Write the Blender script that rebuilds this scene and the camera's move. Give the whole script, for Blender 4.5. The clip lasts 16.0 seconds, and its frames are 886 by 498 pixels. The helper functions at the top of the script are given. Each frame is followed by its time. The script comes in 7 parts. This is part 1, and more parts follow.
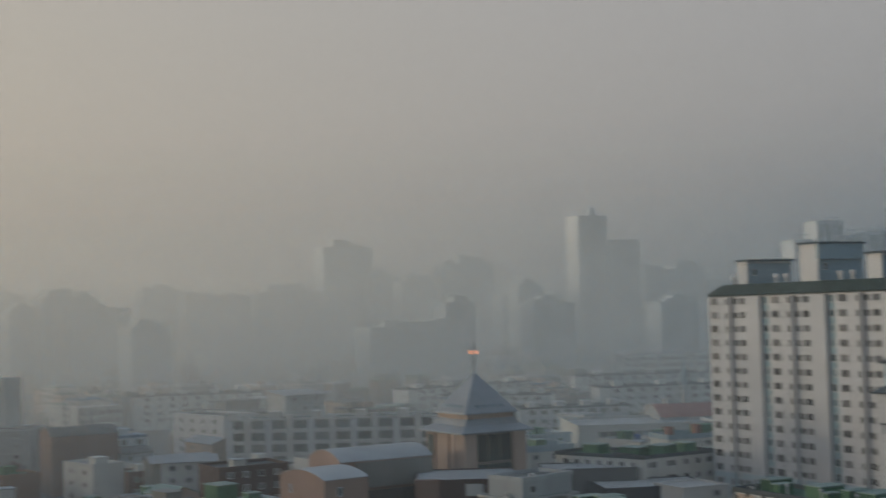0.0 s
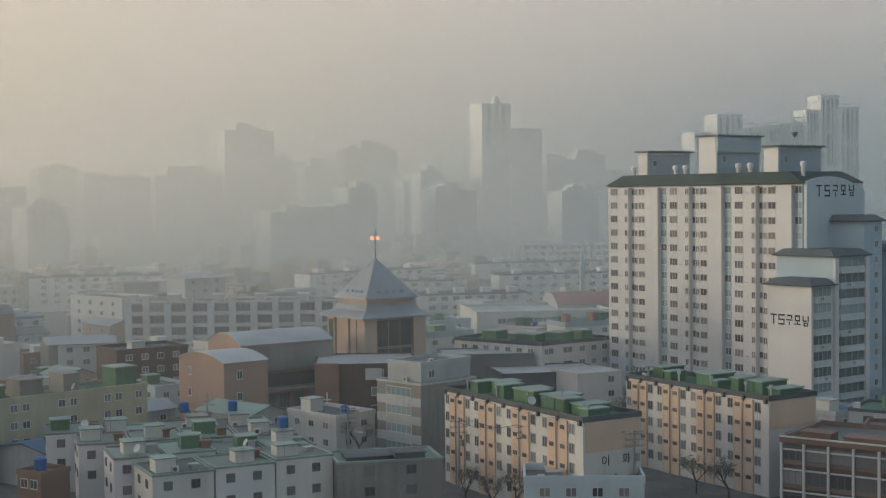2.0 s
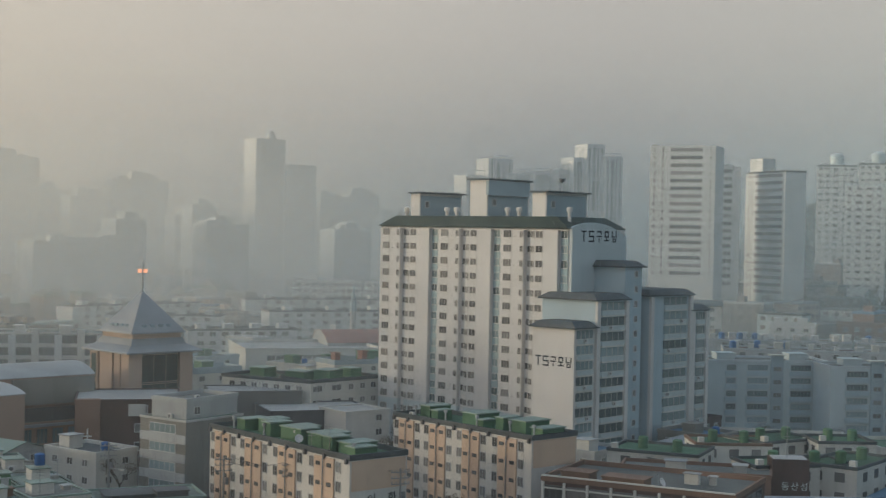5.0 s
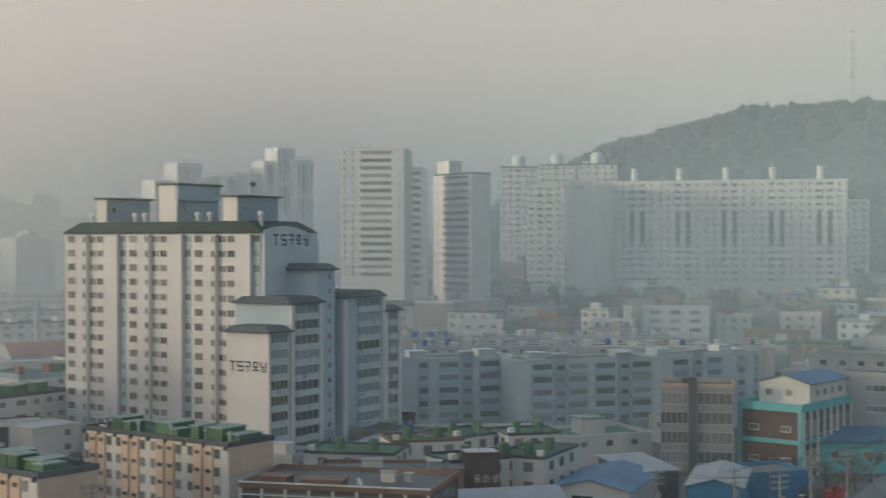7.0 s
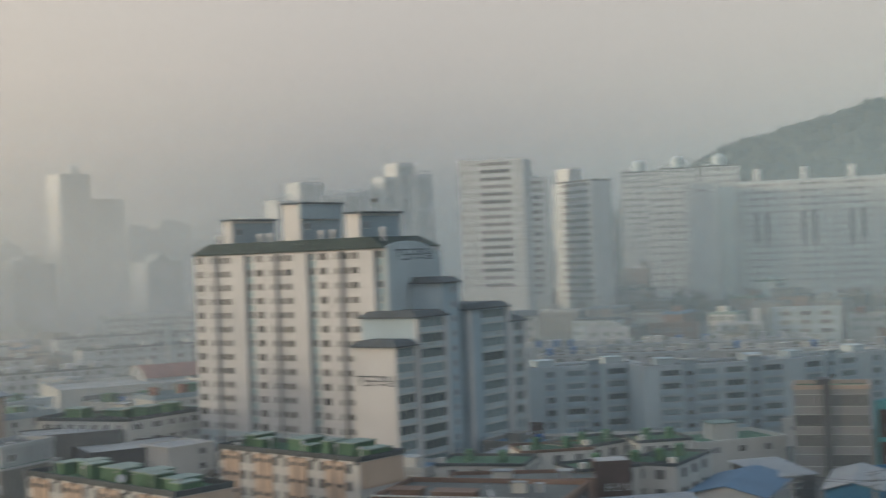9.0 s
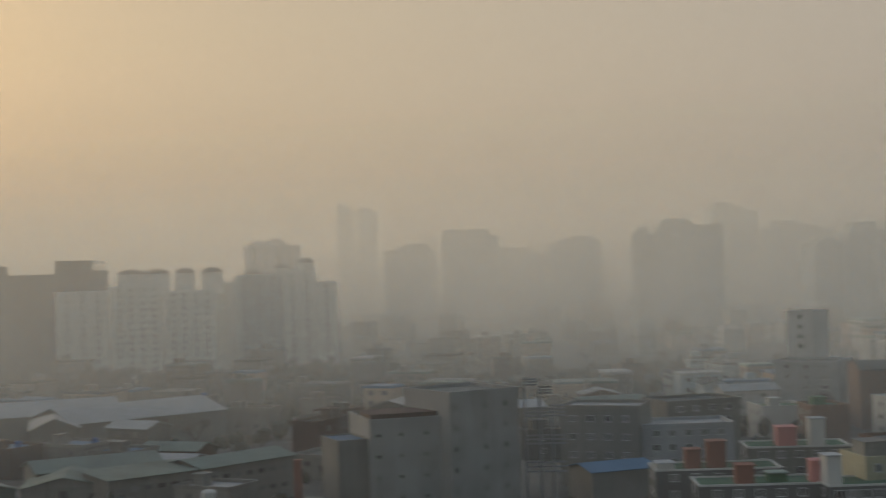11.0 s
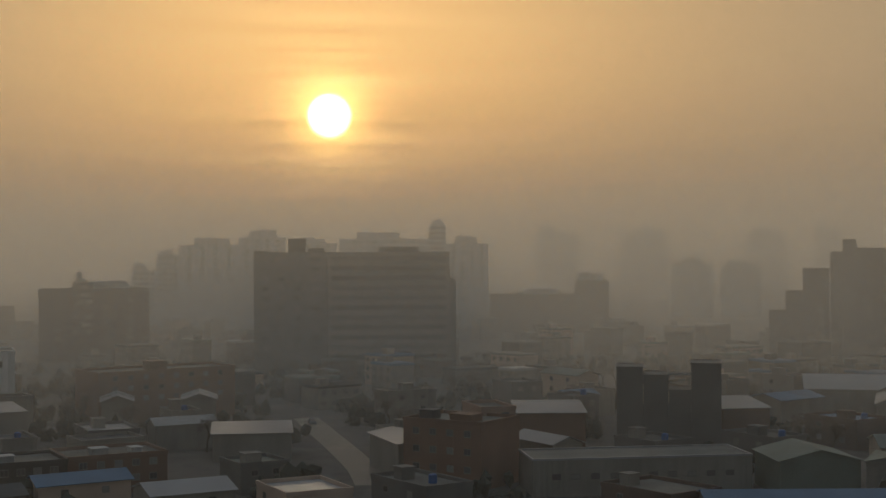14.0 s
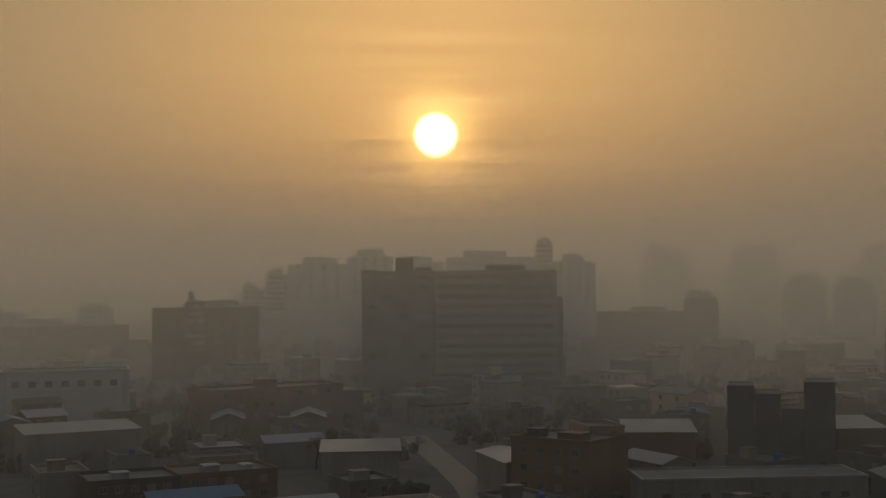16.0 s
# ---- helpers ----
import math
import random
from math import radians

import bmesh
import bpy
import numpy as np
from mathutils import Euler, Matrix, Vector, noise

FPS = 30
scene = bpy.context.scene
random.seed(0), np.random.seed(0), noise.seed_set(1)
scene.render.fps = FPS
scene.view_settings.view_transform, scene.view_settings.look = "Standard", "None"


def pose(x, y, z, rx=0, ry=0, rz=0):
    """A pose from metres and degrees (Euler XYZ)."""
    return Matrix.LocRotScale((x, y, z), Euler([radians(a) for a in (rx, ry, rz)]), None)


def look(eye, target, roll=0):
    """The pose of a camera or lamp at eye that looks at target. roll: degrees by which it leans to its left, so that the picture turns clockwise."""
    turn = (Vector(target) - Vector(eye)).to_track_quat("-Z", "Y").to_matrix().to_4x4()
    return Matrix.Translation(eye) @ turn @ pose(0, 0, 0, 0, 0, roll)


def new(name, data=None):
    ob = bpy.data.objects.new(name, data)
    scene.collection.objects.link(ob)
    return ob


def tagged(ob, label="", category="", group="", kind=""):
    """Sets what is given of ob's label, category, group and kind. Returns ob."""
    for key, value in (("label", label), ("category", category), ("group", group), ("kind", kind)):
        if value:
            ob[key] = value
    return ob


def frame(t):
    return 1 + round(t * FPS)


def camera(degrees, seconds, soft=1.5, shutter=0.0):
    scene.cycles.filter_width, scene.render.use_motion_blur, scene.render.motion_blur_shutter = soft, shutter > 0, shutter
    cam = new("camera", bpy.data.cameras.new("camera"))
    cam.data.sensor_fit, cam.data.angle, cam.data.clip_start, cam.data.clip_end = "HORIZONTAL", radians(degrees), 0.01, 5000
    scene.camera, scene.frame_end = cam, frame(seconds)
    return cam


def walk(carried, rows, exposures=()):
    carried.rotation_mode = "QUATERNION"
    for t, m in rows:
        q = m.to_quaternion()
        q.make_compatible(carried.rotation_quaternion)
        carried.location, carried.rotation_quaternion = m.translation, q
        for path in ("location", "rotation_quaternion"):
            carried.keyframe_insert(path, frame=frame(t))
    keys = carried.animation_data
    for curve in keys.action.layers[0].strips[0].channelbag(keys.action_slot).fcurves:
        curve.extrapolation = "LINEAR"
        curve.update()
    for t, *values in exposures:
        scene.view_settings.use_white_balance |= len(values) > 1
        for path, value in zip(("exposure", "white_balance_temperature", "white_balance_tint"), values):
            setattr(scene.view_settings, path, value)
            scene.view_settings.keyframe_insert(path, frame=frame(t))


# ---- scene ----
cam = camera(35.45, 16.0, soft=1.2, shutter=0.4)
EYE = Vector((0.0, 0.0, 44.0))

# seconds, bearing clockwise from +Y, tilt up, lean; the camera turns where it stands
TURNS = [
    (0.0, -9.25, 2.60, -1.70), (0.1, -7.83, 2.32, -1.69), (0.3, -5.36, 1.95, -1.29), (0.5, -4.65, 1.40, -1.07),
    (1.0, -4.59, -1.28, -0.93), (1.5, -5.18, -1.80, -0.84), (2.0, -5.32, -2.18, -0.67), (2.5, -4.48, -1.54, -0.25),
    (3.0, -1.94, -1.61, 0.20), (3.5, 0.00, -1.10, 0.83), (5.8, 7.59, -0.08, 0.57), (6.0, 8.79, 0.19, 0.42),
    (6.5, 12.20, 0.27, 0.20), (7.0, 16.74, -0.34, -0.10), (7.5, 19.57, -1.09, -0.65), (8.0, 20.79, 0.47, -1.19),
    (8.2, 21.07, 0.39, -1.30), (10.3, -25.19, 0.24, -2.67), (10.6, -33.63, 0.52, -1.85), (10.9, -40.09, 0.73, -1.92),
    (11.0, -41.73, 0.83, -1.75), (11.4, -47.68, 0.64, -1.31), (11.5, -49.32, 0.56, -1.30), (12.0, -52.73, 0.60, -1.03),
    (12.5, -58.72, 0.30, -0.88), (13.0, -65.83, 0.08, -0.77), (13.5, -73.28, -0.07, -0.63), (14.0, -75.82, 0.33, -0.33),
    (14.5, -77.06, 1.05, -0.29), (15.0, -77.96, 1.04, -0.18), (15.5, -79.14, 1.21, -0.29), (16.0, -80.22, 1.12, -0.58)]


def heading(az, tilt):
    a, e = radians(az), radians(tilt)
    return Vector((math.sin(a) * math.cos(e), math.cos(a) * math.cos(e), math.sin(e)))


walk(cam, [(t, look(EYE, EYE + 100 * heading(az, tilt), lean)) for t, az, tilt, lean in TURNS],
     [(0.0, -0.50, 5500, 7), (0.5, -0.28, 5700, 7), (1.0, 0.14, 5800, 7), (2.0, 0.10, 5800, 7), (3.5, 0.06, 5800, 7), (6.0, 0.06, 5850, 5),
      (6.5, 0.02, 5850, 6), (7.0, 0.18, 5900, 7), (7.5, 0.40, 5900, 8), (8.2, 0.36, 5900, 8), (10.3, -0.2, 5900, 8), (10.6, -0.30, 5900, 8), (11.0, -0.53, 5950, 8), (12.0, -0.91, 6050, 9), (12.7, -1.13, 6100, 9),
      (13.5, -1.24, 6300, 10), (14.5, -1.42, 6400, 10), (15.0, -1.48, 6450, 10), (15.5, -1.66, 6550, 10), (16.0, -1.72, 6650, 10)])

# ---- sky, sun and haze ----
SUN_AZ, SUN_EL = -80.48, 5.82
sun_way = heading(SUN_AZ, SUN_EL)
world = bpy.data.worlds.new("sky")
scene.world = world
world.use_nodes = True
wt = world.node_tree
wt.nodes.clear()


def wnode(kind, **props):
    n = wt.nodes.new(kind)
    for k, v in props.items():
        setattr(n, k, v)
    return n


def wmath(op, a, b=None, c=None, clamp=False):
    n = wnode("ShaderNodeMath", operation=op, use_clamp=clamp)
    for i, v in enumerate((a, b, c)):
        if v is None:
            continue
        if isinstance(v, (int, float)):
            n.inputs[i].default_value = v
        else:
            wt.links.new(v, n.inputs[i])
    return n.outputs[0]


def wmix(f, a, b, blend="MIX"):
    n = wnode("ShaderNodeMix", data_type="RGBA", blend_type=blend, clamp_factor=False)
    for i, v in ((0, f), (6, a), (7, b)):
        if isinstance(v, (int, float)):
            n.inputs[i].default_value = v
        elif isinstance(v, tuple):
            n.inputs[i].default_value = (*v, 1)
        else:
            wt.links.new(v, n.inputs[i])
    return n.outputs[2]


coord = wnode("ShaderNodeTexCoord").outputs["Generated"]
dot = wnode("ShaderNodeVectorMath", operation="DOT_PRODUCT")
wt.links.new(coord, dot.inputs[0])
dot.inputs[1].default_value = sun_way
mu = wmath("MAXIMUM", dot.outputs["Value"], 0.0)
sep = wnode("ShaderNodeSeparateXYZ")
wt.links.new(coord, sep.inputs[0])
up = sep.outputs[2]
# drifting streaks of thin cloud
stretch = wnode("ShaderNodeMapping")
stretch.inputs["Scale"].default_value = (2.2, 2.2, 46.0)
stretch.inputs["Rotation"].default_value = (0.05, 0.03, 0.0)
wt.links.new(coord, stretch.inputs[0])
streak = wnode("ShaderNodeTexNoise")
streak.inputs["Scale"].default_value, streak.inputs["Detail"].default_value = 2.2, 4.0
wt.links.new(stretch.outputs[0], streak.inputs["Vector"])
streaks = wmath("MAXIMUM", wmath("MULTIPLY_ADD", streak.outputs[0], 5.0, -1.5), 0.05)


def band(lo, hi):
    n = wnode("ShaderNodeMapRange", interpolation_type="SMOOTHSTEP")
    wt.links.new(up, n.inputs[0])
    n.inputs[1].default_value, n.inputs[2].default_value = lo, hi
    return n.outputs[0]


near_sun = wmath("POWER", mu, 1.6)
low = wmix(near_sun, (0.53, 0.485, 0.44), (0.34, 0.225, 0.105))
high = wmix(near_sun, (0.72, 0.61, 0.53), (0.60, 0.45, 0.285))
base = wmix(band(-0.02, 0.15), low, high)
zenith = wmix(band(0.2, 0.8), base, (0.50, 0.585, 0.69))
# the sky opposite the sun is dim
opposite = wnode("ShaderNodeMapRange", interpolation_type="SMOOTHSTEP")
wt.links.new(dot.outputs["Value"], opposite.inputs[0])
opposite.inputs[1].default_value, opposite.inputs[2].default_value = -0.25, -1.0
zenith = wmix(opposite.outputs[0], zenith, (0.175, 0.235, 0.30))
# the glow of the veiled sun fades evenly round the sky
round_sky = wmath("MULTIPLY_ADD", dot.outputs["Value"], 0.69, 0.345, clamp=True)
fade = wmath("MULTIPLY_ADD", wmath("POWER", round_sky, 2.2), 0.42, 0.67)
dimmed = wnode("ShaderNodeVectorMath", operation="SCALE")
wt.links.new(zenith, dimmed.inputs[0])
wt.links.new(fade, dimmed.inputs["Scale"])
zenith = dimmed.outputs[0]
sky_tex = wnode("ShaderNodeTexSky", sky_type="NISHITA", sun_disc=False, sun_elevation=radians(SUN_EL), sun_rotation=radians(SUN_AZ),
                dust_density=6.0, air_density=1.5)
total = wmix(0.05, zenith, sky_tex.outputs[0], "ADD")
g1 = wmath("MULTIPLY", wmath("POWER", mu, 90.0), wmath("MULTIPLY", streaks, 0.20))
g2 = wmath("MULTIPLY", wmath("POWER", mu, 900.0), wmath("MULTIPLY", streaks, 1.3))
g3 = wmath("MULTIPLY", wmath("POWER", mu, 4200.0), 6.5)
total = wmix(g1, total, (1.0, 0.62, 0.27), "ADD")
total = wmix(g2, total, (1.0, 0.60, 0.20), "ADD")
total = wmix(g3, total, (1.0, 0.55, 0.12), "ADD")
disc = wnode("ShaderNodeMapRange", interpolation_type="SMOOTHSTEP")
wt.links.new(dot.outputs["Value"], disc.inputs[0])
disc.inputs[1].default_value, disc.inputs[2].default_value = math.cos(radians(1.0)), math.cos(radians(0.35))
total = wmix(wmath("MULTIPLY", disc.outputs[0], 18.0), total, (1.0, 0.92, 0.72), "ADD")
bg = wnode("ShaderNodeBackground")
wt.links.new(total, bg.inputs[0])
bg.inputs[1].default_value = 1.0
wt.links.new(bg.outputs[0], wnode("ShaderNodeOutputWorld").inputs[0])

sun = new("sun", bpy.data.lights.new("sun", "SUN"))
sun.data.energy, sun.data.angle, sun.data.color = 4.6, radians(9.0), (1.0, 0.795, 0.53)
sun.matrix_world = look((-900, 150, 300), Vector((-900, 150, 300)) - sun_way)
scene.cycles.transparent_max_bounces = 30
# ---- materials ----
def nodes_of(m):
    m.use_nodes = True
    return m.node_tree, m.node_tree.nodes["Principled BSDF"]


def surface(name, colour, rough=0.85, wear=0.25, grain=3.0, metal=0.0, island=0.0, streaks=0.0, relief=0.15, spec=0.3):
    """Paint, plaster, metal or stone: stains at house scale, grain at hand scale, rain streaks, and a light per-thing shift."""
    m = bpy.data.materials.new(name)
    t, b = nodes_of(m)
    geo = t.nodes.new("ShaderNodeNewGeometry")
    big = t.nodes.new("ShaderNodeTexNoise")
    big.inputs["Scale"].default_value, big.inputs["Detail"].default_value = 0.16, 5.0
    fine = t.nodes.new("ShaderNodeTexNoise")
    fine.inputs["Scale"].default_value, fine.inputs["Detail"].default_value = grain, 3.0
    t.links.new(geo.outputs["Position"], big.inputs["Vector"])
    t.links.new(geo.outputs["Position"], fine.inputs["Vector"])
    total = t.nodes.new("ShaderNodeMath")
    total.operation = "MULTIPLY_ADD"
    t.links.new(fine.outputs[0], total.inputs[0])
    total.inputs[1].default_value = 0.5
    t.links.new(big.outputs[0], total.inputs[2])
    last = total.outputs[0]
    if streaks:
        mp = t.nodes.new("ShaderNodeMapping")
        mp.inputs["Scale"].default_value = (1.3, 1.3, 0.06)
        t.links.new(geo.outputs["Position"], mp.inputs[0])
        run = t.nodes.new("ShaderNodeTexNoise")
        run.inputs["Scale"].default_value, run.inputs["Detail"].default_value = 1.0, 4.0
        t.links.new(mp.outputs[0], run.inputs["Vector"])
        ad = t.nodes.new("ShaderNodeMath")
        ad.operation = "MULTIPLY_ADD"
        t.links.new(run.outputs[0], ad.inputs[0])
        ad.inputs[1].default_value = streaks
        t.links.new(last, ad.inputs[2])
        last = ad.outputs[0]
    info = t.nodes.new("ShaderNodeObjectInfo")
    if island:
        ad = t.nodes.new("ShaderNodeMath")
        ad.operation = "MULTIPLY_ADD"
        t.links.new(info.outputs["Random"], ad.inputs[0])
        ad.inputs[1].default_value = island
        t.links.new(last, ad.inputs[2])
        last = ad.outputs[0]
    ramp = t.nodes.new("ShaderNodeMapRange")
    t.links.new(last, ramp.inputs[0])
    mid = 0.75 + streaks * 0.5 + island * 0.5
    ramp.inputs[1].default_value, ramp.inputs[2].default_value = mid - 0.4, mid + 0.4
    ramp.inputs[3].default_value, ramp.inputs[4].default_value = 1 - wear, 1 + wear * 0.6
    mul = t.nodes.new("ShaderNodeVectorMath")
    mul.operation = "SCALE"
    mul.inputs[0].default_value = colour
    t.links.new(ramp.outputs[0], mul.inputs["Scale"])
    t.links.new(mul.outputs[0], b.inputs["Base Color"])
    b.inputs["Roughness"].default_value, b.inputs["Metallic"].default_value = rough, metal
    b.inputs["Specular IOR Level"].default_value = spec
    if relief:
        bump = t.nodes.new("ShaderNodeBump")
        bump.inputs["Strength"].default_value, bump.inputs["Distance"].default_value = relief, 0.05
        t.links.new(fine.outputs[0], bump.inputs["Height"])
        t.links.new(bump.outputs[0], b.inputs["Normal"])
    return m


M = dict(
    white=surface("white_paint", (0.62, 0.61, 0.60), wear=0.18, streaks=0.5),
    offwhite=surface("off_white_plaster", (0.60, 0.59, 0.55), wear=0.22, streaks=0.6, island=0.3),
    cream=surface("cream_paint", (0.60, 0.585, 0.55), wear=0.22, streaks=0.6),
    peach=surface("peach_paint", (0.60, 0.455, 0.345), wear=0.2, streaks=0.5),
    yellow=surface("pale_yellow_paint", (0.44, 0.41, 0.29), wear=0.25, streaks=0.6),
    grey=surface("grey_concrete", (0.41, 0.42, 0.42), wear=0.3, streaks=0.7, island=0.4),
    bluegrey=surface("blue_grey_paint_and_shade", (0.50, 0.565, 0.59), wear=0.22, streaks=0.5),
    bluewall=surface("soft_blue_paint_and_shade", (0.33, 0.40, 0.44), wear=0.2, streaks=0.5),
    strip=surface("grey_green_spandrel", (0.36, 0.45, 0.48), wear=0.2, streaks=0.3),
    # dark and tile are raised in tone to stand in for near haze
    dark=surface("dark_cladding", (0.125, 0.125, 0.13), wear=0.3),
    brick=surface("red_brown_brick", (0.22, 0.145, 0.11), wear=0.3, grain=6, island=0.4),
    tanbrick=surface("orange_brown_brick", (0.37, 0.265, 0.215), wear=0.25, grain=6),
    stone=surface("tan_granite", (0.50, 0.39, 0.315), wear=0.22),
    pink=surface("pink_paint", (0.55, 0.27, 0.25), wear=0.25, streaks=0.5),
    rust=surface("terracotta_paint", (0.27, 0.135, 0.10), wear=0.3, streaks=0.4),
    green=surface("green_roof_coating", (0.085, 0.15, 0.095), wear=0.45, island=0.3),
    greenbox=surface("green_paint", (0.105, 0.19, 0.115), wear=0.35, streaks=0.4, island=0.3),
    deck=surface("weathered_roof_deck", (0.17, 0.175, 0.165), wear=0.45, island=0.4),
    greentile=surface("dark_green_roof_tile", (0.048, 0.066, 0.058), wear=0.4, grain=8),
    tile=surface("dark_roof_tile", (0.10, 0.11, 0.115), wear=0.4, grain=8),
    metal=surface("galvanised_roof_sheet", (0.43, 0.43, 0.42), rough=0.6, wear=0.3, metal=0.2, island=0.3),
    zinc=surface("pale_blue_zinc", (0.30, 0.315, 0.33), rough=0.5, wear=0.25, metal=0.2),
    bluetin=surface("blue_sheet_roof", (0.10, 0.18, 0.28), rough=0.6, wear=0.3, island=0.3),
    blueskin=surface("bright_blue_sheet", (0.05, 0.18, 0.32), rough=0.6, wear=0.25),
    turq=surface("turquoise_paint", (0.15, 0.41, 0.43), wear=0.2),
    mint=surface("pale_green_sheet", (0.25, 0.32, 0.28), rough=0.55, wear=0.3, metal=0.2),
    redroof=surface("faded_red_roof", (0.33, 0.17, 0.14), wear=0.3),
    tank=surface("blue_water_tank", (0.03, 0.11, 0.30), rough=0.4, wear=0.15),
    steel=surface("painted_steel", (0.30, 0.31, 0.32), rough=0.5, metal=0.6, wear=0.2),
    pole=surface("concrete_pole", (0.30, 0.29, 0.28), wear=0.2),
    # pale blue tone puts the airlight on distant blocks into the colour
    far=surface("haze_pale_concrete", (0.52, 0.56, 0.59), wear=0.2, island=0.4),
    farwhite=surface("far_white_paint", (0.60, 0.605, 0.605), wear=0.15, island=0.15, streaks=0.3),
    ribwhite=surface("bright_white_paint", (0.80, 0.78, 0.74), wear=0.12, streaks=0.3),
    # near-black trim; on western blocks it puts their backlit side into colour
    fardark=surface("dark_trim_and_backlit", (0.09, 0.085, 0.08), wear=0.3),
    frame=surface("white_window_frame", (0.62, 0.62, 0.60), wear=0.1, relief=0),
    asphalt=surface("asphalt", (0.06, 0.062, 0.066), wear=0.35, grain=4),
    smoothroad=surface("smooth_concrete_road", (0.21, 0.19, 0.165), rough=0.5, wear=0.25, spec=0.4, relief=0.05),
    line=surface("road_paint", (0.7, 0.7, 0.68), wear=0.4, grain=6),
    wood=surface("bare_twigs", (0.075, 0.06, 0.045), wear=0.4),
    leaf=surface("dull_winter_foliage", (0.058, 0.062, 0.052), wear=0.5, island=0.5),
    sign=surface("road_sign_blue", (0.03, 0.16, 0.5), wear=0.1),
    ink=surface("dark_sign_paint", (0.03, 0.035, 0.045), wear=0.1, relief=0),
    carwhite=surface("white_car_paint", (0.75, 0.75, 0.75), rough=0.25, wear=0.05, relief=0, spec=0.6),
    cargrey=surface("grey_car_paint", (0.25, 0.27, 0.3), rough=0.25, wear=0.05, relief=0, spec=0.6),
    rubber=surface("tyre_rubber", (0.02, 0.02, 0.02), wear=0.1),
    # concrete tone that also dims backlit western walls and frames in colour
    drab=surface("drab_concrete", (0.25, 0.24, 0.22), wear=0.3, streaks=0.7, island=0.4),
    twigs=surface("pale_brown_twigs", (0.15, 0.125, 0.10), wear=0.4, island=0.3),
    # black cladding paled for haze; also dark backlit fronts and plain trim
    slate=surface("slate_grey_tone", (0.16, 0.16, 0.155), wear=0.25),
    maroon=surface("dark_maroon_cladding", (0.12, 0.085, 0.075), wear=0.3),
    # green sheet darkened: old terrace roofs, and western roofs dimmed for backlight
    oldsheet=surface("weathered_dimmed_green_sheet", (0.16, 0.20, 0.18), rough=0.6, wear=0.4, metal=0.15, island=0.3),
    # balcony parapet paint, and the tall flats' wing with shade in its colour
    paleblue=surface("pale_blue_paint_and_shade", (0.40, 0.49, 0.55), wear=0.2, streaks=0.5),
    tar=surface("tarred_roof", (0.055, 0.05, 0.046), wear=0.45),
    concrete=surface("worn_pale_concrete", (0.33, 0.325, 0.31), wear=0.25, streaks=0.6),
    redbox=surface("red_truck_body", (0.45, 0.04, 0.05), rough=0.5, wear=0.15),
)


def glass_material(name, tint, rough=0.12):
    m = bpy.data.materials.new(name)
    t, b = nodes_of(m)
    info = t.nodes.new("ShaderNodeObjectInfo")
    ramp = t.nodes.new("ShaderNodeMapRange")
    ramp.inputs[3].default_value, ramp.inputs[4].default_value = 0.5, 1.9
    t.links.new(info.outputs["Random"], ramp.inputs[0])
    mul = t.nodes.new("ShaderNodeVectorMath")
    mul.operation = "SCALE"
    mul.inputs[0].default_value = tint
    t.links.new(ramp.outputs[0], mul.inputs["Scale"])
    t.links.new(mul.outputs[0], b.inputs["Base Color"])
    b.inputs["Roughness"].default_value = rough
    b.inputs["Specular IOR Level"].default_value = 0.35
    return m


# window tint is raised: the veil of near haze is in its colour
M["glass"] = glass_material("dark_window_glass", (0.135, 0.13, 0.128))
M["glassdark"] = glass_material("dark_green_glass", (0.05, 0.066, 0.06))
M["glassgrey"] = glass_material("grey_balcony_glass", (0.16, 0.20, 0.21), 0.2)
M["glassblue"] = glass_material("green_blue_glass", (0.15, 0.19, 0.20))

# haze in the air: thin banks that scatter what light reaches them, thinner with height


def haze_material(alpha):
    m = bpy.data.materials.new("smog")
    m.use_nodes = True
    t = m.node_tree
    t.nodes.clear()
    out = t.nodes.new("ShaderNodeOutputMaterial")
    mix = t.nodes.new("ShaderNodeMixShader")
    clear = t.nodes.new("ShaderNodeBsdfTransparent")
    front = t.nodes.new("ShaderNodeBsdfDiffuse")
    front.inputs[0].default_value = (0.58, 0.84, 1.0, 1)
    back = t.nodes.new("ShaderNodeBsdfTranslucent")
    back.inputs[0].default_value = (0.93, 0.845, 0.70, 1)
    both = t.nodes.new("ShaderNodeMixShader")
    both.inputs[0].default_value = 0.56
    t.links.new(front.outputs[0], both.inputs[1])
    t.links.new(back.outputs[0], both.inputs[2])
    geo = t.nodes.new("ShaderNodeNewGeometry")
    sep = t.nodes.new("ShaderNodeSeparateXYZ")
    t.links.new(geo.outputs["Position"], sep.inputs[0])
    fall = t.nodes.new("ShaderNodeMapRange")
    fall.interpolation_type = "SMOOTHSTEP"
    fall.inputs[1].default_value, fall.inputs[2].default_value = 10.0, 170.0
    fall.inputs[3].default_value, fall.inputs[4].default_value = alpha, 0.0
    t.links.new(sep.outputs[2], fall.inputs[0])
    t.links.new(fall.outputs[0], mix.inputs[0])
    t.links.new(clear.outputs[0], mix.inputs[1])
    t.links.new(both.outputs[0], mix.inputs[2])
    t.links.new(mix.outputs[0], out.inputs[0])
    return m
# ---- building kit ----
def spot(az, el, z):
    """The plan point, at height z, that lies at that bearing and elevation from the lookout."""
    d = (z - EYE.z) / math.tan(radians(el))
    return Vector((d * math.sin(radians(az)), d * math.cos(radians(az))))


def polar(az, d):
    return Vector((d * math.sin(radians(az)), d * math.cos(radians(az))))


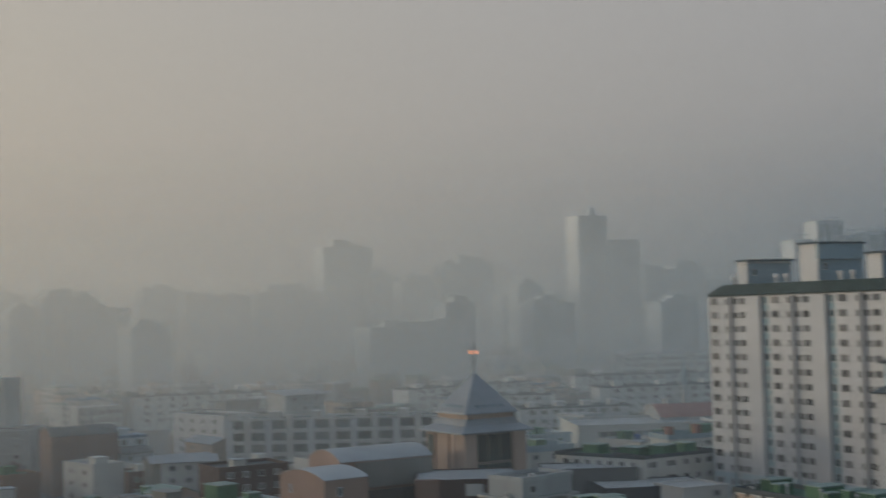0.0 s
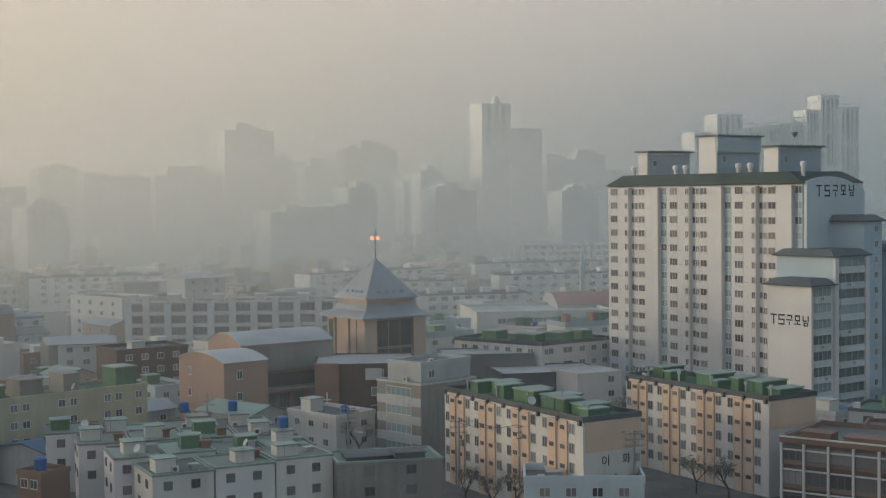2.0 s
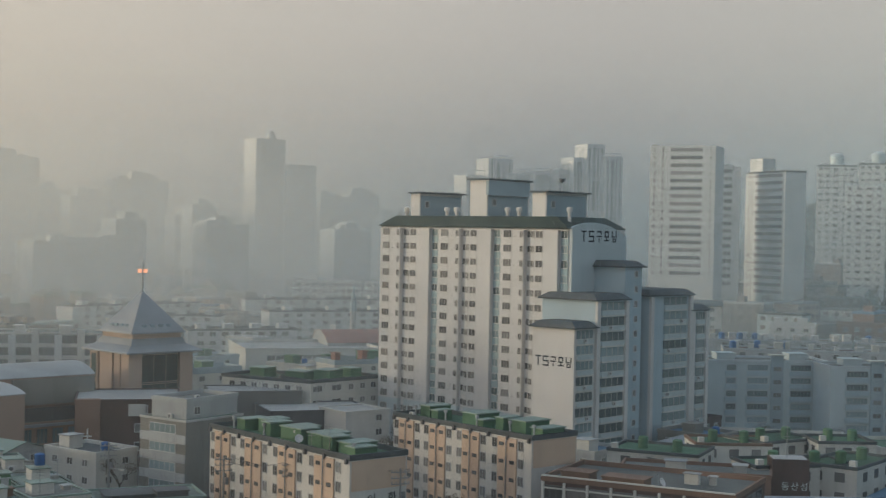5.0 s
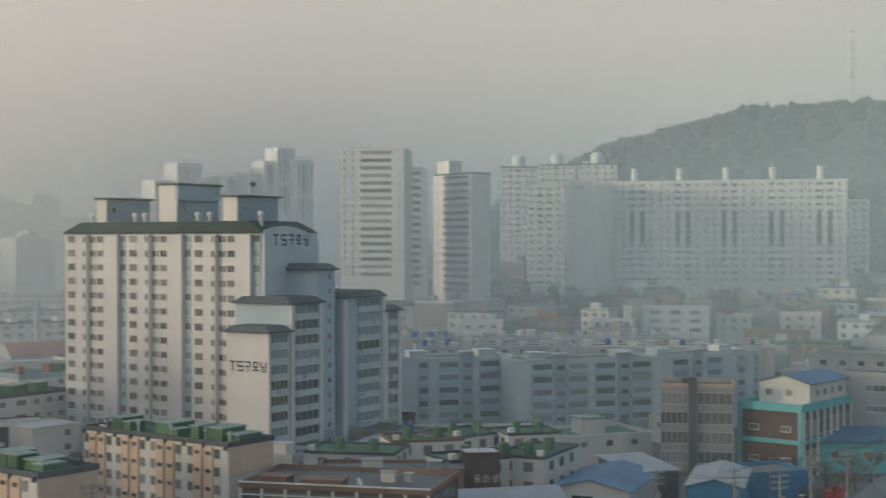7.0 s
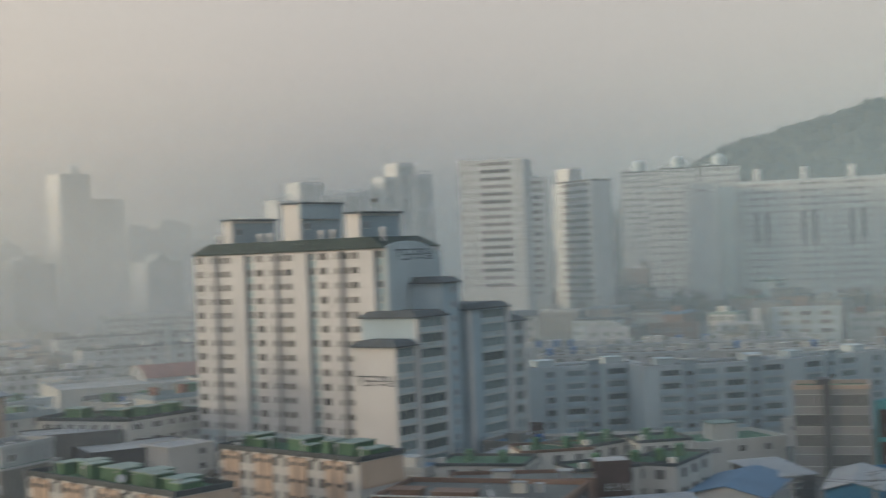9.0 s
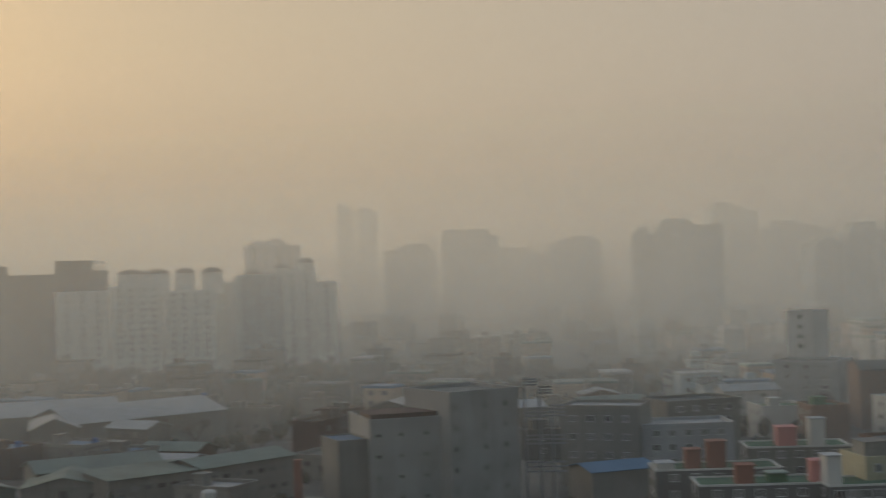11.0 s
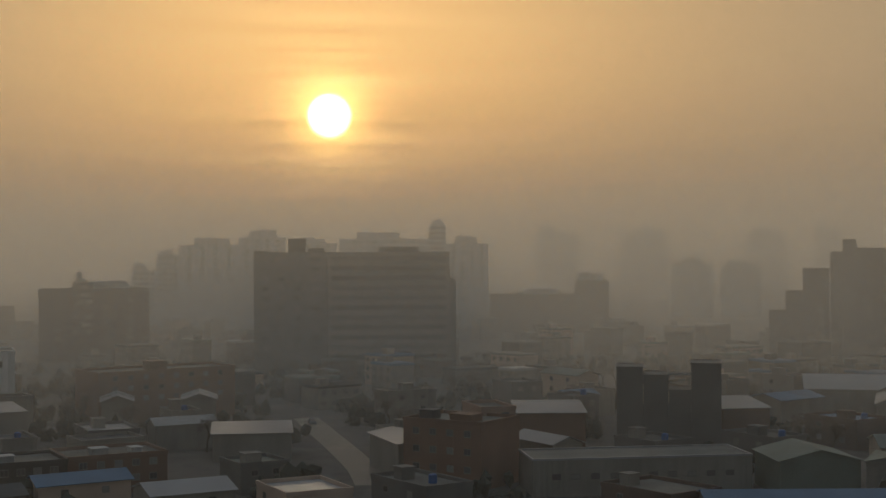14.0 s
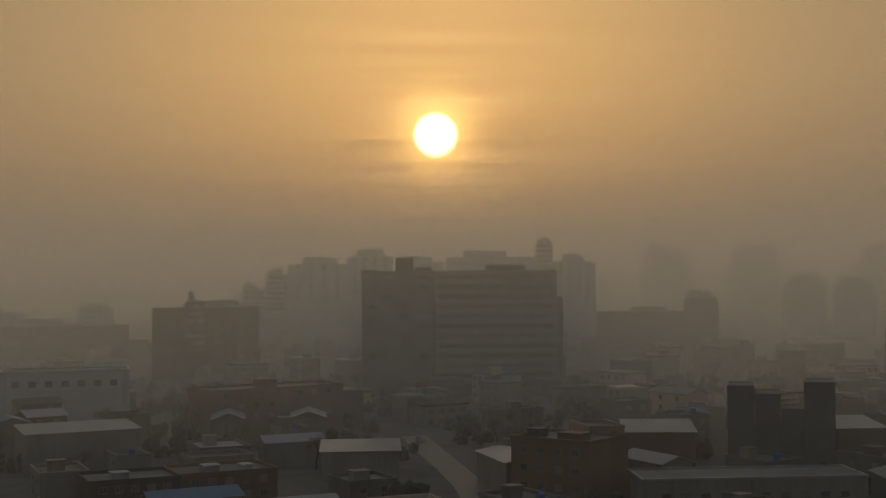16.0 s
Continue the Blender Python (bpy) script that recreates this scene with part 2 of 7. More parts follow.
CREST = ((8, 0), (14, 12), (19, 60), (23.3, 95), (25.9, 105), (28.9, 116), (33.8, 119.5), (36, 109), (38.6, 101), (46, 66), (56, 20), (64, 0))


def ground_z(x, y):
    """Flat town; the land climbs to a wooded hill beyond the slab blocks."""
    r, az = math.hypot(x, y), math.degrees(math.atan2(x, y))
    s = min(max((r - 360) / 220, 0), 1) * min(max((az - 9) / 8, 0), 1) * min(max((75 - az) / 20, 0), 1)
    z = 20 * s * s * (3 - 2 * s)
    if r > 600 and 8 < az < 64:
        for (a0, h0), (a1, h1) in zip(CREST, CREST[1:]):
            if a0 <= az <= a1:
                k = (az - a0) / (a1 - a0)
                h = h0 + (h1 - h0) * k
        z += max(h - z, 0) * math.exp(-((r - 840) / 150) ** 2)
    return z


def box(bm, o, u, length, depth, z0, z1, mi=0, inset=0.0):
    """A box on the plan corner o, running along u, its depth to the left of u; inset narrows its top."""
    n = Vector((-u.y, u.x))
    lo = [o, o + u * length, o + u * length + n * depth, o + n * depth]
    c = o + u * length / 2 + n * depth / 2
    hi = [p + (c - p).normalized() * inset * 1.414 for p in lo]
    vs = [bm.verts.new((p.x, p.y, z0)) for p in lo] + [bm.verts.new((p.x, p.y, z1)) for p in hi]
    for f in ((3, 2, 1, 0), (4, 5, 6, 7), (0, 1, 5, 4), (1, 2, 6, 5), (2, 3, 7, 6), (3, 0, 4, 7)):
        bm.faces.new([vs[i] for i in f]).material_index = mi
    return vs


def prism(bm, pts, z0, z1, mi=0):
    """An upright prism on a plan polygon given anticlockwise."""
    lo = [bm.verts.new((p[0], p[1], z0)) for p in pts]
    hi = [bm.verts.new((p[0], p[1], z1)) for p in pts]
    k = len(pts)
    bm.faces.new(hi).material_index = mi
    bm.faces.new(lo[::-1]).material_index = mi
    for i in range(k):
        bm.faces.new((lo[i], lo[(i + 1) % k], hi[(i + 1) % k], hi[i])).material_index = mi


def tube(bm, c, z0, z1, r0, r1=None, n=10, mi=0, dome=0.0):
    r1 = r0 if r1 is None else r1
    rings = [(z0, r0), (z1, r1)] + ([(z1 + dome * 0.6, r1 * 0.75), (z1 + dome, r1 * 0.2)] if dome else [])
    vs = [[bm.verts.new((c.x + r * math.cos(2 * math.pi * i / n), c.y + r * math.sin(2 * math.pi * i / n), z)) for i in range(n)] for z, r in rings]
    for a, b in zip(vs, vs[1:]):
        for i in range(n):
            bm.faces.new((a[i], a[(i + 1) % n], b[(i + 1) % n], b[i])).material_index = mi
    bm.faces.new(vs[-1]).material_index = mi
    bm.faces.new(vs[0][::-1]).material_index = mi


def mesh_of(name, bm, mats):
    me = bpy.data.meshes.new(name)
    bm.to_mesh(me)
    bm.free()
    for m in mats if isinstance(mats, (list, tuple)) else [mats]:
        me.materials.append(M[m] if isinstance(m, str) else m)
    return me


def hang(ob, parent):
    ob.parent = parent
    ob.matrix_parent_inverse = parent.matrix_basis.inverted() if parent.parent is None else Matrix.Identity(4)
    return ob


def part(name, bm, mats, parent, label=""):
    ob = new(name, mesh_of(name, bm, mats))
    hang(ob, parent)
    return tagged(ob, label)


def thing(name, at, label, category, group="", kind=""):
    e = new(name)
    e.location = at
    e.empty_display_size = 0.5
    return tagged(e, label, category, group, kind)


window_meshes = {}
FOOT = []


def window_mesh(w, h, panes=2, glass="glass", frame_mat="frame"):
    """A window of w x h: reveal frame, mullions and recessed glass; local x along the wall, y outward, z up from the sill."""
    key = (round(w, 2), round(h, 2), panes, glass, frame_mat)
    if key in window_meshes:
        return window_meshes[key]
    bm = bmesh.new()
    b = min(0.09, w * 0.1)
    y0, y1, yg = 0.0, 0.09, 0.035

    def quad(ps, mi):
        bm.faces.new([bm.verts.new(p) for p in ps]).material_index = mi

    X0, X1, Z0, Z1 = -w / 2, w / 2, 0, h
    quad([(X0, yg, Z0), (X0, yg, Z1), (X1, yg, Z1), (X1, yg, Z0)], 1)
    for a, c, d, e in ((X0, X1, Z0 - 0.04, Z0 + b), (X0, X1, Z1 - b, Z1), (X0, X0 + b, Z0 + b, Z1 - b), (X1 - b, X1, Z0 + b, Z1 - b)):
        quad([(a, y1, d), (a, y1, e), (c, y1, e), (c, y1, d)], 0)
    quad([(X0, y0, Z0 - 0.04), (X0, y0, Z1), (X0, y1, Z1), (X0, y1, Z0 - 0.04)], 0)
    quad([(X1, y0, Z1), (X1, y0, Z0 - 0.04), (X1, y1, Z0 - 0.04), (X1, y1, Z1)], 0)
    quad([(X0, y0, Z1), (X1, y0, Z1), (X1, y1, Z1), (X0, y1, Z1)], 0)
    quad([(X1, y0, Z0 - 0.04), (X0, y0, Z0 - 0.04), (X0, y1, Z0 - 0.04), (X1, y1, Z0 - 0.04)], 0)
    for i in range(1, panes):
        x = X0 + w * i / panes
        quad([(x - b / 2, 0.07, Z0 + b), (x - b / 2, 0.07, Z1 - b), (x + b / 2, 0.07, Z1 - b), (x + b / 2, 0.07, Z0 + b)], 0)
    window_meshes[key] = mesh_of("window", bm, [frame_mat, glass])
    return window_meshes[key]


class Face:
    """A wall face: plan start o, direction u along it seen from outside left to right, outward normal n."""

    def __init__(self, a, b):
        self.o, self.length = a.copy(), (b - a).length
        self.u = (b - a) / self.length
        self.n = Vector((self.u.y, -self.u.x))

    def lay(self, s, z, out=0.0):
        p = self.o + self.u * s + self.n * out
        return Matrix(((-self.u.x, self.n.x, 0, p.x), (-self.u.y, self.n.y, 0, p.y), (0, 0, 1, z), (0, 0, 0, 1)))

    def seen(self):
        c = self.o + self.u * self.length / 2
        return self.n.dot(-c) > 0


def place(name, mesh, m, parent, label=""):
    ob = new(name, mesh)
    hang(ob, parent)
    ob.matrix_basis = m
    return tagged(ob, label)


def face_boxes(bm, face, s0, s1, z0, z1, out0, out1, mi=0):
    """A slab on a face, from out0 to out1 in front of it."""
    o = face.o + face.u * s0 + face.n * out1
    box(bm, o, face.u, s1 - s0, out1 - out0, z0, z1, mi)


def corners(p1, p2, depth):
    """Plan corners of a block whose front runs from p1 to p2 seen from the lookout left to right."""
    u = (p2 - p1).normalized()
    n = Vector((-u.y, u.x))
    return [p1, p2, p2 + n * depth, p1 + n * depth]


def block(name, label, category, p1, p2, depth, z1, wall="offwhite", roof="deck", floors=0, cols=(), side_cols=(), win=(1.5, 1.3), panes=2, floor_h=2.8,
          parapet=0.7, cap=None, z0=None, group="", base=None, glass="glass", sill=1.0, bands=False, fr=None, shape="flat", rise=1.5, heads=(), tanks=(), boxes=()):
    """A house or flats: wall, parapet, roof deck, windows floor by floor, stair heads and tanks."""
    c = corners(p1, p2, depth)
    mid = (c[0] + c[2]) / 2
    if z0 is None:
        z0 = min(ground_z(p.x, p.y) for p in c) - 0.3
    top = thing(name, (mid.x, mid.y, z0), label, category, group)
    # western frames are drab: the dimming against the sun is in their colour
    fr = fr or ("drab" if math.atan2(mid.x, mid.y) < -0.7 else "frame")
    FOOT.append((mid, (c[2] - c[0]).length / 2, p1, p2, depth, z1 if shape == "flat" else None))
    u = (p2 - p1).normalized()
    L = (p2 - p1).length
    n = Vector((-u.y, u.x))
    bm = bmesh.new()
    box(bm, p1, u, L, depth, z0, z1)
    part("wall", bm, wall, top)
    if shape == "flat":
        bm = bmesh.new()
        box(bm, p1 + u * 0.25 + n * 0.25, u, L - 0.5, depth - 0.5, z1, z1 + 0.06)
        part("roof", bm, roof, top)
        if parapet:
            bm = bmesh.new()
            e = 0.12
            q = p1 - u * e - n * e
            box(bm, q, u, L + 2 * e, 0.35, z1 + 0.004, z1 + parapet)
            box(bm, q + n * (depth + 2 * e - 0.35), u, L + 2 * e, 0.35, z1 + 0.004, z1 + parapet)
            box(bm, q + n * 0.35, u, 0.35, depth + 2 * e - 0.7, z1 + 0.004, z1 + parapet)
            box(bm, q + n * 0.35 + u * (L + 2 * e - 0.35), u, 0.35, depth + 2 * e - 0.7, z1 + 0.004, z1 + parapet)
            part("parapet", bm, cap or wall, top)
    elif shape in ("gable", "gable_across", "barrel", "barrel_across", "shed"):
        bm = bmesh.new()
        e = 0.15 if shape.startswith("barrel") else 0.5
        along = not shape.endswith("across")
        k = 10 if shape.startswith("barrel") else 1 if shape == "shed" else 2
        prof = []
        span = depth if along else L
        for i in range(k + 1):
            f = i / k
            hgt = rise * (math.sin(math.pi * f) ** 0.8 if shape.startswith("barrel") else (1 - abs(2 * f - 1)) if shape != "shed" else f)
            prof.append((-e + (span + 2 * e) * f, z1 + 0.03 + hgt))
        a = p1 - (u if along else n) * e
        run, across = (u, n) if along else (n, u)
        far = (L if along else depth) + 2 * e
        rows_ = []
        for off in (0, far):
            rows_.append([[bm.verts.new((*(a + run * off + across * s), z + dz)) for s, z in prof] for dz in (0.12, 0.0)])
        for i in range(k):
            for dz in (0, 1):
                f4 = (rows_[0][dz][i], rows_[1][dz][i], rows_[1][dz][i + 1], rows_[0][dz][i + 1])
                bm.faces.new(f4 if dz == 0 else f4[::-1])
        for r in rows_:
            for i in range(k):
                bm.faces.new((r[0][i], r[0][i + 1], r[1][i + 1], r[1][i]))
        for i in (0, k):
            bm.faces.new((rows_[0][0][i], rows_[1][0][i], rows_[1][1][i], rows_[0][1][i]))
        bmesh.ops.recalc_face_normals(bm, faces=bm.faces)
        part("roof", bm, roof, top)
        for off in (0.0, (L if along else depth) - 0.2):
            bm = bmesh.new()
            q = p1 + run * off
            pr = [(min(max(s, 0), span), z) for s, z in prof]
            lo1 = [bm.verts.new((*(q + across * s), z1 + 0.002)) for s, z in (pr[0], pr[-1])]
            up1 = [bm.verts.new((*(q + across * s), z - 0.02)) for s, z in pr]
            lo2 = [bm.verts.new((*(q + run * 0.2 + across * s), z1 + 0.002)) for s, z in (pr[0], pr[-1])]
            up2 = [bm.verts.new((*(q + run * 0.2 + across * s), z - 0.02)) for s, z in pr]
            bm.faces.new([lo1[0], *up1, lo1[1]])
            bm.faces.new([lo2[0], *up2, lo2[1]][::-1])
            bmesh.ops.recalc_face_normals(bm, faces=bm.faces)
            part("gable", bm, wall, top)
    faces = [Face(c[0], c[1]), Face(c[1], c[2]), Face(c[3], c[0])]
    for i, fc in enumerate(faces):
        use = cols if i == 0 else side_cols
        if not use or not floors or not fc.seen():
            continue
        for k in range(floors):
            z = z1 - (k + 1) * floor_h + sill
            if z < z0 + 0.3:
                break
            if bands:
                me = window_mesh(fc.length - 1.2, win[1], max(4, int(fc.length / 3)), glass, fr)
                place("window", me, fc.lay(fc.length / 2, z), top)
                continue
            for s in use:
                w = win[0]
                if isinstance(s, tuple):
                    s, w = s
                if w < fc.length:
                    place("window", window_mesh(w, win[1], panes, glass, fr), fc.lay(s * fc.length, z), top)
    for s, d, w, l, hh, mt in boxes:
        bm = bmesh.new()
        q = p1 + u * (s * L) + n * (d * depth)
        box(bm, q, u, w, l, z1 + 0.06, z1 + hh)
        if mid.length < 330:
            head = part("stair_head", bm, mt, top)
            bm = bmesh.new()
        box(bm, q - u * 0.2 - n * 0.2, u, w + 0.4, l + 0.4, z1 + hh + 0.002, z1 + hh + 0.16)
        if mid.length >= 330:
            part("stair_head", bm, mt, top)
            continue
        part("lid", bm, {"greenbox": "mint", "offwhite": "mint" if name == "terrace_house" else "grey", "cream": "mint"}.get(mt, mt), head)
    for s, d, r, hh, lift in tanks:
        q = p1 + u * (s * L) + n * (d * depth)
        bm = bmesh.new()
        tube(bm, q, z1 + 0.05 + lift, z1 + lift + hh, r, n=14, dome=0.35 * r)
        part("water_tank", bm, "tank", top, "blue plastic water tank")
    return top


def spread(k, lo=0.06, hi=0.94):
    return [lo + (hi - lo) * (i + 0.5) / k for i in range(k)]


# ---- ground ----
def build_ground():
    radii = [0, 60, 120, 170, 210, 250, 290, 330, 370, 410, 450, 500, 550, 600, 650, 700, 750, 800, 850, 900, 950, 1000, 1050, 1100, 1150, 1250, 1400, 1700,
             2200, 3000, 4600]
    k = 240
    vs = [(0, 0, 0)]
    for r in radii[1:]:
        for i in range(k):
            a = 2 * math.pi * i / k
            x, y = r * math.sin(a), r * math.cos(a)
            vs.append((x, y, ground_z(x, y)))
    fs = [(0, 1 + (i + 1) % k, 1 + i) for i in range(k)]
    for j in range(len(radii) - 2):
        for i in range(k):
            a, b = 1 + j * k + i, 1 + j * k + (i + 1) % k
            fs.append((a, b, b + k, a + k))
    me = bpy.data.meshes.new("ground")
    me.from_pydata(vs, [], fs)
    me.materials.append(surface("town_ground", (0.13, 0.125, 0.115), wear=0.5, grain=0.8))
    ob = new("ground", me)
    tagged(ob, "grey-brown town ground rising to a wooded hill", "ground", kind="structure")


build_ground()


def build_haze(r, alpha):
    k = 160
    zs = (-5, 20, 45, 70, 95, 125, 160, 215)
    vs = [(r * math.sin(2 * math.pi * i / k), r * math.cos(2 * math.pi * i / k), z) for z in zs for i in range(k)]
    fs = [(j * k + i, j * k + (i + 1) % k, (j + 1) * k + (i + 1) % k, (j + 1) * k + i) for j in range(len(zs) - 1) for i in range(k)]
    me = bpy.data.meshes.new("haze")
    me.from_pydata(vs, [], fs)
    me.polygons.foreach_set("use_smooth", [True] * len(fs))
    me.materials.append(haze_material(alpha))
    tagged(new("haze", me), "thin grey morning smog hanging over the town", "haze", kind="structure")


HAZE = ((120, 0.028), (180, 0.036), (228, 0.04), (275, 0.05), (322, 0.12), (368, 0.14), (420, 0.16), (480, 0.17), (548, 0.17), (625, 0.18), (710, 0.19), (810, 0.20), (925, 0.22),
        (1060, 0.25), (1220, 0.28), (1420, 0.32), (1680, 0.34), (2050, 0.36), (2700, 0.40))
for r_, a_ in HAZE:
    build_haze(r_, a_)
# ---- the tall flats with the stepped wing ----
def balcony_mesh(w, h, key={}):
    """A flat's balcony front: dark glazing, white slab edge, rail panel with posts."""
    k = (round(w, 2), round(h, 2))
    if k not in key:
        bm = bmesh.new()
        o, u = Vector((-w / 2, 0.02)), Vector((1, 0))

        def b(x0, x1, y0, y1, z0, z1, mi):
            vs = [bm.verts.new((x, y, z)) for z in (z0, z1) for x, y in ((x0, y0), (x1, y0), (x1, y1), (x0, y1))]
            for f in ((3, 2, 1, 0), (4, 5, 6, 7), (0, 1, 5, 4), (1, 2, 6, 5), (2, 3, 7, 6), (3, 0, 4, 7)):
                bm.faces.new([vs[i] for i in f]).material_index = mi

        b(-w / 2, w / 2, 0.0, 0.08, 1.05, h - 0.25, 1)
        for i in range(1, 4):
            x = -w / 2 + w * i / 4
            b(x - 0.05, x + 0.05, 0.08, 0.13, 1.05, h - 0.25, 0)
        b(-w / 2, w / 2, 0.0, 0.42, -0.12, 0.12, 0)
        b(-w / 2, w / 2, 0.3, 0.36, 0.12, 0.95, 2)
        b(-w / 2, w / 2, 0.28, 0.40, 0.98, 1.06, 3)
        key[k] = mesh_of("balcony", bm, ["offwhite", "glassgrey", "bluegrey", "offwhite"])
    return key[k]


def hip_roof(parent, p1, u, length, depth, z, rise, over=0.6, mat="tile", inset=2.2):
    n = Vector((-u.y, u.x))
    bm = bmesh.new()
    box(bm, p1 - u * over - n * over, u, length + 2 * over, depth + 2 * over, z, z + 0.25)
    box(bm, p1 - u * over * 0.8 - n * over * 0.8, u, length + 1.6 * over, depth + 1.6 * over, z + 0.254, z + rise, inset=inset)
    return part("roof", bm, mat, parent, "dark tiled hipped roof")


TU = Vector((0.68, -0.7332))
TN = Vector((-TU.y, TU.x))          # into the block
T0 = Vector((8.2, 297.9))
FH, TOP = 2.85, 45.6


def tall_flats():
    top = thing("apartment_tower", (25, 285, 0), "white sixteen-storey apartment tower with stepped blue-shaded wing", "apartment building")
    L, D = 50.8, 17.5
    bm = bmesh.new()
    box(bm, T0, TU, L, D, -0.3, TOP)
    part("body", bm, "white", top)
    face = Face(T0, T0 + TU * L)
    mod = L / 3
    # projecting bays and the coloured foot of the front
    for i in range(3):
        s = i * mod
        for a, b in ((0.02, 0.37), (0.475, 0.865)):
            bm = bmesh.new()
            face_boxes(bm, face, s + a * mod, s + b * mod, 9.2, TOP - 0.35, 0.0, 0.9)
            part("bay", bm, "white", top)
            bm = bmesh.new()
            face_boxes(bm, face, s + a * mod, s + b * mod, -0.3, 9.19, 0.0, 0.9)
            part("bay_foot", bm, "bluegrey", top, "blue-grey painted foot")
        bm = bmesh.new()
        face_boxes(bm, face, s + 0.875 * mod, s + 0.985 * mod, 6.5, TOP - 0.5, 0.0, 0.12)
        part("spandrel_strip", bm, "strip", top, "grey-green strip between the bays")
        for k in range(16):
            z = TOP - (k + 1) * FH + 0.95
            if z < 0.6:
                break
            place("window", window_mesh(2.1, 1.5, 3, "glass", "cream"), face.lay(s + 0.127 * mod, z, 0.9), top)
            place("window", window_mesh(1.5, 1.35), face.lay(s + 0.425 * mod, z, 0.0), top)
            place("window", window_mesh(1.75, 1.4, 2, "glass", "cream"), face.lay(s + 0.60 * mod, z, 0.9), top)
            place("window", window_mesh(1.6, 1.5, 2, "glassblue"), face.lay(s + 0.93 * mod, z, 0.12), top)
            place("window", window_mesh(0.9, 1.35, 2, "glass", "cream"), face.lay(s + 0.335 * mod, z, 0.9), top)
            place("window", window_mesh(0.9, 1.35, 2, "glass", "cream"), face.lay(s + 0.505 * mod, z, 0.9), top)
            for f in (0.24, 0.74):
                place("vent", window_mesh(0.75, 0.22, 1), face.lay(s + f * mod, z + 0.1, 0.9), top)
    # roof slopes down to the front, with the raised end gable
    bm = bmesh.new()
    box(bm, T0 - TU * 0.3 - TN * 1.05, TU, L + 0.5, D + 1.35, TOP, TOP + 0.18)
    box(bm, T0 - TU * 0.25 - TN * 1.0, TU, L + 0.4, D + 1.2, TOP + 0.184, TOP + 2.3, inset=2.9)
    part("roof", bm, "greentile", top, "dark green-grey tiled roof")
    # end wall with an arched head; blue-grey colour stands for its shade
    e0 = T0 + TU * L
    side = Face(e0, e0 + TN * D)
    bm = bmesh.new()
    k = 14
    prof = [(D * i / k, TOP + 0.3 + 5.2 * (i / k) - 6.9 * (i / k) ** 2) for i in range(k + 1)]
    for off in (0.5, -0.02):
        pts = [(*(e0 + TN * s + TU * off), z) for s, z in prof]
        low_ = [(*(e0 + TN * s + TU * off), -0.3) for s in (D, 0)]
        f = [bm.verts.new(p) for p in pts + low_]
        bm.faces.new(f if off < 0 else f[::-1])
    vs = list(bm.verts)
    m = len(prof) + 2
    for i in range(m):
        j = (i + 1) % m
        bm.faces.new((vs[i], vs[j], vs[m + j], vs[m + i]))
    bmesh.ops.recalc_face_normals(bm, faces=bm.faces)
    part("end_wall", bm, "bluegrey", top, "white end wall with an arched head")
    sign_bars(top, side, 2.8, 43.1, 2.2, 0.85)
    # lift heads; blue slabs on the right faces stand for shade
    for s, z1, ln in ((7.2, TOP + 7.0, 2.6), (24.0, TOP + 9.6, 4.6), (40.4, TOP + 7.0, 3.4)):
        bm = bmesh.new()
        o = T0 + TU * s + TN * 1.2
        box(bm, o, TU, ln, 13.0, TOP + 1.0, z1)
        head = part("lift_head", bm, "white", top)
        hf = Face(o + TU * ln, o + TU * ln + TN * 13)
        bm = bmesh.new()
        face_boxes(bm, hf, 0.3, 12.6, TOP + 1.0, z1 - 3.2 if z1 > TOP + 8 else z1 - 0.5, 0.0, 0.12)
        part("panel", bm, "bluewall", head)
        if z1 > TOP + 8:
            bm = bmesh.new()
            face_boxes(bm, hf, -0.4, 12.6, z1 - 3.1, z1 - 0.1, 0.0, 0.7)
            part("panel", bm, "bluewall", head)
        place("window", window_mesh(1.2, 1.4, 1), hf.lay(2.0, z1 - 3.0 if z1 < TOP + 8 else z1 - 5.2, 0.14), head)
        bm = bmesh.new()
        box(bm, o - TU * 0.6 - TN * 0.6, TU, ln + 1.5, 14.2, z1 + 0.002, z1 + 0.35, inset=0.2)
        part("lift_roof", bm, "tile", head)
    # vents and flues on the ridge
    for s in (4.8, 16.5, 19.2, 33.0, 36.0, 48.6):
        bm = bmesh.new()
        tube(bm, T0 + TU * s + TN * 2.5, TOP + 1.0, TOP + 3.3, 0.35, n=8)
        tube(bm, T0 + TU * s + TN * 2.5, TOP + 3.3, TOP + 3.9, 0.6, n=8, dome=0.3)
        part("flue", bm, "white", top, "white roof ventilator")
    bm = bmesh.new()
    tube(bm, T0 + TU * 43 + TN * 7, TOP + 7, TOP + 9.6, 0.05, n=5)
    tube(bm, T0 + TU * 43 + TN * 7, TOP + 9.0, TOP + 9.9, 0.3, 0.75, n=10)
    part("dish_mast", bm, "steel", top)
    # stepped wing: lit end wall; balcony sides coloured pale blue for their shade
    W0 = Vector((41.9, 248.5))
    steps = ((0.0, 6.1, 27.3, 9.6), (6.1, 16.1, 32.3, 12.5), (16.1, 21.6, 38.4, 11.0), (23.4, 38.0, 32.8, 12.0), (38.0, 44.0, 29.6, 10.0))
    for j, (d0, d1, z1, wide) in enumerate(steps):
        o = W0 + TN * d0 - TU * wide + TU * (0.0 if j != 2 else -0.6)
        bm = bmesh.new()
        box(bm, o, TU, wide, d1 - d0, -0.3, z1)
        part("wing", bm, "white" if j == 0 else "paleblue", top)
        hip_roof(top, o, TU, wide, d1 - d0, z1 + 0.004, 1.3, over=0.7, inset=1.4)
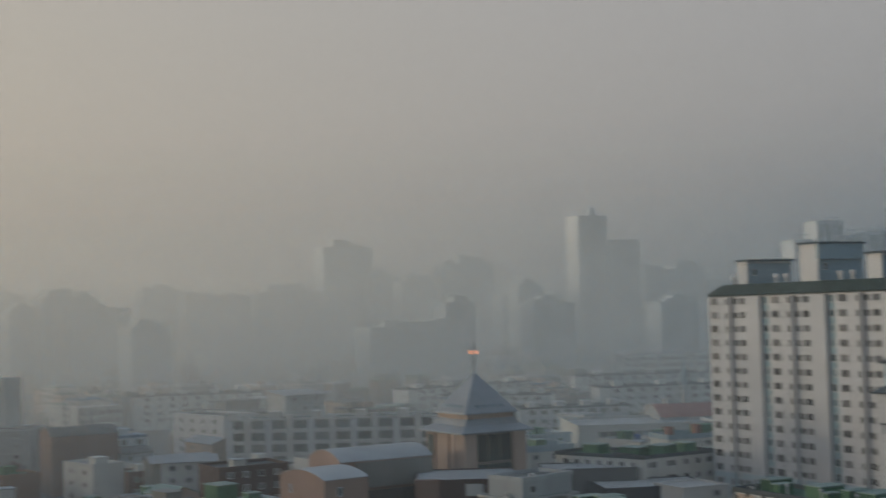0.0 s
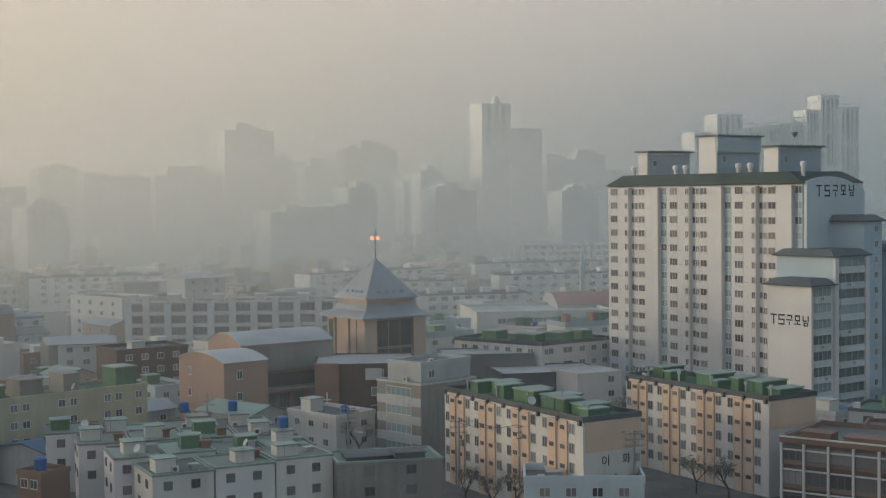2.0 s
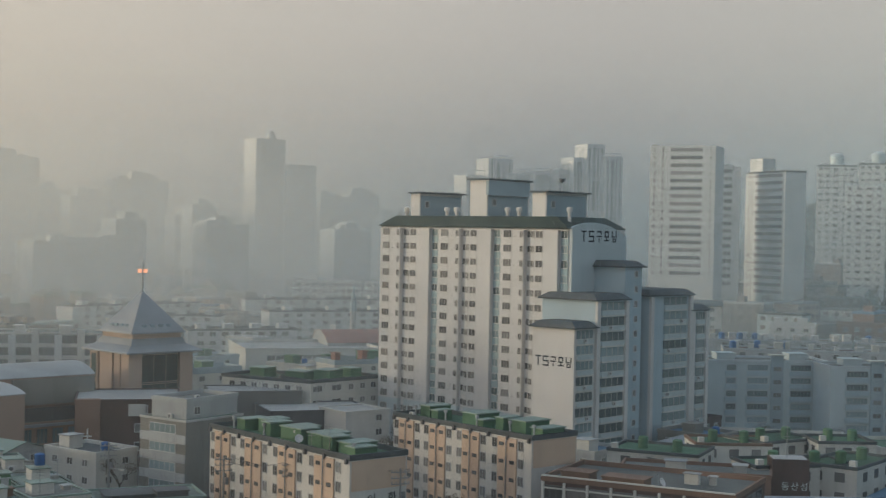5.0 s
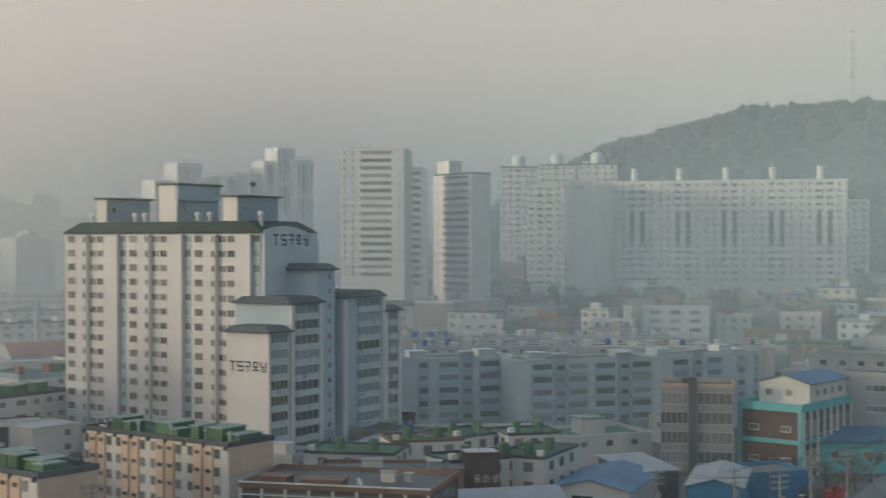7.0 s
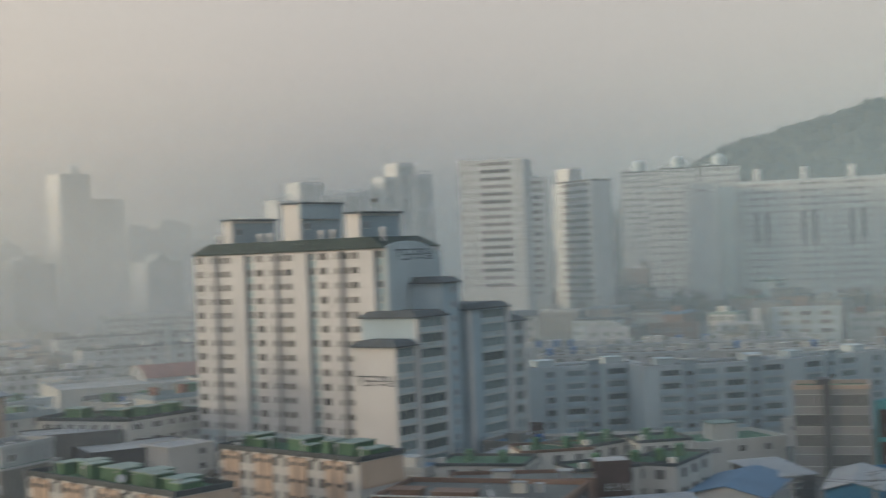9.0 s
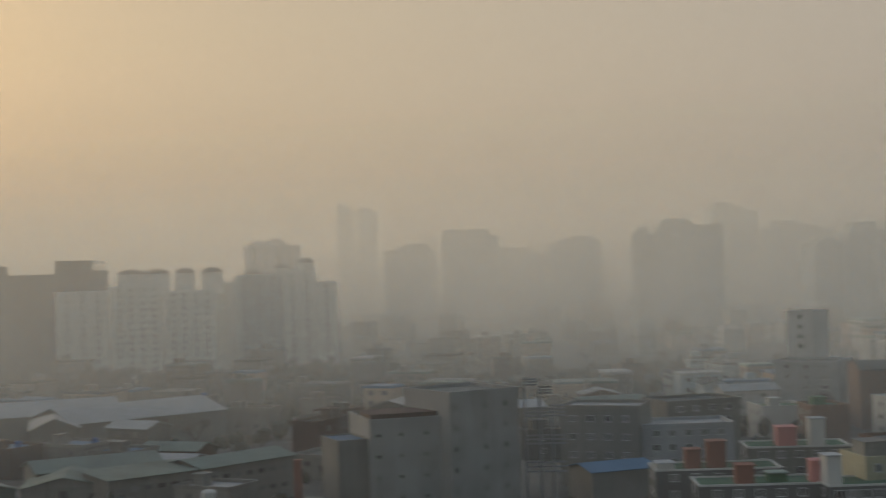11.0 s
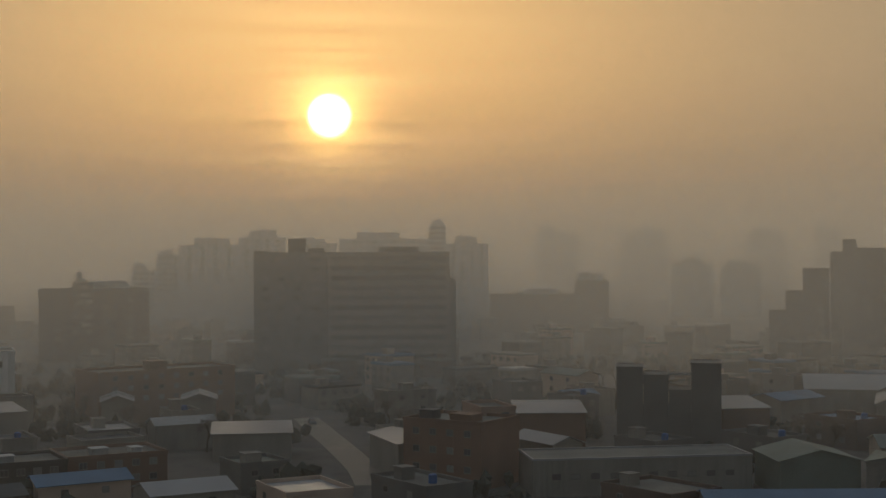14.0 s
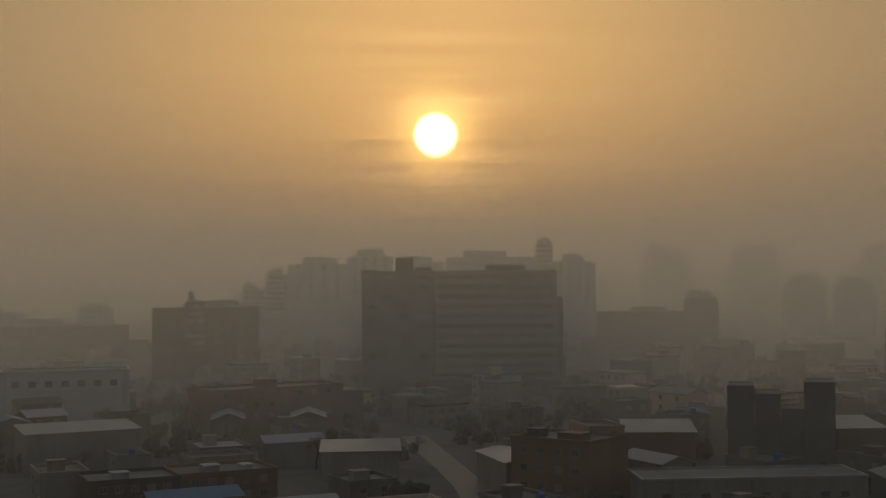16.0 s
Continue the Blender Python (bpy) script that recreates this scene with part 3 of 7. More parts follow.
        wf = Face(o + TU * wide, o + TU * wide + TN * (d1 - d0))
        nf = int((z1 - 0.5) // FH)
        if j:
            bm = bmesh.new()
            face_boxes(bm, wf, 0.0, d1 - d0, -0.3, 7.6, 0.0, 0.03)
            part("wing_foot", bm, "bluewall", top, "darker blue foot")
        for k in range(nf):
            z = z1 - (k + 1) * FH
            if z < 0.2:
                continue
            if j == 2:
                place("window", window_mesh(1.1, 1.3, 2), wf.lay(3.6, z + 0.9), top)
                continue
            w = 8.0 if j == 3 else d1 - d0 - (1.2 if j == 0 else 2.8)
            place("balcony", balcony_mesh(w, FH), wf.lay(9.0 if j == 3 else (d1 - d0) / 2 + (0.4 if j else 0.0), z, 0.0), top)
            if (k * 7 + j * 3) % 5 < 2:
                bm = bmesh.new()
                s = (d1 - d0) * (0.42 + 0.3 * ((k * 5 + j) % 3) / 2)
                face_boxes(bm, wf, s - 0.4, s + 0.4, z + 0.35, z + 0.95, 0.42, 0.72)
                unit = part("air_conditioner", bm, "white", top, "white outdoor cooling unit")
                bm = bmesh.new()
                face_boxes(bm, wf, s - 0.3, s + 0.1, z + 0.45, z + 0.85, 0.722, 0.75)
                part("fan_grille", bm, "dark", unit)
        if j in (1, 3, 4):
            for s in (0.5, d1 - d0 - 0.5):
                bm = bmesh.new()
                face_boxes(bm, wf, s - 0.5, s + 0.5, -0.2 if s < 1 else 5.7, z1 - 0.1, 0.0, 0.6)
                part("pier", bm, "white", top)
        if j == 0:
            sf = Face(o, o + TU * wide)
            sign_bars(top, sf, 0.6, 20.2, 1.9, 0.4)
    return top


def sign_bars(parent, face, s0, z, h, gap):
    """A painted name as plain dark strokes, five signs of one height."""
    w = h * 0.72
    for i in range(5):
        a = s0 + i * (w + gap)
        bm = bmesh.new()
        t = h * 0.14
        strokes = ([(0, 1, 1 - 0.14, 1), (0.42, 0.58, 0, 0.86)], [(0, 1, 0.86, 1), (0, 1, 0.43, 0.57), (0, 1, 0, 0.14), (0, 0.16, 0.57, 0.86), (0.84, 1, 0.14, 0.43)],
                   [(0.1, 0.95, 0.86, 1), (0.8, 0.95, 0.62, 0.86), (0, 1, 0.45, 0.57), (0.42, 0.58, 0, 0.35)],
                   [(0.1, 0.9, 0.86, 1), (0.1, 0.26, 0.5, 0.86), (0.74, 0.9, 0.5, 0.86), (0.1, 0.9, 0.42, 0.55), (0, 1, 0.1, 0.22), (0.42, 0.58, 0.22, 0.42)],
                   [(0.05, 0.2, 0.5, 1), (0.05, 0.7, 0.44, 0.57), (0.84, 1, 0.42, 1), (0.2, 0.9, 0, 0.12), (0.2, 0.34, 0.12, 0.32), (0.76, 0.9, 0.12, 0.32), (0.2, 0.9, 0.26, 0.36)])[i]
        for x0, x1, y0, y1 in strokes:
            face_boxes(bm, face, a + x0 * w, a + x1 * w, z + y0 * h, z + y1 * h, 0.5 if face.length > 12 else 0.0, 0.56 if face.length > 12 else 0.06)
        part("sign_stroke", bm, "ink", parent, "dark painted sign strokes")


tall_flats()
# ---- church ----
def church():
    c = polar(-8.12, 292)
    top = thing("church_tower", (c.x, c.y, 0), "tan stone church tower with zinc spire and cross", "church")
    u = Vector((0.643, -0.766)).normalized()
    n = Vector((-u.y, u.x))
    s = 15.0
    o = c - u * s / 2 - n * s / 2
    zt = 19.1
    bm = bmesh.new()
    box(bm, o + u * 0.9 + n * 0.9, u, s - 1.8, s - 1.8, -0.3, zt)
    part("core", bm, "dark", top)
    for a, b in ((0, 0), (1, 0), (0, 1), (1, 1)):
        bm = bmesh.new()
        box(bm, o + u * a * (s - 3.0) + n * b * (s - 3.0), u, 3.0, 3.0, -0.3, zt)
        part("corner_pier", bm, "stone", top)
    for f in (Face(o, o + u * s), Face(o + u * s, o + u * s + n * s), Face(o + n * s, o)):
        for k in range(2 if f.u.dot(u) > 0.9 else 0):
            bm = bmesh.new()
            face_boxes(bm, f, (3.7, 9.3)[k], (8.5, 11.5)[k], -0.3, zt, -0.5, -0.05)
            part("mullion_pier", bm, "stone", top)
        if f.u.dot(u) > 0.9:
            for z in (7.4, 13.3):
                place("window", window_mesh(2.0, 5.2, 1, "glassdark", "stone"), f.lay(1.6, z, 0.01), top)
            for k in range(3):
                for z in (6.6, 13.4):
                    place("window", window_mesh(1.8, 6.4 if z < 12 else 5.2, 1, "glassdark", "steel"), f.lay(4.2 + k * 3.2, z, -0.72), top)
        else:
            for z in (6.6, 13.1):
                place("window", window_mesh(s - 6.4, 6.2 if z < 12 else 5.6, 3, "glassdark", "stone"), f.lay(s / 2, z, -0.6), top)
    # lower skirt, collar, spire
    half = s / 2

    def skirt(r0, z0, r1, z1, name, mat):
        b2 = bmesh.new()
        lo = [b2.verts.new((*(c + u * x * r0 + n * y * r0), z0)) for x, y in ((-1, -1), (1, -1), (1, 1), (-1, 1))]
        hi = [b2.verts.new((*(c + u * x * r1 + n * y * r1), z1)) for x, y in ((-1, -1), (1, -1), (1, 1), (-1, 1))]
        b2.faces.new(hi)
        b2.faces.new(lo[::-1])
        for i in range(4):
            b2.faces.new((lo[i], lo[(i + 1) % 4], hi[(i + 1) % 4], hi[i]))
        return part(name, b2, mat, top)

    skirt(half + 1.4, zt, half + 1.4, zt + 0.3, "eave", "zinc")
    skirt(half + 1.3, zt + 0.302, half - 0.9, zt + 1.5, "lower_roof", "zinc")
    skirt(half - 0.9, zt + 1.502, half - 1.7, zt + 2.8, "lower_roof", "zinc")
    skirt(half - 1.8, zt + 2.802, half - 1.8, zt + 3.8, "collar", "stone")
    skirt(half - 0.9, zt + 3.802, half - 1.0, zt + 4.1, "eave", "zinc")
    spire = skirt(half - 1.2, zt + 4.102, 0.12, zt + 12.0, "spire", "zinc")
    # blue boxes stand for the church's unreadable lettering
    for f, k in ((u, 1), (n, -1)):
        cross_dir = n if f is u else u
        for i in range(4):
            b2 = bmesh.new()
            q = c + (f * (half - 2.4) if f is u else f * -(half - 2.4)) + cross_dir * (i - 1.5) * 1.9 - u * 0.5 - n * 0.5
            box(b2, q, u, 1.0, 1.0, zt + 4.3, zt + 5.6)
            part("dormer", b2, "bluewall", spire)
    b2 = bmesh.new()
    tube(b2, c, zt + 11.8, zt + 18.2, 0.16, n=8)
    w = Vector((1, 0.1)).normalized()
    cross = part("cross_mast", b2, "steel", top)
    b2 = bmesh.new()
    for a in (-0.95, 0.2):
        box(b2, c + w * a + Vector((0, -0.3)), w, 0.75, 0.3, zt + 15.9, zt + 16.65)
    lamp = bpy.data.materials.new("lit_cross")
    lamp.use_nodes = True
    b = lamp.node_tree.nodes["Principled BSDF"]
    b.inputs["Base Color"].default_value = (0.8, 0.3, 0.15, 1)
    b.inputs["Emission Color"].default_value = (1.0, 0.42, 0.22, 1)
    b.inputs["Emission Strength"].default_value = 1.0
    part("cross_arms", b2, lamp, cross, "lit red-orange cross")


church()


def B(name, label, cat, z, a, b, depth, **kw):
    """A block whose front eaves run between two bearings (az, el) at height z."""
    drop = kw.get("parapet", 0.7) if kw.get("shape", "flat") == "flat" else 0.0
    return block(name, label, cat, spot(*a, z), spot(*b, z), depth, z - drop, **kw)


g5 = spread(5)
# church hall in orange brick with vaulted metal roofs
hall_ = B("church_hall", "orange brick church hall under a vaulted metal roof", "church hall", 15.5, (-13.7, -6.05), (-9.95, -5.85), 15, wall="tanbrick", roof="metal", shape="barrel", rise=2.0)
hf_ = Face(spot(-13.7, -6.05, 15.5), spot(-9.95, -5.85, 15.5))
bm = bmesh.new()
face_boxes(bm, hf_, 3.0, hf_.length - 0.2, 10.4, 15.3, 0.0, 0.5)
part("wall_panel", bm, "drab", hall_, "grey clad upper wall")
bm = bmesh.new()
face_boxes(bm, hf_, 3.0, hf_.length - 0.2, 6.2, 6.7, 0.0, 0.8)
part("canopy_slab", bm, "grey", hall_)
for x in (0.3, 0.46, 0.62, 0.78, 0.92):
    place("window", window_mesh(2.3, 2.9, 3, "glassblue", "tanbrick"), hf_.lay(hf_.length * x, 2.9), hall_)
place("window", window_mesh(hf_.length * 0.72, 2.6, 9, "glass", "slate"), hf_.lay(hf_.length * 0.6, 7.2), hall_)
B("church_hall", "orange brick church front with a rounded gable", "church hall", 13.8, (-16.2, -6.4), (-14.4, -6.75), 9.5, wall="tanbrick", roof="metal",
  shape="barrel_across", rise=1.5, floors=3, cols=(0.25,), side_cols=(0.35,), win=(1.2, 1.6), floor_h=4.0)
dark_ = B("office_building", "dark brown hall with a pale flat roof", "building", 12.5, (-10.7, -6.85), (-6.5, -6.85), 18, wall="maroon", roof="metal", parapet=0.3, floors=3,
  cols=(0.62,), win=(2.4, 1.6), floor_h=3.4)
df_ = Face(spot(-10.7, -6.85, 12.5), spot(-6.5, -6.85, 12.5))
bm = bmesh.new()
face_boxes(bm, df_, 0.1, 4.6, -0.3, 12.7, 0.0, 1.6)
wing_ = part("entrance_wing", bm, "brick", dark_, "dark red-brown entrance wing")
bm = bmesh.new()
face_boxes(bm, df_, 2.25, 2.5, 3.2, 7.4, 1.6, 1.75)
face_boxes(bm, df_, 1.6, 3.15, 5.9, 6.15, 1.752, 1.8)
part("wall_cross", bm, "offwhite", wing_, "white cross on the brick front")
bm = bmesh.new()
face_boxes(bm, df_, df_.length * 0.5, df_.length * 0.66, 9.4, 11.6, 0.1, 0.3)
part("banner", bm, "offwhite", dark_, "white banner hung on the wall")
office_ = B("office_building", "pale beige four-storey office with ribbon windows", "building", 13.0, (-8.12, -7.47), (-6.3, -7.73), 13, wall="drab", roof="green", cap="metal", parapet=0.35, floors=4,
  cols=((0.5, 6.2),), win=(6.2, 1.55), panes=5, glass="glassblue", floor_h=3.1)
of_ = Face(spot(-8.12, -7.47, 13.0), spot(-6.3, -7.73, 13.0))
for k in range(4):
    bm = bmesh.new()
    face_boxes(bm, of_, 0.05, of_.length - 0.05, 12.65 - 3.1 * (k + 1) - 0.5, 12.65 - 3.1 * (k + 1) + 0.94, 0.0, 0.14)
    part("spandrel", bm, "grey", office_, "pale beige spandrel panel")
B("stair_tower", "grey concrete stair tower beside the office", "building", 16.2, (-6.29, -6.85), (-4.25, -6.6), 8, wall="grey", floors=4, cols=(0.2,), floor_h=3.1)
# ---- peach flats ----
def letters(parent, face, text, s, z, size, out, mat="ink", wide=1.0):
    cu = bpy.data.curves.new("lettering", "FONT")
    cu.body, cu.size, cu.extrude, cu.align_x = text, size, 0.02, "CENTER"
    tmp = bpy.data.objects.new("lettering", cu)
    scene.collection.objects.link(tmp)
    me = bpy.data.meshes.new_from_object(tmp.evaluated_get(bpy.context.evaluated_depsgraph_get()))
    bpy.data.objects.remove(tmp)
    me.materials.clear()
    me.materials.append(M[mat])
    p = face.o + face.u * s + face.n * out
    m = Matrix(((face.u.x * wide, 0, face.n.x, p.x), (face.u.y * wide, 0, face.n.y, p.y), (0, 1, 0, z), (0, 0, 0, 1)))
    me.transform(m)
    ob = new("lettering", me)
    hang(ob, parent)
    return tagged(ob, "dark painted wall letters")


def peach(a, b, depth, z1, extra):
    p1, p2 = spot(*a, z1), spot(*b, z1)
    ob = block("apartment_block", "peach and cream five-storey flats with green rooftop boxes", "apartment building", p1, p2, depth, z1, wall="cream", roof="green",
               cap="tile", parapet=0.75, group="peach flats")
    f = Face(p1, p2)
    L, fh = f.length, 2.62
    for x0, x1 in ((0.05, 0.165), (0.285, 0.405), (0.53, 0.65), (0.78, 0.905)):
        bm = bmesh.new()
        face_boxes(bm, f, x0 * L, x1 * L, -0.3, z1 - 0.2, 0.0, 0.25)
        part("bay", bm, "peach", ob, "peach-painted stair bay")
        bm = bmesh.new()
        tube(bm, f.o + f.u * ((x0 + x1) / 2 * L) + f.n * 0.42, 0.0, z1 - 0.3, 0.09, n=6)
        part("downpipe", bm, "steel", ob)
        for k in range(5):
            z = z1 - (k + 1) * fh + 1.25
            for s in (x0 + 0.027, x1 - 0.027):
                place("window", window_mesh(0.95, 0.5, 2, "glass", "tile"), f.lay(s * L, z, 0.25), ob)
    for s in (0.027, 0.19, 0.26, 0.43, 0.505, 0.675, 0.755, 0.93):
        for k in range(5):
            place("window", window_mesh(1.15, 1.45, 2, "glass", "grey"), f.lay(s * L, z1 - (k + 1) * fh + 0.75, 0.0), ob)
    for s in (0.01, 0.12, 0.235, 0.35, 0.47, 0.59, 0.715, 0.845, 0.985):
        bm = bmesh.new()
        face_boxes(bm, f, s * L - 0.22, s * L + 0.22, z1 - 0.45, z1 + 0.25, 0.0, 0.4)
        part("gutter_box", bm, "dark", ob)
    u, n = f.u, -f.n
    # green stair heads and sheds on the roof, in pairs
    for i, (s, d, w, l, hh) in enumerate(extra):
        q = p1 + u * (s * L) + n * d
        bm = bmesh.new()
        box(bm, q, u, w, l, z1 + 0.06, z1 + hh)
        hd = part("stair_head", bm, "greenbox", ob, "green-painted rooftop box")
        bm = bmesh.new()
        box(bm, q - u * 0.2 - n * 0.2, u, w + 0.4, l + 0.4, z1 + hh + 0.002, z1 + hh + 0.18)
        part("lid", bm, "mint", hd)
    for s in (0.1, 0.33, 0.56, 0.79, 0.95):
        bm = bmesh.new()
        tube(bm, p1 + u * (s * L) + n * 2.0, z1, z1 + 1.6, 0.14, n=6)
        tube(bm, p1 + u * (s * L) + n * 2.0, z1 + 1.6, z1 + 2.0, 0.3, n=6)
        part("flue", bm, "grey", ob)
    e = Face(p2, p2 + n * depth)
    bm = bmesh.new()
    face_boxes(bm, e, 0.25, depth - 0.2, z1 - 4.1, z1 - 0.1, 0.0, 0.05)
    part("end_panel", bm, "peach", ob, "peach band on the end wall")
    letters(ob, e, "이", depth * 0.38, z1 - 6.0, 1.6, 0.05)
    letters(ob, e, "화", depth * 0.74, z1 - 6.0, 1.6, 0.05)
    bm = bmesh.new()
    face_boxes(bm, e, depth * 0.52, depth * 0.58, z1 - 8.3, z1 - 7.2, 0.0, 0.04)
    part("number_bar", bm, "grey", ob)
    return ob


peach((-5.32, -8.02), (0.4, -9.35), 9.5, 14.0, ((0.10, 2.5, 2.2, 4.0, 1.7), (0.2, 4.0, 2.6, 3.6, 2.0), (0.31, 2.2, 2.2, 3.5, 2.1), (0.42, 2.8, 3.2, 4.6, 1.9), (0.55, 1.8, 2.0, 3.0, 2.2),
                                                (0.62, 2.6, 3.4, 4.8, 1.9), (0.76, 1.6, 2.2, 3.0, 2.1), (0.83, 2.4, 3.0, 4.4, 1.6), (0.92, 1.5, 2.0, 3.4, 1.4)))
peach((2.18, -7.5), (7.91, -8.38), 9.5, 14.0, ((0.1, 3.0, 2.4, 4.5, 1.9), (0.22, 2.0, 1.6, 3.0, 1.6), (0.42, 3.0, 3.4, 4.8, 1.9), (0.56, 2.0, 1.4, 2.4, 1.3), (0.70, 1.8, 1.6, 3.4, 2.2),
                                               (0.76, 2.8, 3.6, 5.0, 2.0), (0.92, 2.4, 2.4, 4.6, 1.4)))

# ---- near blocks round the church ----
B("apartment_block", "pale yellow four-storey flats with green roof and grey stair heads", "apartment building", 12.5, (-25.06, -7.87), (-17.48, -7.36), 10, wall="yellow", roof="green",
  floors=4, cols=(0.06, 0.12, 0.3, 0.36, 0.54, 0.6, 0.78, 0.84, 0.95), win=(1.3, 1.3), floor_h=2.8, cap="yellow",
  boxes=((0.02, 0.2, 4.0, 5.0, 2.6, "drab"), (0.2, 0.2, 3.0, 4.0, 2.4, "greenbox"), (0.36, 0.2, 4.0, 5.0, 2.9, "drab"), (0.58, 0.2, 3.0, 5.0, 3.2, "drab"), (0.86, 0.2, 4.0, 4.6, 3.4, "greenbox")))


def terrace(a, b, z, seed, count):
    """A terrace of small white houses, each its own, with stair heads, tanks and stained decks."""
    r = random.Random(seed)
    p1, p2 = spot(*a, z), spot(*b, z)
    step = (p2 - p1) / count
    for i in range(count):
        q = p1 + step * i
        L = step.length - r.uniform(0.15, 0.5)
        u = step.normalized()
        zz = z + r.uniform(-0.5, 0.5)
        wall = r.choice(["white", "offwhite", "white", "offwhite", "bluegrey"])
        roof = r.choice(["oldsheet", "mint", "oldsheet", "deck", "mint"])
        bx = [(r.uniform(0.05, 0.5), r.uniform(0.2, 0.45), r.uniform(2.4, 3.2), r.uniform(2.4, 3.0), r.uniform(1.5, 1.9), r.choice(["offwhite", "offwhite", "cream", "greenbox"]))]
        if r.random() < 0.7:
            bx.append((r.uniform(0.6, 0.8), r.uniform(0.1, 0.6), r.uniform(0.9, 1.6), r.uniform(0.8, 1.4), r.uniform(0.5, 1.1), r.choice(["grey", "metal", "brick"])))
        tk = [(r.uniform(0.3, 0.8), 0.5, 0.75, 1.5, r.choice([0.1, 2.1]))] if r.random() < 0.3 else []
        block("terrace_house", "whitewashed two-storey terrace house with a stained flat roof", "terrace house", q, q + u * L, 9.4 + r.uniform(-0.8, 0.6), zz, wall=wall, roof=roof, floors=2, fr="slate", cols=(0.25, 0.7),
              side_cols=(0.3, 0.72), win=(1.2, 1.15), floor_h=2.9, group="white terraces", parapet=0.28, cap=r.choice(["oldsheet", "mint", "mint", "drab"]), boxes=bx, tanks=tk)


terrace((-21.47, -9.37), (-12.3, -9.2), 8.5, 1, 4)
terrace((-20.24, -9.89), (-11.65, -9.7), 8.5, 2, 4)
terrace((-18.86, -10.42), (-10.61, -10.1), 8.5, 3, 4)
terrace((-17.35, -11.04), (-9.92, -10.59), 8.3, 4, 3)
B("shed", "blue sheet roofed shed between the houses", "shed", 5.5, (-23.4, -9.6), (-21.3, -10.1), 12, wall="grey", roof="bluetin", shape="gable_across", rise=1.2)
B("house", "small brick house with blue rooftop tank", "house", 7.0, (-22.6, -10.5), (-21.7, -10.7), 5, wall="brick", floors=2, cols=(0.3, 0.7), tanks=((0.5, 0.4, 0.9, 1.7, 0.3),))
B("house", "low house with green edged flat roof and dark canopy", "house", 8.0, (-9.8, -10.85), (-5.45, -10.7), 9, wall="drab", roof="oldsheet", cap="mint", parapet=0.3, floors=2, fr="slate", cols=(0.3, 0.7), side_cols=(0.5,),
  boxes=((0.1, 0.15, 8.0, 5.0, 0.5, "tile"), (0.55, 0.02, 4.2, 3.0, 1.0, "dark")))
B("house", "beige low building with high parapet and roof junk", "building", 7.2, (-2.05, -11.5), (2.9, -11.45), 9, wall="bluegrey", roof="deck", parapet=1.0, floors=1, cols=spread(4),
  boxes=((0.2, 0.3, 2.0, 1.4, 0.9, "metal"), (0.5, 0.4, 3.0, 1.2, 0.7, "grey")))
framed_ = B("office_building", "dark brick and white framed three-storey building with flat roof", "building", 10.5, (8.35, -9.75), (16.2, -10.2), 16, wall="maroon", roof="deck", cap="brick", parapet=0.75, floors=3,
  cols=[(x, 2.9) for x in spread(8, 0.0, 1.0)], side_cols=(0.2, 0.4, 0.6, 0.8), win=(2.9, 1.9), panes=3, sill=0.9, fr="slate", floor_h=3.3, boxes=((0.1, 0.02, 4.2, 3.0, 1.5, "brick"), (0.32, 0.02, 6.0, 3.2, 1.3, "brick"), (0.66, 0.5, 2.0, 1.0, 1.5, "offwhite"), (0.78, 0.55, 0.9, 0.9, 1.2, "metal")))
ff_ = Face(spot(8.35, -9.75, 10.5), spot(16.2, -10.2, 10.5))
for k in range(9):
    bm = bmesh.new()
    s_ = min(max(ff_.length * k / 8, 0.25), ff_.length - 0.25)
    face_boxes(bm, ff_, s_ - 0.16, s_ + 0.16, -0.2, 9.7, 0.0, 0.4)
    part("post", bm, "cream", framed_, "white painted concrete post")
for z_ in (10.46, 8.75, 6.0, 3.0):
    bm = bmesh.new()
    face_boxes(bm, ff_, 0.0, ff_.length, z_, z_ + 0.2, 0.0, 0.3)
    part("floor_band", bm, "offwhite", framed_, "white painted floor edge")
for k in range(8):
    for z_ in (6.8, 3.5):
        bm = bmesh.new()
        face_boxes(bm, ff_, ff_.length * (k + 0.08) / 8, ff_.length * (k + 0.92) / 8, z_ + 0.02, z_ + 0.5, 0.0, 0.16)
        part("spandrel", bm, "brick", framed_)
mid4 = dict(wall="offwhite", roof="green", cap="tile", floors=4, win=(1.5, 1.3), floor_h=2.9)
B("apartment_block", "cream four-storey flats with dark eaves and green roof", "apartment building", 13.5, (-4.89, -5.81), (-1.27, -6.09), 12, cols=spread(7), side_cols=spread(7),
  boxes=((0.2, 0.3, 4, 4, 2.0, "greenbox"), (0.6, 0.3, 5, 4, 1.8, "greenbox"), (0.85, 0.5, 4, 5, 2.2, "greenbox")), **mid4)
B("apartment_block", "cream four-storey flats with green rooftop sheds", "apartment building", 13.5, (-1.2, -6.07), (1.62, -5.82), 11, cols=(0.1, (0.34, 2.6), 0.55, 0.72, 0.88),
  boxes=((0.3, 0.3, 5, 4, 1.9, "greenbox"), (0.7, 0.3, 3, 4, 2.0, "greenbox")), **mid4)
B("house", "white house with blue parapet and brick corner", "house", 12.5, (-6.1, -5.6), (-4.1, -5.5), 9, wall="offwhite", roof="green", cap="bluewall", parapet=1.5, floors=3, cols=(0.2, 0.6), boxes=((0.3, 0.3, 3, 4, 2.4, "greenbox"),))
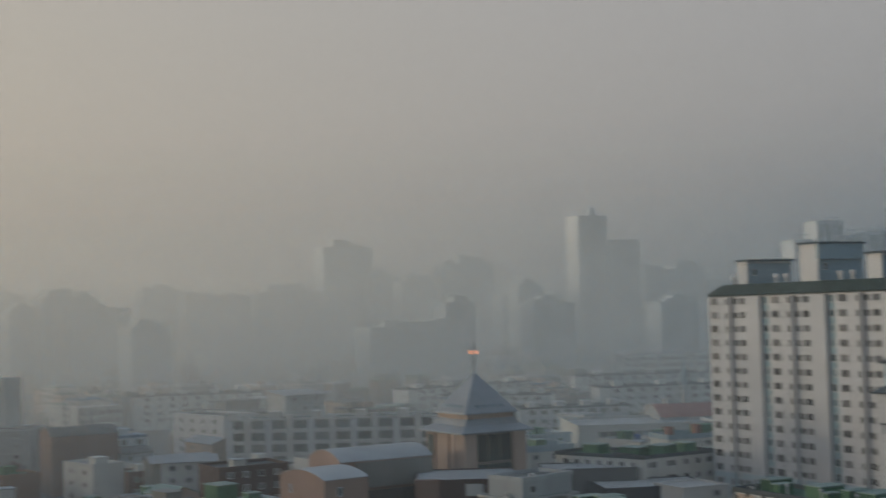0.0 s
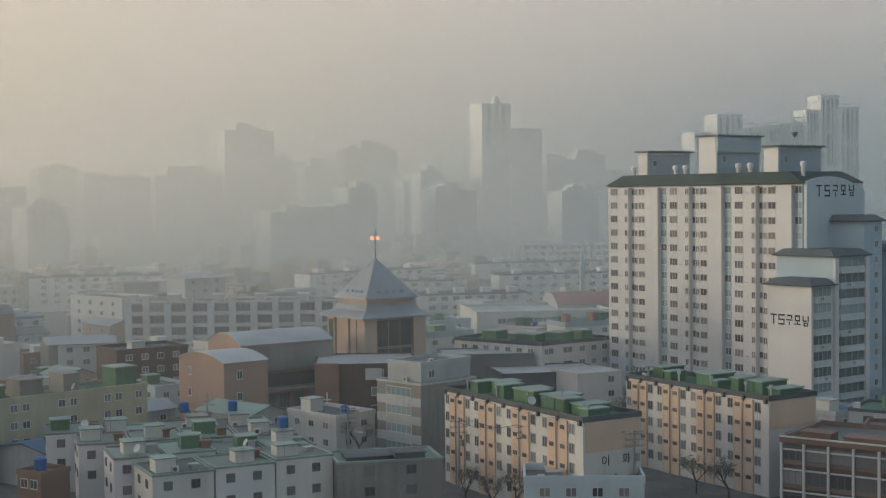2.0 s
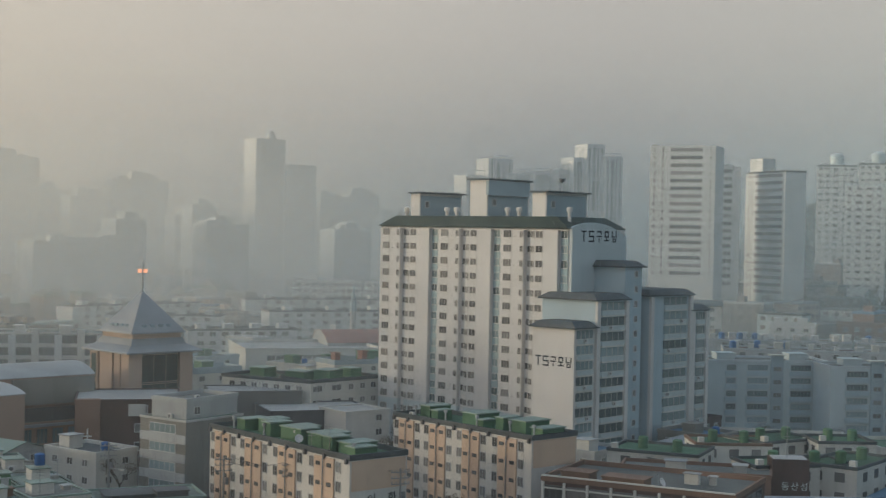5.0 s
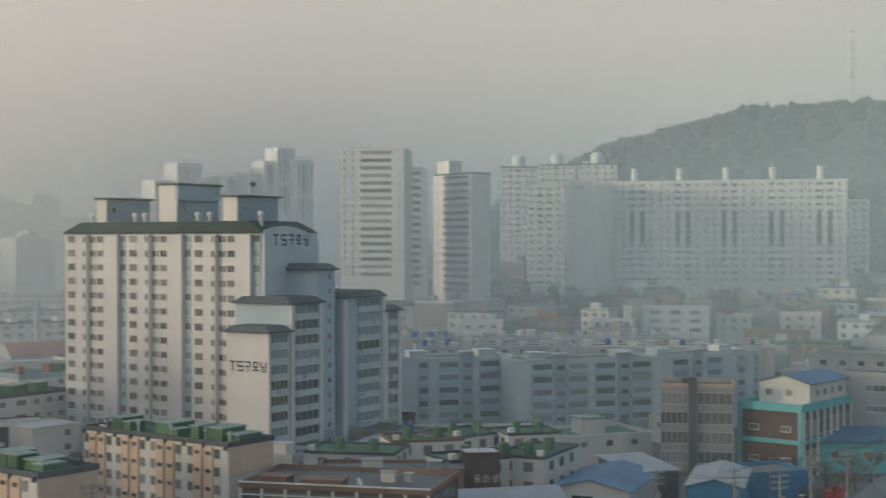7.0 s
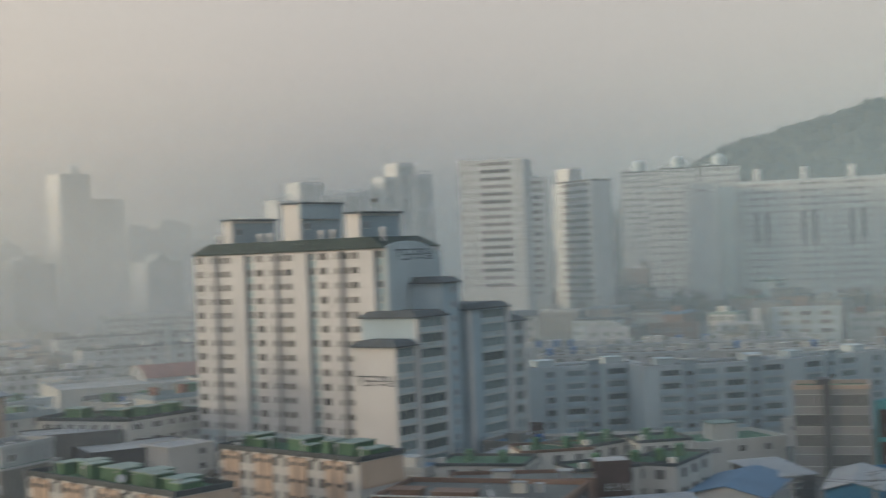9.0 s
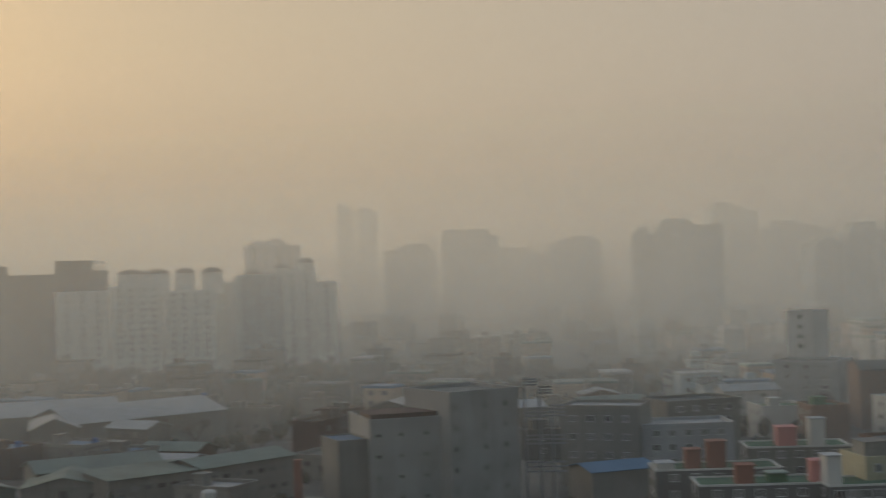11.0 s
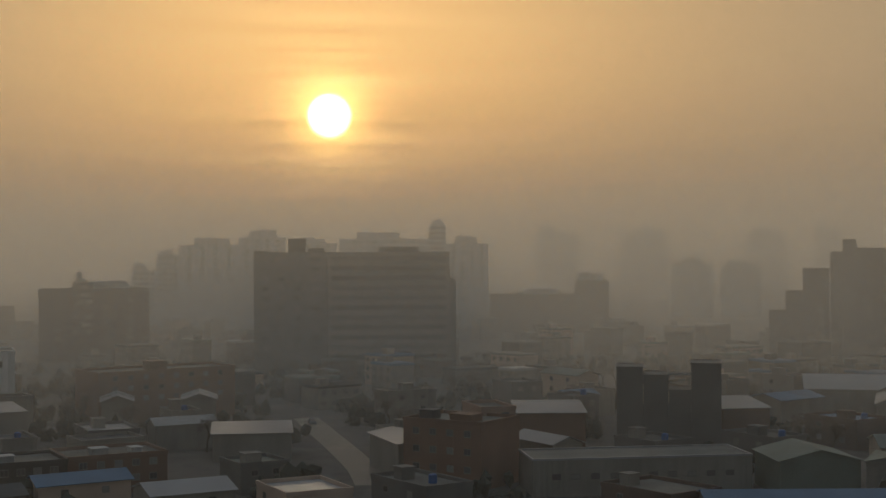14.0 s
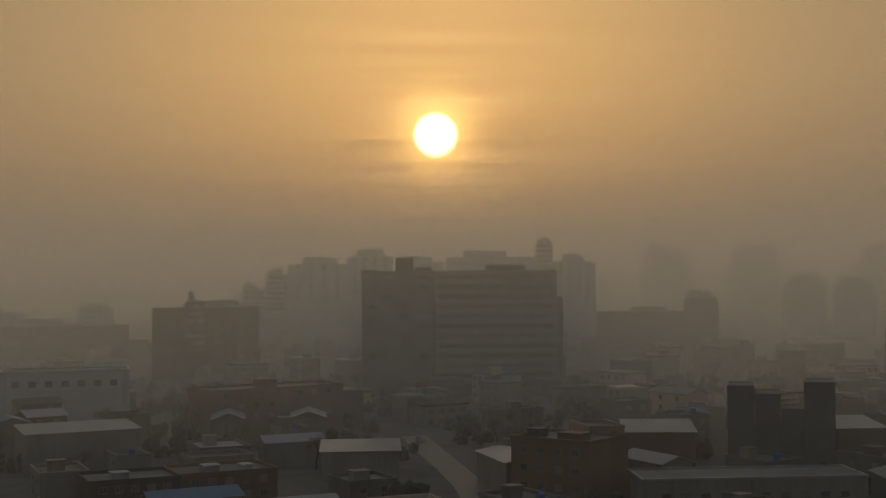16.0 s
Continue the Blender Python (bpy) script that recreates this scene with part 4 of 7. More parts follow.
B("house", "white house with brick stair towers and blue parapet", "house", 12.5, (-0.3, -5.25), (1.7, -5.15), 10, wall="offwhite", roof="green", cap="bluewall", parapet=1.2, floors=3, cols=(0.2, 0.5, 0.8),
  boxes=((0.05, 0.1, 1.4, 2.5, 2.8, "rust"), (0.6, 0.1, 1.4, 2.5, 3.0, "rust"), (0.75, 0.4, 5, 4, 2.6, "greenbox")))
B("warehouse", "dark flat warehouse with a pale metal roof", "warehouse", 9.0, (-2.9, -7.35), (1.3, -7.2), 14, wall="dark", roof="metal", parapet=0.3)
B("house", "tan brick house with a flat pale roof", "house", 9.5, (0.2, -7.35), (2.0, -7.2), 10, wall="cream", roof="metal", parapet=0.4, floors=2, cols=(0.75,))
B("workshop", "flat metal roofed workshop beside the stair tower", "workshop", 11.5, (-5.4, -6.55), (-1.6, -6.5), 12, wall="slate", roof="metal", parapet=0.3)
# ---- middle distance ----
B("gymnasium", "white gymnasium with columns and a flat roof", "gymnasium", 12.0, (-3.94, -4.8), (1.6, -4.7), 30, wall="offwhite", roof="metal", floors=1, cols=[(x, 2.4) for x in spread(9, 0.15, 0.75)], win=(2.4, 4.5), floor_h=6.5, parapet=0.9)
B("hall", "hall under a faded red vaulted roof", "hall", 12.0, (-0.6, -4.55), (2.0, -4.5), 22, wall="grey", roof="redroof", shape="barrel", rise=3.0)
bays_ = B("apartment_block", "beige five-storey flats with recessed dark balcony bays", "apartment building", 17.0, (-18.29, -4.1), (-9.6, -4.2), 14, wall="drab", roof="deck", cap="offwhite", parapet=0.5, floors=4,
  cols=[(x, 4.6) for x in spread(10, 0.0, 1.0)], win=(4.6, 2.1), panes=3, fr="grey", floor_h=3.1, sill=0.8,
  boxes=[(x, 0.1, 2.6, 4.0, 2.0, "cream") for x in (0.0, 0.2, 0.4, 0.6, 0.8)])
bf_ = Face(spot(-18.29, -4.1, 17.0), spot(-9.6, -4.2, 17.0))
for k in range(11):
    bm = bmesh.new()
    s_ = min(max(bf_.length * k / 10, 0.9), bf_.length - 0.9)
    face_boxes(bm, bf_, s_ - 0.9, s_ + 0.9, -0.2, 16.4 + 1.6 * (k % 2), 0.0, 0.9)
    part("pier", bm, "cream" if k % 2 else "farwhite", bays_, "pale stair pier")
for k in range(4):
    bm = bmesh.new()
    face_boxes(bm, bf_, 0.0, bf_.length, 16.5 - 3.1 * (k + 1) - 0.1, 16.5 - 3.1 * (k + 1) + 0.75, 0.0, 0.5)
    part("balcony_front", bm, "cream", bays_)
B("apartment_block", "white four-storey house block", "apartment building", 16.5, (-20.41, -3.75), (-18.4, -3.95), 12, wall="farwhite", floors=4, cols=spread(4))
B("school_building", "grey block with a sloping pale roof", "building", 19.0, (-15.9, -3.25), (-14.3, -3.2), 12, wall="grey", roof="zinc", shape="shed", rise=1.2, floors=3, cols=spread(3))
for z_, a_, b_, k_ in ((15, (-3.01, -3.24), (4.0, -3.1), 12), (15, (-4.0, -2.75), (4.5, -2.65), 14), (14, (-10.83, -3.1), (-5.81, -2.9), 10), (13, (-6.3, -4.02), (-1.85, -3.95), 8),
                       (15, (-2.2, -2.2), (1.5, -2.2), 9), (14, (-22, -3.0), (-16.8, -3.0), 9), (13, (-9.5, -3.4), (-5.0, -3.45), 8)):
    B("apartment_block", "long white low-rise flats with dark roof edge", "apartment building", z_, a_, b_, 11, wall="farwhite", roof="deck", cap="tile", floors=4, cols=[(x, 2.2) for x in spread(k_)], win=(2.2, 1.5), group="white low-rise flats",
      boxes=[(x, 0.3, 3, 4, 1.8, "farwhite") for x in (0.1, 0.35, 0.6, 0.85)])
for a0, a1 in ((-2.1, -0.6), (-0.5, 0.75), (0.85, 2.2)):
    block("apartment_block", "pale five-storey flats with green roof in the haze", "apartment building", polar(a0, 640), polar(a1, 640), 12, 21, wall="farwhite", roof="green", floors=5, cols=[(x, 2.4) for x in spread(4)], win=(2.4, 1.5), group="pale flats in haze")
B("house", "pale house with a light blue roof", "house", 11.5, (-20.94, -5.75), (-18.74, -5.75), 10, wall="offwhite", roof="zinc", shape="gable", rise=1.2, floors=3, cols=spread(3))
B("house", "dark brown house with flat tiled roof", "house", 12.5, (-18.66, -6.02), (-15.83, -5.9), 12, wall="maroon", roof="tile", floors=3, cols=spread(4), boxes=((0.3, 0.3, 3, 3, 1.6, "offwhite"),))


def spire(az, el, d):
    c = polar(az, d)
    z = 44 + d * math.tan(radians(el))
    top = thing("spire", (c.x, c.y, 0), "slim blue pointed church spire", "church spire")
    bm = bmesh.new()
    tube(bm, c, -0.3, z - 9.5, 1.0, 1.0, n=6)
    part("shaft", bm, "grey", top)
    bm = bmesh.new()
    tube(bm, c, z - 9.498, z, 1.3, 0.05, n=6)
    part("cone", bm, "bluewall", top)


spire(0.42, -2.04, 460)


def utility_pole(p, h=10.5, arms=3, turn=0.3):
    z0 = ground_z(p.x, p.y)
    top = thing("utility_pole", (p.x, p.y, z0), "concrete utility pole with crossarms and transformers", "utility pole", "utility poles")
    bm = bmesh.new()
    tube(bm, p, z0 - 0.3, z0 + h, 0.2, 0.12, n=8)
    part("pole", bm, "pole", top)
    u = Vector((math.cos(turn), math.sin(turn)))
    for i in range(arms):
        bm = bmesh.new()
        box(bm, p - u * 1.3, u, 2.6, 0.12, z0 + h - 0.6 - i * 0.8, z0 + h - 0.48 - i * 0.8)
        arm = part("crossarm", bm, "steel", top)
        for s in (-1.2, -0.6, 0.6, 1.2):
            bm = bmesh.new()
            tube(bm, p + u * s, z0 + h - 0.48 - i * 0.8, z0 + h - 0.2 - i * 0.8, 0.07, n=6)
            part("insulator", bm, "grey", arm)
    bm = bmesh.new()
    tube(bm, p + u * 0.45, z0 + h - 4.2, z0 + h - 3.2, 0.28, n=8)
    part("transformer", bm, "steel", top)
    return p, z0 + h, u


poles = [utility_pole(polar(a, d), h, 3, t_) for a, d, h, t_ in ((-4.75, 205, 11, 0.2), (-2.0, 194, 12, 0.1), (2.5, 186, 12.5, 0.3), (-15.1, 232, 12, 0.4), (-9.35, 226, 10, 0.3),
                                                                (25.5, 196, 12, 0.2), (30.4, 190, 13, 0.1), (31.6, 214, 12, 0.4), (33.0, 224, 12, 0.2), (34.6, 232, 13, 0.5), (35.9, 245, 13, 0.4), (28.6, 205, 11, 0.3))]


def cable(a, b, sag=0.8):
    cu = bpy.data.curves.new("cable", "CURVE")
    cu.dimensions, cu.bevel_depth, cu.bevel_resolution = "3D", 0.035, 0
    sp = cu.splines.new("POLY")
    sp.points.add(8)
    for i in range(9):
        f = i / 8
        p = a.lerp(b, f)
        sp.points[i].co = (p.x, p.y, p.z - sag * 4 * f * (1 - f), 1)
    cu.materials.append(M["dark"])
    tagged(new("cable", cu), "sagging black overhead power cable", "cable", "overhead cables")


for (p, z, u), (q, z2, u2) in zip(poles[5:11], poles[6:12]):
    for s in (-1.2, 1.2):
        cable(Vector((*(p + u * s), z - 0.2)), Vector((*(q + u2 * s), z2 - 0.2)))
for (p, z, u), (q, z2, u2) in zip(poles[0:2], poles[1:3]):
    for s in (-1.2, 1.2):
        cable(Vector((*(p + u * s), z - 0.2)), Vector((*(q + u2 * s), z2 - 0.2)))


def dish(p, z, az):
    top = thing("satellite_dish", (p.x, p.y, z), "small white satellite dish on a roof stand", "satellite dish", "satellite dishes")
    bm = bmesh.new()
    tube(bm, p, z, z + 0.9, 0.05, n=5)
    part("stand", bm, "steel", top)
    bm = bmesh.new()
    n = 12
    d = Vector((math.sin(radians(az)), math.cos(radians(az)), 0.5)).normalized()
    x = d.orthogonal().normalized()
    y = d.cross(x)
    c = Vector((p.x, p.y, z + 1.2))
    rim = [bm.verts.new(c + (x * math.cos(2 * math.pi * i / n) + y * math.sin(2 * math.pi * i / n)) * 0.6 + d * 0.12) for i in range(n)]
    rim2 = [bm.verts.new(v.co - d * 0.06) for v in rim]
    ctr, ctr2 = bm.verts.new(c - d * 0.05), bm.verts.new(c - d * 0.11)
    for i in range(n):
        j = (i + 1) % n
        bm.faces.new((rim[i], rim[j], ctr))
        bm.faces.new((rim2[j], rim2[i], ctr2))
        bm.faces.new((rim[j], rim[i], rim2[i], rim2[j]))
    part("bowl", bm, "white", top)


def aerial(p, z, h=3.2):
    top = thing("aerial", (p.x, p.y, z), "thin rooftop television aerial", "aerial", "aerials")
    bm = bmesh.new()
    tube(bm, p, z, z + h, 0.045, n=5)
    part("pole", bm, "steel", top)
    for k in range(3):
        bm = bmesh.new()
        box(bm, p - Vector((0.6, 0)), Vector((1, 0)), 1.2, 0.05, z + h - 0.1 - k * 0.35, z + h - 0.05 - k * 0.35)
        part("element", bm, "steel", top)


def air_unit(p, z, turn):
    top = thing("air_conditioner", (p.x, p.y, z), "white outdoor air conditioner unit", "air conditioner", "air conditioners")
    u = Vector((math.cos(turn), math.sin(turn)))
    bm = bmesh.new()
    box(bm, p, u, 0.95, 0.4, z + 0.08, z + 0.85)
    part("casing", bm, "white", top)
    bm = bmesh.new()
    n = Vector((-u.y, u.x))
    c = p + u * 0.4 - n * 0.012
    vs = [bm.verts.new((*(c + u * 0.3 * math.cos(t * math.pi / 6)), z + 0.46 + 0.3 * math.sin(t * math.pi / 6))) for t in range(12)]
    bm.faces.new(vs)
    part("fan_grille", bm, "dark", top)


rc = random.Random(17)
near_roofs = [(f, ob) for f, ob in zip(FOOT, FOOT) if f[0].length < 262]
for f, _ in near_roofs[:]:
    m, rad, p1_, p2_, dep, zr = f
    if zr is None:
        continue
    u_ = (p2_ - p1_).normalized()
    n_ = Vector((-u_.y, u_.x))
    L_ = (p2_ - p1_).length
    for k in range(max(1, int(L_ / 11))):
        q = p1_ + u_ * rc.uniform(0.5, L_ - 1.6) + n_ * rc.uniform(0.6, 1.5)
        kind = rc.random()
        if kind < 0.12:
            dish(q, zr + 0.06, rc.uniform(120, 240))
        elif kind < 0.6:
            aerial(q, zr + 0.06, rc.uniform(2.2, 4.0))
        else:
            air_unit(q, zr + 0.06, math.atan2(u_.y, u_.x))
# ---- east side: grey-blue flats, villas, shops and the main road ----
BG = dict(wall="bluegrey", roof="deck", cap="far", parapet=0.5, floors=5, win=(4.6, 1.3), panes=6, floor_h=2.83, group="blue-grey flats", sill=1.0, glass="glassblue", fr="grey")
for a_, b_, cols_, bays_at in (((14.97, -4.85), (19.67, -4.72), ((0.2, 2.2), 0.42, 0.78), (0.58,)), ((19.81, -4.92), (25.62, -4.72), (0.17, 0.42, 0.61, 0.87), (0.295, 0.745)),
                               ((25.62, -4.72), (29.64, -4.4), (0.2, 0.53, (0.8, 2.4), (0.95, 1.3)), (0.36,))):
    ob = B("apartment_block", "blue-grey five-storey flats with dark stair bays", "apartment building", 18.0, a_, b_, 11, cols=cols_,
           boxes=((0.14, 0.5, 4, 4, 1.4, "bluegrey"), (0.75, 0.5, 4, 4, 1.4, "bluegrey")), **BG)
    f = Face(spot(*a_, 18.0), spot(*b_, 18.0))
    for x in cols_:
        x, w_ = x if isinstance(x, tuple) else (x, 4.6)
        for k in range(5):
            bm = bmesh.new()
            face_boxes(bm, f, x * f.length - w_ / 2 - 0.25, x * f.length + w_ / 2 + 0.25, 17.5 - 2.83 * (k + 1) - 0.1, 17.5 - 2.83 * (k + 1) + 0.92, 0.0, 0.35)
            part("balcony_front", bm, "paleblue", ob, "pale balcony parapet")
    for x in bays_at:
        bm = bmesh.new()
        face_boxes(bm, f, x * f.length - 1.4, x * f.length + 1.4, -0.3, 19.0, 0.0, 0.3)
        bay = part("stair_bay", bm, "bluewall", ob, "darker blue stair bay")
        bm = bmesh.new()
        face_boxes(bm, f, x * f.length - 1.7, x * f.length + 1.7, 19.002, 19.25, -1.5, 0.7)
        part("bay_cap", bm, "offwhite", bay)
        for k in range(5):
            place("window", window_mesh(1.9, 1.1, 2, "glass", "bluewall"), f.lay(x * f.length, 4.2 + k * 2.83, 0.3), bay)
# the rows behind, seen as a field of rooftop boxes and tanks
random.seed(5)
for el_, a0, a1 in ((-4.35, 15.6, 22.2), (-4.3, 22.4, 30.2), (-4.0, 15.0, 20.6), (-3.95, 20.8, 26.5)):
    nb = 11
    B("apartment_block", "grey low flats crowded with rooftop boxes and tanks", "apartment building", 17.5, (a0, el_), (a1, el_ + 0.06), 9, wall="grey", roof="maroon", cap="far", parapet=0.4, floors=2, cols=spread(8), group="crowded grey flats",
      boxes=[(min(0.95, i / nb + random.uniform(0, 0.08)), random.uniform(0.05, 0.5), random.uniform(0.9, 2.2), random.uniform(1.0, 2.2), random.uniform(1.0, 2.0), random.choice(["offwhite", "offwhite", "farwhite", "grey"])) for i in range(nb)],
      tanks=[(random.uniform(0.05, 0.95), random.uniform(0.2, 0.7), 0.85, 1.6, 0.2) for i in range(3)])
VL = dict(wall="offwhite", roof="green", fr="slate", cap="tile", floors=2, win=(1.6, 1.4), floor_h=3.0, parapet=0.5, group="green-roofed villas")


VILLAS = []


def villa(a, b, depth, tanks_=(), sides=(0.3, 0.7), **kw):
    VILLAS.append(a)
    z = 9.0 + 0.17 * len(VILLAS)
    ob = B("villa", "white and brick villa with a green roof and dark eaves", "house", z, a, b, depth, cols=spread(3), side_cols=sides, **{**VL, **kw})
    p1, p2 = spot(*a, z), spot(*b, z)
    u = (p2 - p1).normalized()
    n = Vector((-u.y, u.x))
    for s, d in ((0.3, 0.5), (0.7, 0.4)):
        bm = bmesh.new()
        tube(bm, p1 + u * (s * (p2 - p1).length) + n * (d * depth), z - 0.44, z + 1.4, 0.85, n=12, dome=0.25)
        part("water_tank", bm, "greenbox", ob, "dark green water tank")
    bm = bmesh.new()
    box(bm, p1 + u * 0.5 + n * 0.5, u, 1.0, 1.0, z - 0.44, z + 0.8)
    part("chimney", bm, "offwhite", ob)
    return ob


first_ = villa((11.0, -8.55), (14.7, -8.7), 11)
vf_ = Face(spot(11.0, -8.55, 9.17), spot(14.7, -8.7, 9.17))
for ch, x in (("금", 0.46), ("호", 0.68)):
    letters(first_, vf_, ch, vf_.length * x, 7.3, 1.15, 0.1)
villa((14.6, -8.2), (17.6, -8.1), 10, cap="brick")
villa((17.3, -8.05), (19.4, -7.75), 10)
villa((17.0, -9.0), (20.8, -8.7), 9)
villa((20.9, -8.85), (22.3, -8.3), 9)
villa((19.4, -7.9), (21.6, -7.8), 9)
B("shop", "beige low shop with a painted hoarding", "shop", 6.0, (15.5, -7.75), (20.5, -7.7), 8, wall="cream", roof="deck")
B("shop", "dark red brick shop front block", "shop", 9.5, (11.5, -9.3), (17.6, -9.35), 9, wall="brick", roof="deck", parapet=0.6, floors=2, cols=spread(5), boxes=((0.3, 0.3, 3, 2, 1.4, "offwhite"), (0.75, 0.3, 2, 2, 1.2, "metal")))


def sign_tower():
    a, b = spot(17.62, -8.72, 11.0), spot(19.08, -8.68, 11.0)
    ob = block("sign_tower", "dark red brick sign block with white letters and antenna", "sign tower", a, b, 4.5, 11.0, wall="maroon", roof="metal", parapet=0.0)
    f = Face(a, b)
    for i, ch in enumerate("동산성"):
        letters(ob, f, ch, f.length * (0.36 + 0.25 * i), 6.5, 1.35, 0.05, "frame")
    bm = bmesh.new()
    tube(bm, (a + b) / 2 + Vector((0, 2)), 11.0, 16.0, 0.08, 0.04, n=6)
    box(bm, (a + b) / 2 + Vector((-0.6, 2)), Vector((1, 0)), 1.2, 0.06, 14.2, 14.28)
    part("antenna", bm, "steel", ob)


sign_tower()
B("warehouse", "grey-blue metal roofed market hall", "warehouse", 5.5, (14.3, -11.1), (21.9, -10.7), 12, wall="grey", roof="zinc", shape="gable", rise=1.6)
B("workshop", "workshop with a blue sheet gable roof", "workshop", 5.5, (21.2, -10.1), (24.4, -10.25), 20, wall="cream", roof="bluetin", shape="gable_across", rise=1.6, floors=1, cols=(0.4,), win=(3.5, 2.2), floor_h=4)
B("workshop", "low shed with a bright blue sheet roof", "workshop", 4.5, (21.6, -11.3), (26.4, -11.1), 10, wall="blueskin", roof="bluetin", shape="gable", rise=1.2)
B("workshop", "dark walled shed with a pale blue roof", "workshop", 6.0, (24.6, -9.45), (26.4, -9.3), 14, wall="dark", roof="zinc", shape="shed", rise=0.8)
B("office_building", "grey three-storey office with tall windows and a black fin", "office building", 17.0, (25.65, -5.8), (28.6, -5.8), 10, wall="concrete", roof="green", cap="stone", parapet=0.8, floors=4, fr="offwhite", sill=0.5,
  cols=[(0.19, 5.2), (0.74, 6.6)], win=(5.2, 2.3), panes=5, floor_h=3.7, boxes=((0.3, 0.0, 2.6, 6.0, 1.6, "dark"),))
f_ = Face(spot(25.65, -5.8, 17.0), spot(28.6, -5.8, 17.0))
fin_thing = thing("facade_fin", (*(f_.o + f_.u * f_.length * 0.37), 0.0), "tall black cladding fin on the office front", "facade fin")
bm = bmesh.new()
face_boxes(bm, f_, f_.length * 0.38, f_.length * 0.5, -0.2, 18.2, 0.01, 0.7)
part("fin", bm, "dark", fin_thing)


def turquoise_works():
    z = 13.0
    p1, p2 = spot(28.78, -6.58, z), spot(31.27, -6.72, z)
    L = (p2 - p1).length
    ob = block("office_building", "turquoise framed brick workshop building with a blue-roofed penthouse", "office building", p1, p2, 22, z, wall="maroon", roof="turq", cap="turq", parapet=0.7, floors=0)
    f = Face(p1, p2)
    u, n = f.u, -f.n
    g = Face(p2, p2 + n * 22)
    for fc in (f, g):
        for z0_, z1_ in ((6.2, 7.0), (12.2, 13.0)):
            bm = bmesh.new()
            face_boxes(bm, fc, 0, fc.length, z0_, z1_, 0.0, 0.3)
            part("band", bm, "turq", ob, "turquoise painted band")
        for s in (0.0, 1.0) if fc is f else (0.0, 0.14, 0.28, 0.42, 0.56, 0.7, 0.84, 1.0):
            bm = bmesh.new()
            face_boxes(bm, fc, s * fc.length - (0.0 if s == 0 else 0.7 * s), s * fc.length + 0.7 * (1 - s), -0.3, 12.19, 0.0, 0.3)
            part("pier", bm, "turq" if fc is f else "offwhite", ob)
    for s in (0.25, 0.75):
        for z_ in (2.6, 8.4):
            place("window", window_mesh(2.0, 1.1), f.lay(s * L, z_), ob)
    for i in range(7):
        for z_ in (2.2, 7.6):
            place("window", window_mesh(2.6, 2.8, 2), g.lay((0.07 + 0.14 * i) * 22, z_), ob)
    q = p1 + u * 2.2 + n * 4
    block("penthouse", "cream rooftop penthouse with a blue gable roof", "penthouse", q, q + u * (L - 2.6), 17, z + 4.0, wall="cream", roof="bluetin", shape="gable_across", rise=1.6, floors=1, cols=(0.2, 0.6), side_cols=(0.2, 0.4, 0.6, 0.8), floor_h=3.4, z0=z + 0.06)


turquoise_works()
B("building", "grey concrete building with few windows", "building", 18.2, (32.6, -5.2), (36.18, -5.25), 12, wall="grey", roof="deck", floors=4, cols=(0.35, (0.45, 3.0), 0.8, 0.86), floor_h=4.0)
B("building", "pale grey building behind with a flat roof", "building", 20.0, (31.5, -4.5), (35.6, -4.55), 10, wall="grey", roof="green", floors=3, cols=spread(5))
B("shop", "small turquoise shop with a dark flat roof", "shop", 10.0, (34.32, -6.35), (36.24, -6.3), 9, wall="turq", roof="deck", cap="tile", floors=2, cols=(0.3,), win=(2.4, 1.6))
B("workshop", "turquoise walled workshop with a blue lean-to roof", "workshop", 6.0, (31.3, -8.05), (35.3, -7.85), 16, wall="turq", roof="bluetin", shape="gable", rise=1.8, floors=1, cols=(0.3, 0.6), floor_h=4)
B("workshop", "bright blue sheet metal workshop with a pale roof", "workshop", 7.0, (26.72, -9.92), (28.9, -9.95), 18, wall="blueskin", roof="zinc", shape="gable_across", rise=1.2, floors=1, cols=(0.2, 0.8), win=(1.6, 1.0), floor_h=4.4)
B("shop", "blue low shop with a round sign", "shop", 5.5, (29.4, -9.3), (31.5, -9.1), 10, wall="blueskin", roof="deck")
B("building", "grey low building beside the road", "building", 6.5, (21.8, -8.0), (25.3, -7.75), 14, wall="offwhite", roof="green", floors=1, cols=spread(3), boxes=((0.3, 0.3, 5, 5, 3.2, "cream"),))
B("building", "brick building beyond the road", "building", 12.0, (36.5, -5.6), (41.5, -5.3), 14, wall="maroon", roof="metal", floors=3, cols=spread(5))


def up(d, az0, az1, el, depth, **kw):
    """A house on the rising ground, its roof edge at that elevation."""
    z = 44.0 + d * math.tan(radians(el))
    return block("house", kw.pop("label"), "house", polar(az0, d), polar(az1, d), depth, z, **kw)


up(445, 29.0, 31.6, -3.75, 11, label="low red brick workshop house", wall="brick", roof="deck", floors=2, cols=spread(4))
up(452, 22.8, 24.6, -3.35, 10, label="white arcaded house with a tall white tower", wall="farwhite", roof="deck", floors=2, cols=[(x, 1.8) for x in spread(4)], win=(1.8, 2.2), boxes=((0.75, 0.1, 2.6, 3.0, 5.0, "farwhite"),))
up(455, 24.9, 27.6, -2.8, 11, label="grey house block with wide windows", wall="bluegrey", floors=3, cols=[(x, 3.6) for x in spread(3)], win=(3.6, 1.5), panes=4)
up(470, 30.4, 32.0, -3.0, 11, label="cream house with a painted hoarding", wall="cream", floors=2, cols=spread(3))
up(480, 33.8, 35.6, -3.0, 11, label="red brown house with a pale blue roof", wall="brick", roof="zinc", shape="gable", rise=1.2, floors=2, cols=spread(3))
